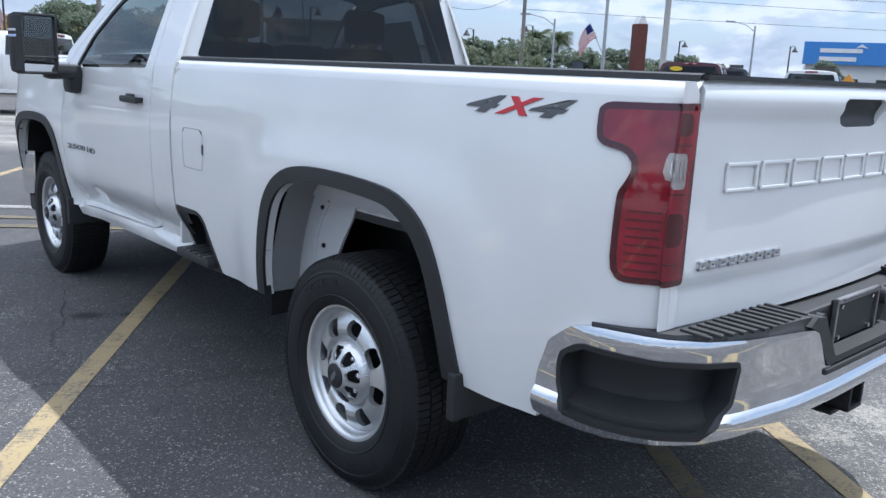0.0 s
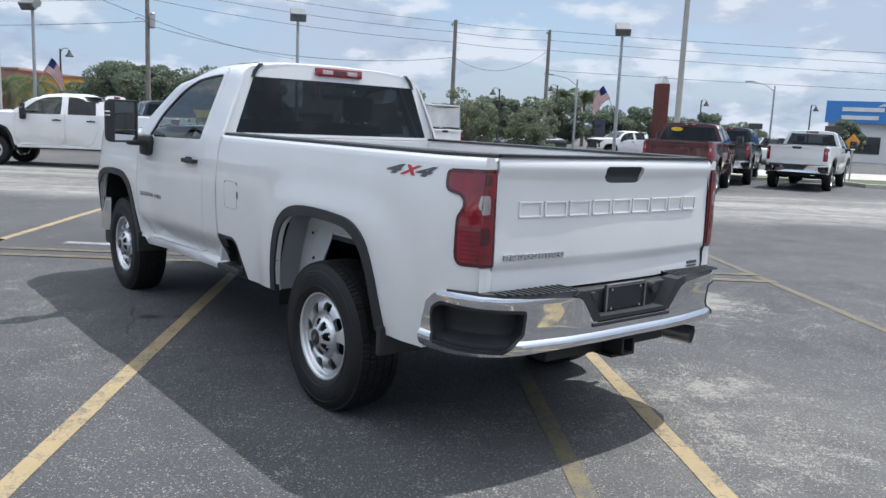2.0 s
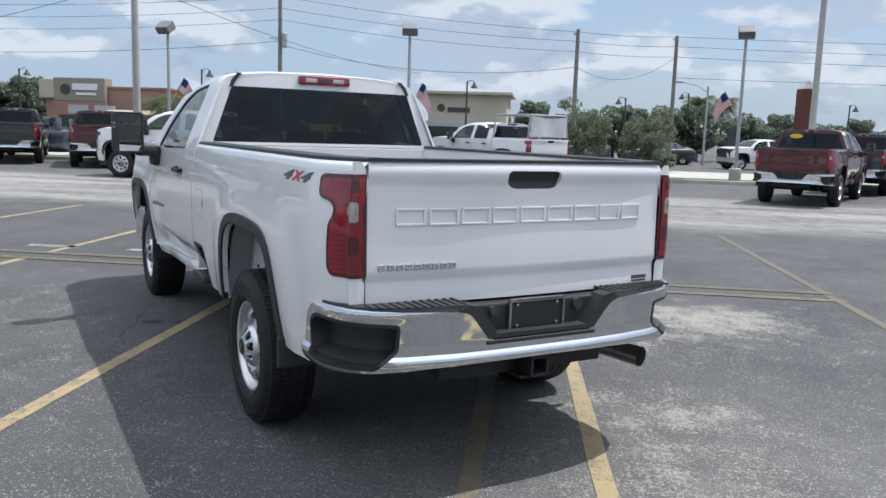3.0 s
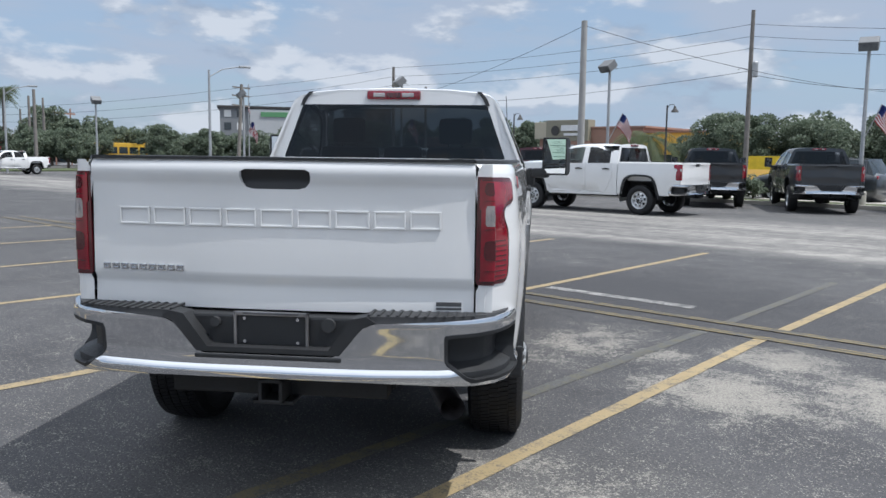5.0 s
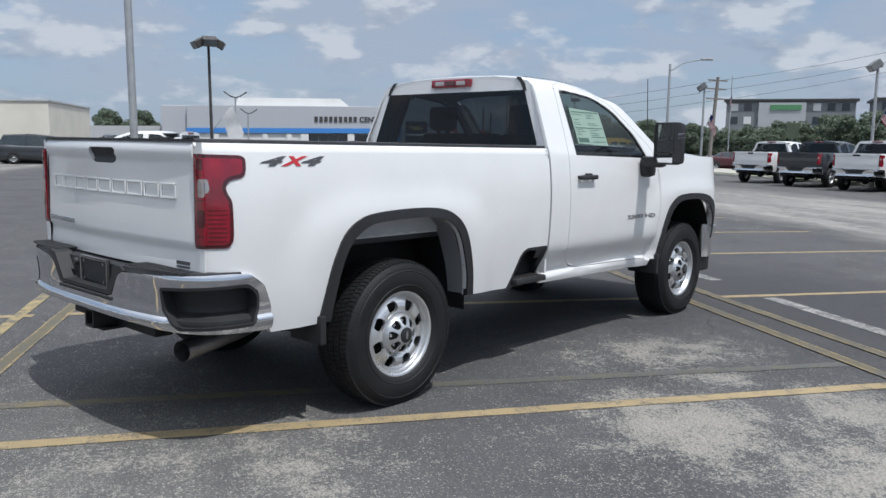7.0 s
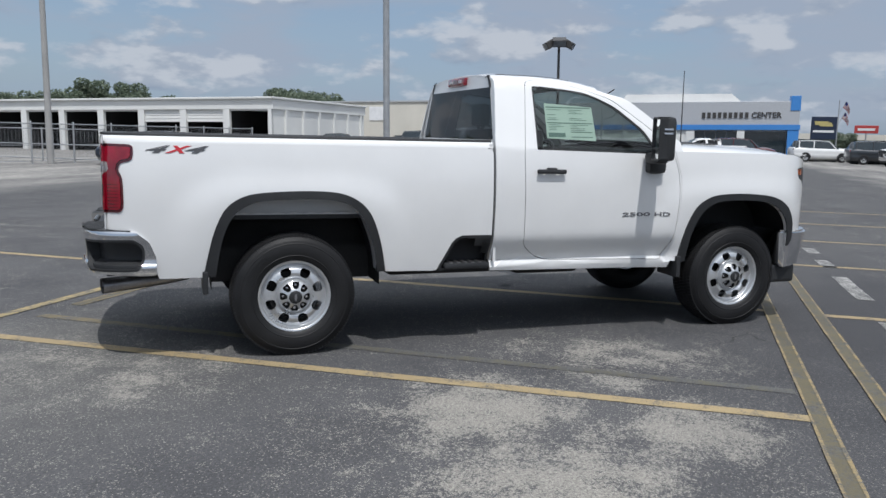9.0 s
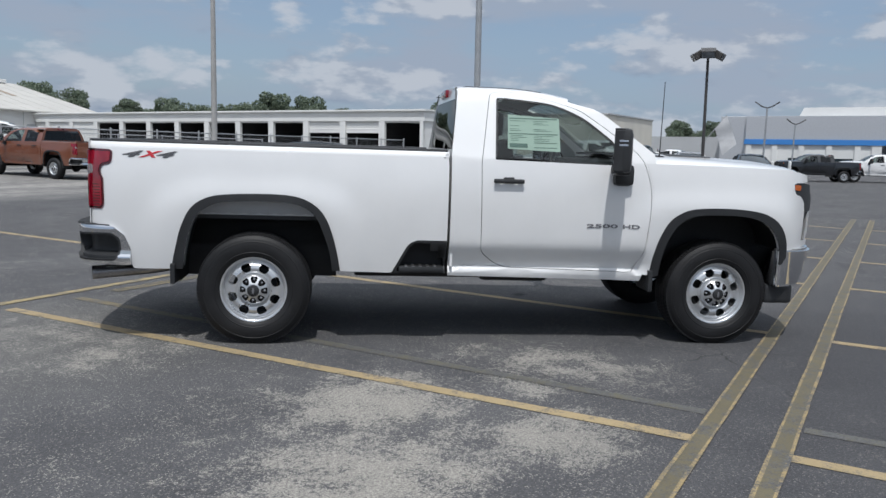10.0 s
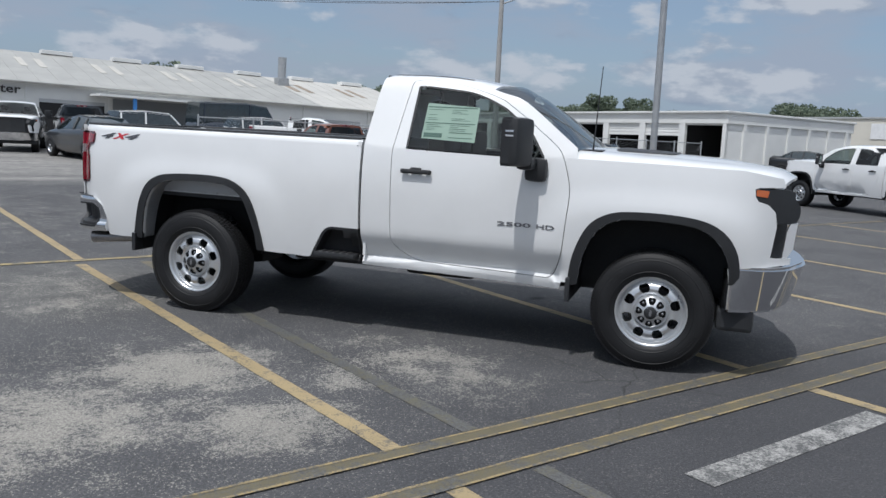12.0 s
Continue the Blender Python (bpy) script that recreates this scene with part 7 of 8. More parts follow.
for z in (0.15, 0.75, 1.4):
    part("fence_rail", tube([(0, 0, z), (0, -35.2, z)], 0.022, 6), M_GALV, fn)
mesh_ = bmesh.new()
for k in range(176):
    y = -k * 0.2
    add_box(mesh_, -0.003, 0.003, y - 0.2, y - 0.194, 0.15, 1.4)
part("fence_wire", mesh_, M_GALV, fn, "thin upright fence wires")["kind"] = "stuff"

# beige box building
bx_ = house("box_building", "plain beige flat-roofed commercial building", "building", -60.0, -13.5, LEAN)
part("wall", box(-14, 0, -24, 0, 0, 4.48, 0.03), M_WALLBEIGE, bx_)
part("roof_edge", box(-14.1, 0.1, -24.1, 0.1, 4.48, 4.60), M_WALLGREY, bx_)
part("notice", box(0.005, 0.05, -7.4, -5.8, 2.9, 4.1), M_CLOTH_WHITE, bx_, "white notice board")
part("window", box(0.0, 0.03, -1.6, 0.02, 0.9, 1.9), M_DARKGLASS, bx_)
part("window_grille", box(0.03, 0.06, -0.8, -0.76, 0.9, 1.9), M_WALLWHITE, bx_)

# car showroom
sh = house("showroom", "silver and blue car showroom with glass front", "building", -78.0, 16.2, LEAN)
sh.location.z = -0.42
part("main_block", box(-22, -0.5, -24.0, 0.0, 0, 5.9, 0.05), M_SILVERPANEL, sh)
part("parapet_panel", box(-0.5, 0.0, -21.5, 0.0, 3.65, 5.9, 0.03), M_SILVERPANEL, sh, "silver parapet panel")
part("blue_band", box(-0.45, 0.10, -21.6, 0.1, 3.15, 3.65, 0.02), M_BLUE, sh, "bright blue fascia band")
part("blue_tower", box(-1.4, 0.06, -0.85, 0.05, 5.0, 6.4, 0.03), M_BLUE, sh, "bright blue corner tower")
part("column", box(-0.4, 0.05, -1.0, 0.0, 0.0, 3.15), M_BLUE, sh, "blue corner column")
part("raised_roof", prism([(-16.9, 5.9), (-16.5, 6.75), (-6.2, 6.75), (-5.2, 5.9)], -9.0, -1.5, "x"), M_WALLWHITE, sh, "white raised roof")
for y0, y1 in ((-10.4, -9.6), (-5.6, -4.9)):
    part("column", box(-0.4, 0.04, y0, y1, 0.0, 3.15), M_WALLWHITE, sh)
for k in range(4):
    part("shop_window", box(-0.45, -0.40, -9.55 + k * 1.0, -8.6 + k * 1.0, 0.25, 3.05), M_DARKGLASS, sh)
part("shop_window", box(-0.45, -0.40, -4.9, -1.05, 0.25, 3.0), M_DARKGLASS, sh)
part("white_wall", box(-0.5, -0.1, -21.5, -10.4, 0.0, 3.15), M_WALLWHITE, sh, "white side wall")
for k in range(5):
    part("pilaster", box(-0.1, 0.04, -21.4 + k * 2.4, -20.9 + k * 2.4, 0.0, 3.15), M_WALLWHITE, sh)
for y0 in (-17.5, -13.5):
    part("bay_door", box(-0.1, 0.0, y0, y0 + 1.6, 0.0, 1.9), M_DARKGLASS, sh)
part("grey_wing", box(-20, -3.0, -40.0, -24.0, 0, 3.9), M_WALLGREY, sh, "lower grey wing")
part("wing_opening", box(-3.0, -2.9, -39.0, -26.0, 0.3, 2.2), M_DARKGLASS, sh, "dark opening")
# name on the parapet: bars for the maker, letters for the plain word
for k in range(9):
    part("name_bar", box(0.0, 0.08, -8.95 + k * 0.50, -8.95 + k * 0.50 + 0.32, 4.30, 4.85), M_DARKPOLE, sh, "dark raised sign bar")
bm = fitted(letters("CENTER", 0.6, 0.04, 0.0, 0.012), 2.75, 0.56)
for v in bm.verts:
    a, b, c = v.co
    v.co = (0.04 + c, -4.35 + a, 4.30 + b)
part("sign_word", bm, M_DARKPOLE, sh, "dark raised sign letters")
sg = thing("dealer_sign", "dark blue roadside sign panel on posts", "sign", pose(-95.5, 20.8, 0, 0, 0, -8))
part("sign_panel", box(-0.15, 0.15, -1.35, 1.35, 1.95, 4.55, 0.05), M_SIGNNAVY, sg, "dark blue panel")
part("sign_emblem", prism([(-0.9, 3.62), (-0.40, 3.62), (-0.35, 3.45), (0.95, 3.45), (0.8, 3.85), (0.40, 3.85), (0.35, 4.02), (-1.0, 4.02)], 0.15, 0.17, "x"), M_SIGNGOLD, sg, "plain gold shape")
part("sign_bar", box(0.15, 0.17, -1.1, 1.1, 2.75, 3.0), M_CLOTH_WHITE, sg, "pale bar")
for s in (1, -1):
    part("sign_post", box(-0.12, 0.12, s * 0.55 - 0.14, s * 0.55 + 0.14, 0, 1.95), M_DARKPOLE, sg)
for x, y, h in ((-77.4, 19.4, 5.6),):
    f = thing("flag_pole", "tall flag pole with two striped flags", "flag pole", pose(x, y, 0))
    part("shaft", tube([(0, 0, 0), (0, 0, h)], [0.06, 0.04], 8), M_GALV, f, "", True)
    hang_flag(f, 60, h - 1.1)
    hang_flag(f, 55, h - 2.1)

# workshop with a long pitched metal roof
wk = thing("workshop", "long white workshop with a grey pitched metal roof", "building", pose(0.0, -55.0, -0.12, 0, -0.92, 0))
RIDGE = 6.66
part("front_wall", box(-42.0, 34.0, -0.3, 0.0, 0, 3.75), M_WALLWHITE, wk)
part("end_wall", prism([(-26.0, 0), (0.0, 0), (0.0, 3.75), (-13.0, RIDGE - 0.12), (-26.0, 3.75)], -42.0, -41.7, "x"), M_WALLWHITE, wk)
part("back_wall", box(-42.0, 34.0, -26.0, -25.7, 0, 3.75), M_WALLWHITE, wk)
gable = [(0.5, 3.62), (0.5, 3.74), (-13.0, RIDGE), (-26.5, 3.74), (-26.5, 3.62), (-13.0, RIDGE - 0.12)]
part("roof", prism(gable, -30.0, 34.3, "x"), M_ROOFMETAL, wk, "grey ribbed metal roof")
part("roof", prism(gable, -42.6, -30.0, "x"), M_ROOFPALE, wk, "paler newer part of the metal roof")
slope = (RIDGE - 3.74) / 13.5
for k in range(54):
    x = -42.3 + k * 1.4
    part("roof_rib", prism([(0.48, 3.742), (0.48, 3.758), (-13.0, RIDGE + 0.016), (-13.0, RIDGE)], x, x + 0.04, "x"), M_ROOFPALE if x < -30 else M_ROOFMETAL, wk)
for k in range(12):
    x = -40.1 + 5.87 * k
    part("roof_vent", box(x - 1.25, x + 1.25, -13.5, -12.4, RIDGE - 0.05, RIDGE + 0.30, 0.03), M_WALLWHITE, wk, "white ridge vent")
    for o in (1.9, 3.3):
        streak = [(-5.8, 3.745 + 6.3 * slope + 0.006), (-5.8, 3.745 + 6.3 * slope + 0.03), (-9.6, 3.745 + 10.1 * slope + 0.03), (-9.6, 3.745 + 10.1 * slope + 0.006)]
        part("roof_light", prism(streak, x + o, x + o + 0.55, "x"), M_ROOFRUST if x + o < -30 else M_ROOFPATCH, wk, "weathered translucent roof panel")
part("flue", tube([(-30.3, -9.0, 5.4), (-30.3, -9.0, 8.42)], 0.40, 14), M_GALV, wk, "short steel flue", True)
part("flue_foot", box(-30.85, -29.75, -9.55, -8.45, 5.4, 6.45, 0.04), M_GALV, wk)
for x0, x1 in ((-4.6, 0.2), (-11.7, -7.2), (-24.6, -21.6), (-34.1, -29.7), (-37.5, -35.1), (4.5, 8.5)):
    # no bay behind: a flat sheet carries the shade as near-black colour
    part("bay_shade_panel", box(x0, x1, 0.004, 0.03, 0.2, 2.35), M_OPENSHADE, wk, "flat dark panel painted as an open bay's shade")
    part("bay_shutter", box(x0, x1, 0.03, 0.07, 2.35, 2.6), M_WALLGREY, wk)
for x in (-6.4, -12.0, -20.2, -28.4, -35.0, 2.0):
    part("wall_post", box(x - 0.12, x + 0.12, 0.0, 0.10, 0, 3.6), M_WALLWHITE, wk)
part("porch_roof", box(-19.9, -10.6, 0.0, 3.2, 3.05, 3.22, 0.02), M_WALLWHITE, wk, "flat porch roof")
# shade under the porch and in its doorway, painted as flat panels
part("porch_shade", box(-19.4, -12.3, 0.004, 0.05, 0.2, 3.0), M_WALLDIM, wk, "flat grey panel painted as the porch's shade")
part("porch_door", box(-15.4, -14.6, 0.05, 0.08, 0.2, 2.2), M_OPENSHADE, wk)
part("porch_post", box(-13.25, -13.0, 2.9, 3.1, 0, 3.05), M_BLUE, wk, "blue porch post")
bm = fitted(letters("Center", 0.6, 0.03, 0.0, 0.01), 3.1, 0.62)
for v in bm.verts:
    a, b, c = v.co
    v.co = (-2.9 - a, 0.05 + c, 2.85 + b)
part("sign_word", bm, M_DARKPOLE, wk, "dark wall lettering")

# cafe with a tall sign wall, and its ochre neighbour
cf = house("cafe_building", "terracotta stucco cafe with a tan sign wall", "building", -38.0, 59.0)
part("wall", box(0, 10.2, 0, 12, 0, 4.35, 0.04), M_TERRACOTTA, cf)
part("sign_wall", box(1.0, 5.3, -0.5, 0.6, 3.3, 5.1, 0.04), M_TAUPE, cf, "taupe sign wall")
part("porch_wall", box(0.9, 5.4, -0.46, 0.0, 0, 3.3), M_TERRACOTTA, cf)
part("side_tower", box(-0.3, 1.0, -0.4, 2.0, 3.5, 4.95, 0.04), M_TAN, cf, "cream corner block")
part("cornice", box(-0.1, 10.4, -0.1, 12.2, 4.35, 4.5), M_TERRACOTTA, cf)
ring_ = [(2.0 + 0.42 * math.cos(a), 4.2 + 0.42 * math.sin(a)) for a in (2 * math.pi * k / 20 for k in range(20))]
part("sign_emblem", prism(ring_, -0.56, -0.5, "y"), M_DARKPOLE, cf, "dark round emblem")
for x0, x1, z0, z1 in ((2.6, 4.7, 4.15, 4.65), (2.9, 4.6, 3.75, 3.95)):
    part("sign_bar", box(x0, x1, -0.58, -0.5, z0, z1, 0.03), M_CLOTH_WHITE, cf, "pale sign bar")
part("shop_window", box(1.4, 3.0, -0.52, -0.46, 0.6, 2.2), M_DARKGLASS, cf)
part("shop_window", box(3.4, 5.0, -0.52, -0.46, 0.6, 2.2), M_DARKGLASS, cf)
for x0 in (2.2, 4.4):
    part("wall_panel", box(x0, x0 + 1.7, -0.56, -0.46, 2.3, 3.0), M_WALLGREY, cf, "pale grey shutter panel")
part("awning", prism([(-0.5, 2.7), (-1.5, 2.4), (-1.5, 2.3), (-0.5, 2.5)], 5.6, 9.6, "x"), M_TAN, cf, "tan awning")
oc = house("ochre_building", "ochre stucco shop beside the cafe", "building", -27.8, 58.6)
part("wall", box(0, 7.0, 0, 10, 0, 3.9, 0.04), M_OCHRE, oc)
part("wing", box(0.6, 5.0, -0.6, 0.4, 0, 3.3, 0.04), M_OCHRE, oc)
part("shop_window", box(1.0, 4.0, -0.66, -0.6, 0.5, 2.2), M_DARKGLASS, oc)
part("cornice", box(-0.1, 7.1, -0.1, 10.1, 3.9, 4.05), M_TERRACOTTA, oc)
# coffee shop
cs = house("coffee_shop", "cream flat-roofed coffee shop with a dark lower front", "building", -7.3, 60.0)
part("upper_wall", box(0, 6.0, 0, 7, 2.6, 4.65, 0.04), M_TAN, cs, "cream upper wall")
part("cornice", box(-0.4, 6.4, -0.4, 7.4, 4.65, 4.85), M_TAN, cs)
part("lower_wall", box(-1.6, 6.6, -0.8, 7, 0, 2.6, 0.04), M_WALLGREY, cs, "dark lower front")
part("shop_window", box(-1.2, 2.4, -0.86, -0.8, 0.4, 2.2), M_DARKGLASS, cs)
part("shop_window", box(3.0, 6.2, -0.86, -0.8, 0.4, 2.2), M_DARKGLASS, cs)
part("sign_emblem", prism([(1.0 + 0.3 * math.cos(a), 3.6 + 0.3 * math.sin(a)) for a in (2 * math.pi * k / 16 for k in range(16))], -0.05, 0.0, "y"), M_DARKPOLE, cs, "dark round emblem")
part("sign_bar", box(1.5, 3.2, -0.05, 0.0, 3.3, 3.65), M_DARKPOLE, cs, "dark sign bar")
# blue-fronted clinic
cl = thing("clinic_building", "white building with a broad blue sign front", "building", pose(37.9, 68.9, -0.15, 0, 0, -28))
part("sign_front", box(0, 26, -0.3, 0.3, 3.55, 5.45, 0.03), M_BLUE, cl, "blue sign front")
part("wall", box(0.3, 26, 0.3, 12, 0, 3.6), M_WALLWHITE, cl)
for x0, x1, z0, z1 in ((1.3, 4.6, 4.55, 4.9), (1.3, 4.2, 3.85, 4.2)):
    part("sign_bar", box(x0, x1, -0.36, -0.3, z0, z1), M_CLOTH_WHITE, cl, "pale sign bar")
part("sign_emblem", prism([(4.0, 4.95), (4.5, 5.3), (5.0, 4.95), (4.5, 5.05)], -0.36, -0.3, "y"), M_CLOTH_WHITE, cl, "pale emblem shape")
for k in range(6):
    part("window", box(2 + 4 * k, 4.6 + 4 * k, 0.26, 0.3, 0.9, 2.4), M_DARKGLASS, cl)
# brick sign tower
bt = thing("brick_tower", "slim red brick sign tower with a pale cap", "sign tower", pose(20.8, 62.2, 0, 0, 0, 10) @ Matrix.Diagonal((1.42, 1.42, 1.31, 1)))
part("brick_shaft", box(-0.28, 0.28, -0.36, 0.36, 0, 4.3, 0.01), M_BRICKRED, bt)
for k in range(26):
    part("brick_course", box(-0.288, 0.288, -0.368, 0.368, 0.05 + 0.162 * k, 0.192 + 0.162 * k, 0.006), M_BRICKRED, bt)
part("cap", prism([(-0.26, 4.3), (0.26, 4.3), (0.08, 4.75), (-0.08, 4.75)], -0.3, 0.3, "y"), M_WALLWHITE, bt, "pale tapered cap")
# apartment blocks beyond the wood
ap = thing("apartment_building", "pale grey four-storey apartment block behind the trees", "building", pose(-158.0, 117.0, 0, 0, 0, 56) @ Matrix.Diagonal((1, 1, 0.83, 1)))
part("wall", box(-13, 14, 0, 14, 0, 15.6), M_WALLDIM, ap)
part("wall_bay", box(-6, 4, -0.5, 0, 0, 15.3), M_WALLGREY, ap, "paler projecting bay")
part("sign_plate", box(-3.5, 3.0, -0.7, -0.5, 13.2, 14.6), M_SIGNGREEN, ap, "green sign plate")
part("roof", box(-13.6, 14.6, -0.6, 14.6, 15.6, 16.2), M_DARKPOLE, ap, "dark flat roof")
for k in range(9):
    for j in range(4):
        part("window", box(-12 + 2.9 * k, -10.4 + 2.9 * k, -0.08, 0.0, 2.2 + 3.6 * j, 4.2 + 3.6 * j), M_DARKGLASS if (k + j) % 3 else M_WALLWHITE, ap)
ap2 = thing("apartment_building", "pale grey apartment block behind the trees", "building", pose(-143.0, 133.0, 0, 0, 0, 56) @ Matrix.Diagonal((1, 1, 0.83, 1)))
part("wall", box(-4, 6, 0, 14, 0, 15.6), M_WALLDIM, ap2)
part("roof", box(-4.6, 6.6, -0.6, 14.6, 15.6, 16.2), M_DARKPOLE, ap2, "dark flat roof")
for j in range(4):
    for k in range(3):
        part("window", box(-3 + 2.9 * k, -1.4 + 2.9 * k, -0.08, 0.0, 2.2 + 3.6 * j, 4.2 + 3.6 * j), M_DARKGLASS, ap2)
low = house("low_building", "low terracotta building among trees", "building", -62.0, 66.0)
part("wall", box(0, 8, 0, 8, 0, 3.6), M_TERRACOTTA, low)
part("roof", prism([(-0.3, 3.6), (8.3, 3.6), (8.0, 4.0), (0.0, 4.0)], -0.3, 8.3, "y"), M_TERRACOTTA, low)
# street signs
for x, y, z, mat, nm, lab, turn, w, h in ((18.4, 29.8, 1.65, M_SIGNORANGE, "warning_sign", "orange diamond warning sign on a post", -70, 0.5, 0.5), (19.7, 33.7, 2.2, M_DARKPOLE, "direction_sign", "black and white direction sign on a post", -25, 0.75, 0.28), (24.8, 53.4, 2.5, M_DARKPOLE, "direction_sign", "small dark direction sign on a post", -25, 0.9, 0.4), (14.5, 56.0, 1.8, M_BLUECAR, "street_sign", "green street sign on a post", 0, 0.8, 1.4), (-52.0, 44.0, 3.2, M_LEAF, "street_sign", "green street sign on a post", 40, 1.0, 1.2), (-7.7, 33.6, 1.5, M_SIGNYELLOW, "banner_sign", "yellow banner sign on posts", 10, 2.6, 0.55)):
    s_ = thing(nm, lab, "sign", pose(x, y, 0, 0, 0, turn))
    part("sign_post", tube([(0, 0.05, 0), (0, 0.05, z)], 0.035, 8), M_GALV, s_)
    if nm == "warning_sign":
        part("sign_plate", prism([(0, z - w * 0.7), (w * 0.7, z), (0, z + w * 0.7), (-w * 0.7, z)], -0.01, 0.01, "y"), mat, s_)
    else:
        part("sign_plate", box(-w / 2, w / 2, -0.015, 0.015, z - h / 2, z + h / 2, 0.005), mat, s_)

# shops, signs and a bus far along the street
for x, y, z, w, h, mat, lab in ((-102.2, 26.5, 3.3, 2.6, 0.95, M_SIGNRED, "red shop sign on a post"), (-91.5, 28.0, 2.9, 1.6, 1.25, M_SIGNRED, "red and white shop sign on a post"), (-104.0, 30.5, 2.6, 1.8, 1.0, M_CLOTH_WHITE, "white shop sign on a post"), (-98.0, 33.0, 2.4, 1.6, 0.9, M_SIGNNAVY, "dark shop sign on a post")):
    s_ = thing("shop_sign", lab, "sign", pose(x, y, 0, 0, 0, -12), "far street signs")
    part("sign_post", tube([(0, 0, 0), (0, 0, z - h / 2)], 0.09, 8), M_GALV, s_)
    part("sign_plate", box(-0.1, 0.1, -w / 2, w / 2, z - h / 2, z + h / 2, 0.04), mat, s_)
    part("sign_bar", box(0.1, 0.13, -w * 0.36, w * 0.36, z - h * 0.16, z + h * 0.14), M_CLOTH_WHITE if mat is not M_CLOTH_WHITE else M_SIGNRED, s_, "plain lettering bar")
lt = thing("sign_frame", "tall rusty open sign frame on posts", "sign", pose(-106.9, 44.7, 0, 0, 0, 20))
for y in (-2.6, 0.0, 2.6):
    part("post", tube([(0, y, 0), (0, y, 7.6)], 0.10, 8), M_TERRACOTTA, lt)
for z in (5.2, 6.0, 6.8):
    part("crossbar", box(-0.06, 0.06, -3.4, 3.4, z, z + 0.22), M_TERRACOTTA, lt)
sp = house("far_shop", "low shop with a dark red fascia along the street", "building", -116.0, 36.0)
part("wall", box(0, 6.0, 0, 13.0, 0, 2.6), M_WALLGREY, sp)
part("fascia", box(-0.2, 6.3, -0.2, 13.2, 2.2, 3.1), M_FLAGRED, sp, "dark red fascia")
part("shop_window", box(6.0, 6.05, 0.8, 12.0, 0.5, 2.0), M_DARKGLASS, sp)
sp2 = house("far_shop", "long low pale shop along the street", "building", -124.0, 20.0)
part("wall", box(0, 6.0, 0, 13.0, 0, 3.0), M_WALLBEIGE, sp2)
part("shop_window", box(6.0, 6.05, 0.8, 12.0, 0.5, 2.2), M_DARKGLASS, sp2)
bs = thing("bus", "yellow school bus parked along the street", "bus", pose(-81.5, 41.0, 0, 0, 0, 72))
part("body", box(-4.5, 3.6, -1.15, 1.15, 0.55, 2.75, 0.12), M_BUS, bs, "", True)
part("bonnet", box(3.5, 4.8, -0.95, 0.95, 0.55, 1.6, 0.12), M_BUS, bs, "", True)
for s in (1, -1):
    for k in range(7):
        part("window", box(-4.1 + 1.05 * k, -3.25 + 1.05 * k, *sorted((s * 1.14, s * 1.16)), 1.6, 2.3), M_DARKGLASS, bs)
    for wx in (-2.9, 3.7):
        part("wheel", tube([(wx, s * 0.85, 0.45), (wx, s * 1.12, 0.45)], 0.45, 20), M_RUBBER, bs, "black tyre", True)

# ---------- trees ----------


def tree_parts(seed, h, spread, trunk_h, leaf, n, leafmat, limbs=7):
    """Trunk with limbs, and a crown of small leaf sprays gathered in uneven clumps."""
    rnd = random.Random(seed)
    wood = bmesh.new()
    add_tube(wood, [(0, 0, 0), (0.03 * h * rnd.uniform(-1, 1), 0.03 * h * rnd.uniform(-1, 1), trunk_h), (0.05 * h * rnd.uniform(-1, 1), 0.05 * h * rnd.uniform(-1, 1), h * 0.7)], [0.035 * h, 0.026 * h, 0.01 * h], 9)
    clumps = []
    mid, tall = (h + trunk_h * 0.55) / 2, (h - trunk_h * 0.55) / 2
    for k in range(limbs * 5):
        while True:
            q = Vector((rnd.uniform(-1, 1), rnd.uniform(-1, 1), rnd.uniform(-1, 1)))
            if 0.15 < q.length < 1.0:
                break
        r = spread * rnd.uniform(0.15, 0.31)
        tip = Vector((q.x * (spread - r), q.y * (spread - r), mid + q.z * (tall - r * 0.6)))
        clumps.append((tip, r))
        if k < limbs:
            root = Vector((0, 0, trunk_h * rnd.uniform(0.7, 1.2)))
            add_tube(wood, [root, root.lerp(tip, 0.5) + Vector((0, 0, 0.04 * h)), tip], [0.014 * h, 0.009 * h, 0.003 * h], 6)
    verts, faces = [], []
    for _ in range(n):
        c, r = rnd.choice(clumps)
        d = Vector((rnd.gauss(0, 1), rnd.gauss(0, 1), rnd.gauss(0, 1))).normalized() * r * rnd.uniform(0.45, 1.0) ** 0.6
        p = c + Vector((d.x, d.y, d.z * 0.72))
        u = Vector((rnd.gauss(0, 1), rnd.gauss(0, 1), rnd.gauss(0, 0.7))).normalized()
        w = u.cross(Vector((rnd.gauss(0, 1), rnd.gauss(0, 1), rnd.gauss(0, 1)))).normalized()
        s = leaf * rnd.uniform(0.6, 1.4)
        i = len(verts)
        verts += [p - u * s, p + w * s * 0.5, p + u * s, p - w * s * 0.45]
        faces.append((i, i + 1, i + 2, i + 3))
    me = bpy.data.meshes.new("crown")
    me.from_pydata([tuple(v) for v in verts], [], faces)
    me.materials.append(leafmat)
    return wood, me


def plant_tree(kind, x, y, size=1.0, turn=0.0, group="", label=""):
    wood_me, crown_me, lab = TREES[kind]
    t = thing("tree", label or lab, "tree", pose(x, y, 0, 0, 0, turn) @ Matrix.Diagonal((size, size, size, 1)), group)
    a = new("trunk", wood_me)
    a.parent = t
    b = new("crown", crown_me)
    b.parent = t
    return t


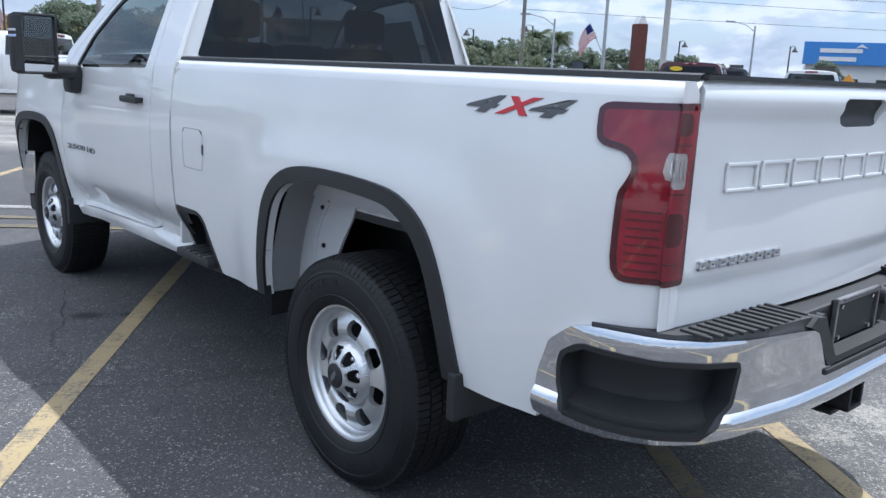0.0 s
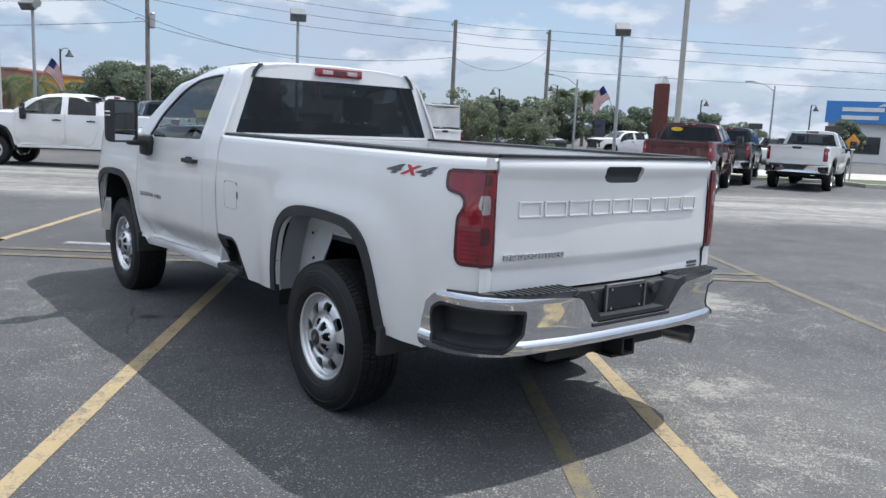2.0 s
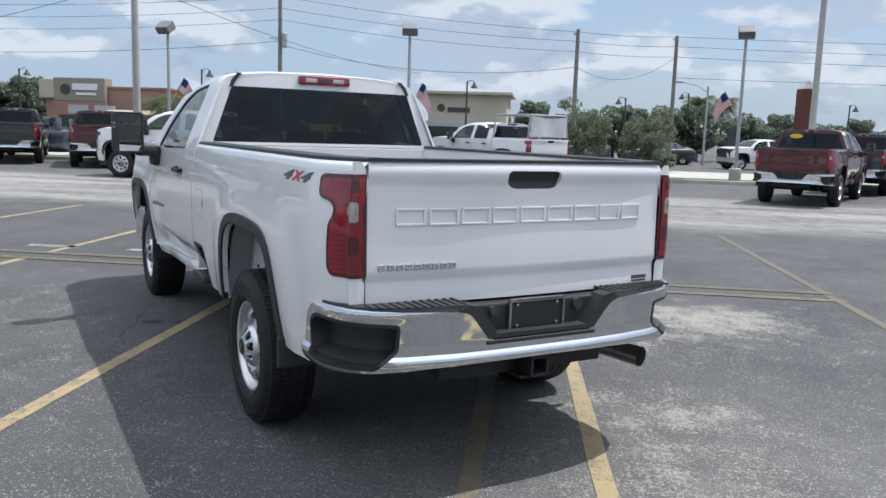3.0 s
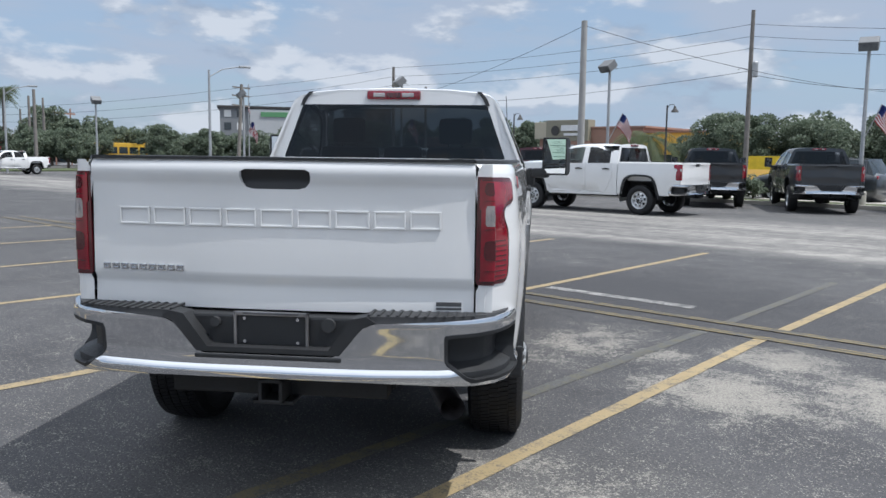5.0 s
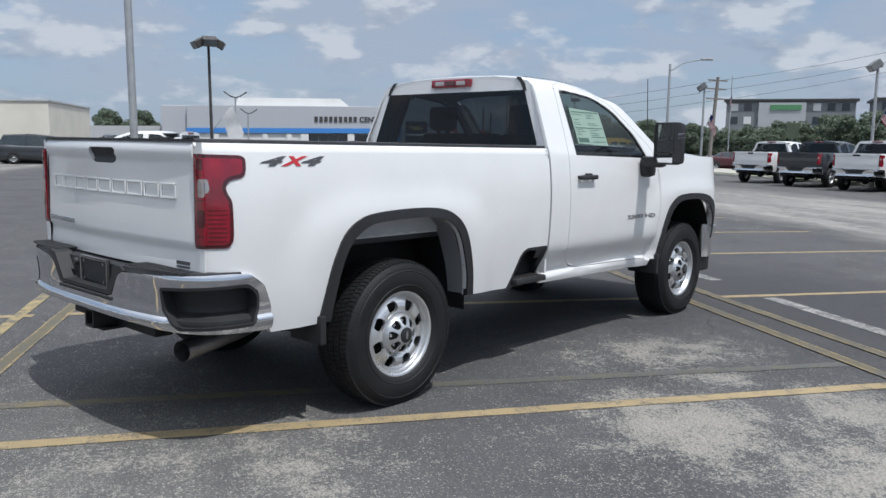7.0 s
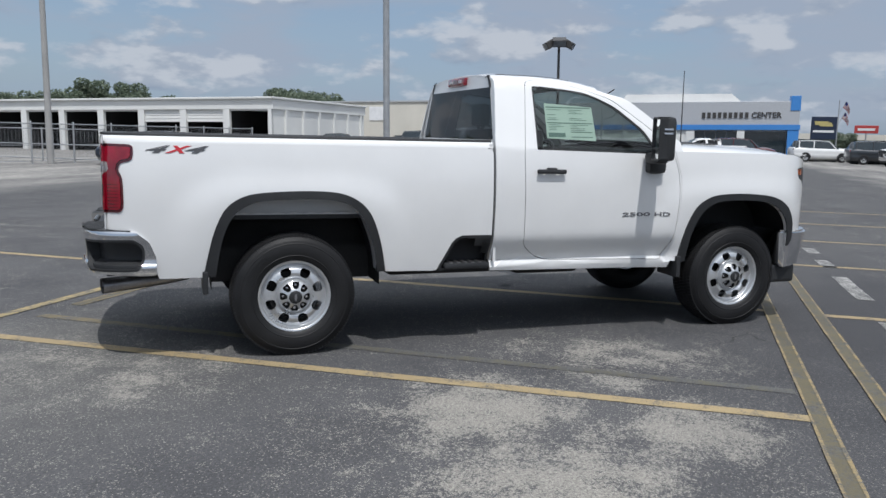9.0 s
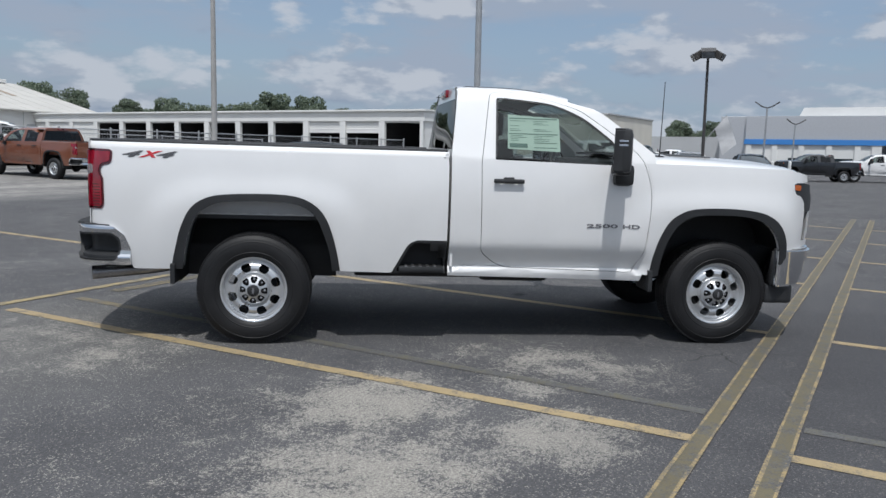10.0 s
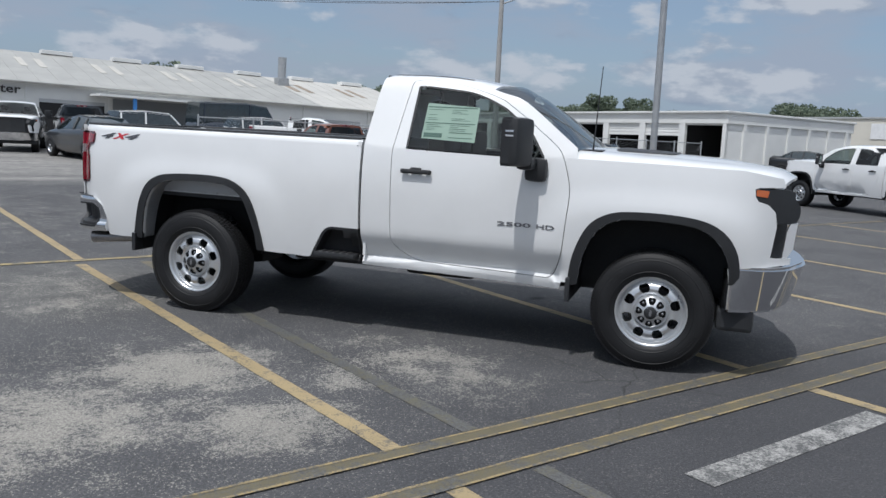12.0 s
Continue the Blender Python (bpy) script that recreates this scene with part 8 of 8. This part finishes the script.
M_LEAF_PALE = leaves("young_tree_leaves", (0.09, 0.115, 0.07), (0.20, 0.225, 0.14))
TREES = {}
for kind, args, lab in (("oak", (11, 6.4, 4.6, 1.5, 0.12, 26000, M_LEAF), "broad dark green oak tree by the street"), ("wood", (12, 6.5, 3.6, 1.2, 0.17, 11000, M_LEAF), "dark green tree in the wood beyond the street"),
                        ("wood_b", (17, 6.0, 4.2, 1.0, 0.17, 11000, M_LEAF), "dark green spreading tree beyond the street"), ("young", (14, 3.2, 1.45, 0.9, 0.055, 5600, M_LEAF_PALE), "young green street tree in the verge"), ("bush", (15, 1.2, 0.9, 0.2, 0.06, 2200, M_LEAF), "low green shrub in the verge")):
    wd, me = tree_parts(*args)
    tm = bpy.data.meshes.new("trunk")
    wd.to_mesh(tm)
    wd.free()
    tm.materials.append(M_BARK)
    TREES[kind] = (tm, me, lab)


def palm(x, y, h, crown, n=26, drop=0.7, seed=3):
    rnd = random.Random(seed)
    t = thing("palm_tree", "slim palm tree with a ragged green crown", "palm tree", pose(x, y, 0), "palm trees")
    part("trunk", tube([(0, 0, 0), (0.05, 0, h * 0.5), (0, 0.05, h)], [0.19, 0.15, 0.13], 10), M_BARK, t, "", True)
    bm = bmesh.new()
    for k in range(n):
        a, up = rnd.uniform(0, 6.28), rnd.uniform(-0.5, 0.9)
        pts = []
        for i in range(7):
            q = i / 6
            r = crown * q
            pts.append(Vector((r * math.cos(a), r * math.sin(a), h + up * crown * q - drop * crown * q * q)))
        side = Vector((-math.sin(a), math.cos(a), 0))
        for i in range(6):
            for s in (1, -1):
                for j in range(3):
                    b0 = pts[i].lerp(pts[i + 1], j / 3)
                    b1 = pts[i].lerp(pts[i + 1], j / 3 + 0.16)
                    l = crown * 0.30 * math.sin(math.pi * (0.12 + 0.8 * (i + j / 3) / 6))
                    tip = b0 + side * s * l + Vector((0, 0, -l * 0.5)) + (pts[i + 1] - pts[i]) * 0.8
                    bm.faces.new([bm.verts.new(b0), bm.verts.new(b1), bm.verts.new(tip)])
    part("crown", bm, M_LEAF_PALM, t)


plant_tree("oak", -17.2, 52.5, 0.80, 20)
plant_tree("oak", -12.6, 53.5, 0.70, 130)
plant_tree("oak", -20.6, 54.0, 0.58, 250)
for x, y, s, k in ((2.9, 30.5, 1.0, 40), (5.6, 30.3, 0.92, 200)):
    plant_tree("young", x, y, s, k, "young verge trees")
for x, y, s in ((0.5, 32.2, 0.8), (3.4, 37.0, 0.9), (7.0, 36.6, 1.0), (-8.0, 31.5, 0.9), (-11.0, 33.0, 1.1), (-28.0, 31.0, 1.2), (-22.0, 31.6, 1.0)):
    plant_tree("bush", x, y, s, x * 40, "verge shrubs")
rnd = random.Random(5)
WOODS = [(-13.5, 56.0, 0.85), (-9.6, 57.0, 0.75), (-3.0, 64.0, 0.6), (1.0, 60.0, 0.66), (4.0, 56.0, 0.6), (6.5, 57.0, 0.62), (9.5, 60.0, 0.72), (13.0, 61.0, 0.68), (17.0, 64.0, 0.66), (20.5, 66.0, 0.62), (24.0, 68.0, 0.6), (28.0, 70.0, 0.6), (32.0, 72.0, 0.55), (35.0, 60.0, 0.55), (-56.0, -43.2, 0.74), (-65.6, -29.5, 0.84), (-68.0, -30.6, 0.80)]
SKYLINE = [(127, 3.0), (134, 3.3), (138, 3.2), (141, 3.0), (143, 2.7), (146, 1.9), (150, 1.9), (153, 2.3), (160, 2.2)]
for k in range(24):   # the wood to the north-west
    az = 126 + k * 1.45
    r = 92 + rnd.uniform(-6, 8)
    WOODS.append((4 + r * math.cos(radians(az)), 1 + r * math.sin(radians(az)), (1.5 + r * math.tan(radians(table(SKYLINE, az)))) / 6.9 * rnd.uniform(0.90, 1.08)))
for az, el in ((149, 1.7), (151.5, 1.9), (154, 1.6), (157, 2.9), (159, 3.1), (161, 2.2), (164, 1.2), (168, 1.0), (172, 0.9)):
    a = radians(az)
    WOODS.append((5 + 112 * math.cos(a), 1 + 112 * math.sin(a), (1.5 + 112 * math.tan(radians(el))) / 6.4))
SHED_LINE = ((-122.6, 3.1, 3), (-129.4, 2.05, 7), (-137.9, 2.6, 5), (-150.8, 2.8, 4), (-167.0, 1.9, 3))
for az, el, n_ in SHED_LINE:   # groups of trees that show over the sheds
    for k in range(n_):
        a, r = radians(az - 1.15 * k), 112 + rnd.uniform(-5, 5)
        up = el + (0.35 * math.sin(2.1 * k + az) if k not in (0, n_ - 1) else -0.05)
        WOODS.append((6.0 + r * math.cos(a), 7.5 + r * math.sin(a), (1.6 + r * math.tan(radians(up))) / 6.0))
WOODS.append((3.8 + 96 * math.cos(radians(-106.5)), 10.1 + 96 * math.sin(radians(-106.5)), 1.33))
for n_, (x, y, s) in enumerate(WOODS):
    plant_tree("wood" if n_ % 2 else "wood_b", x, y, s, rnd.uniform(0, 360), "trees beyond the street")
palm(16.6, 80.7, 5.3, 1.75, 90, 0.55, 3)
palm(19.6, 84.6, 5.5, 1.65, 90, 0.55, 4)
palm(-100.0, 36.0, 8.9, 1.9, 70, 0.55, 6)
palm(-27.0, 56.0, 3.2, 2.0, 26, 0.9, 8)
palm(-22.4, 50.0, 3.2, 2.2, 26, 0.9, 9)
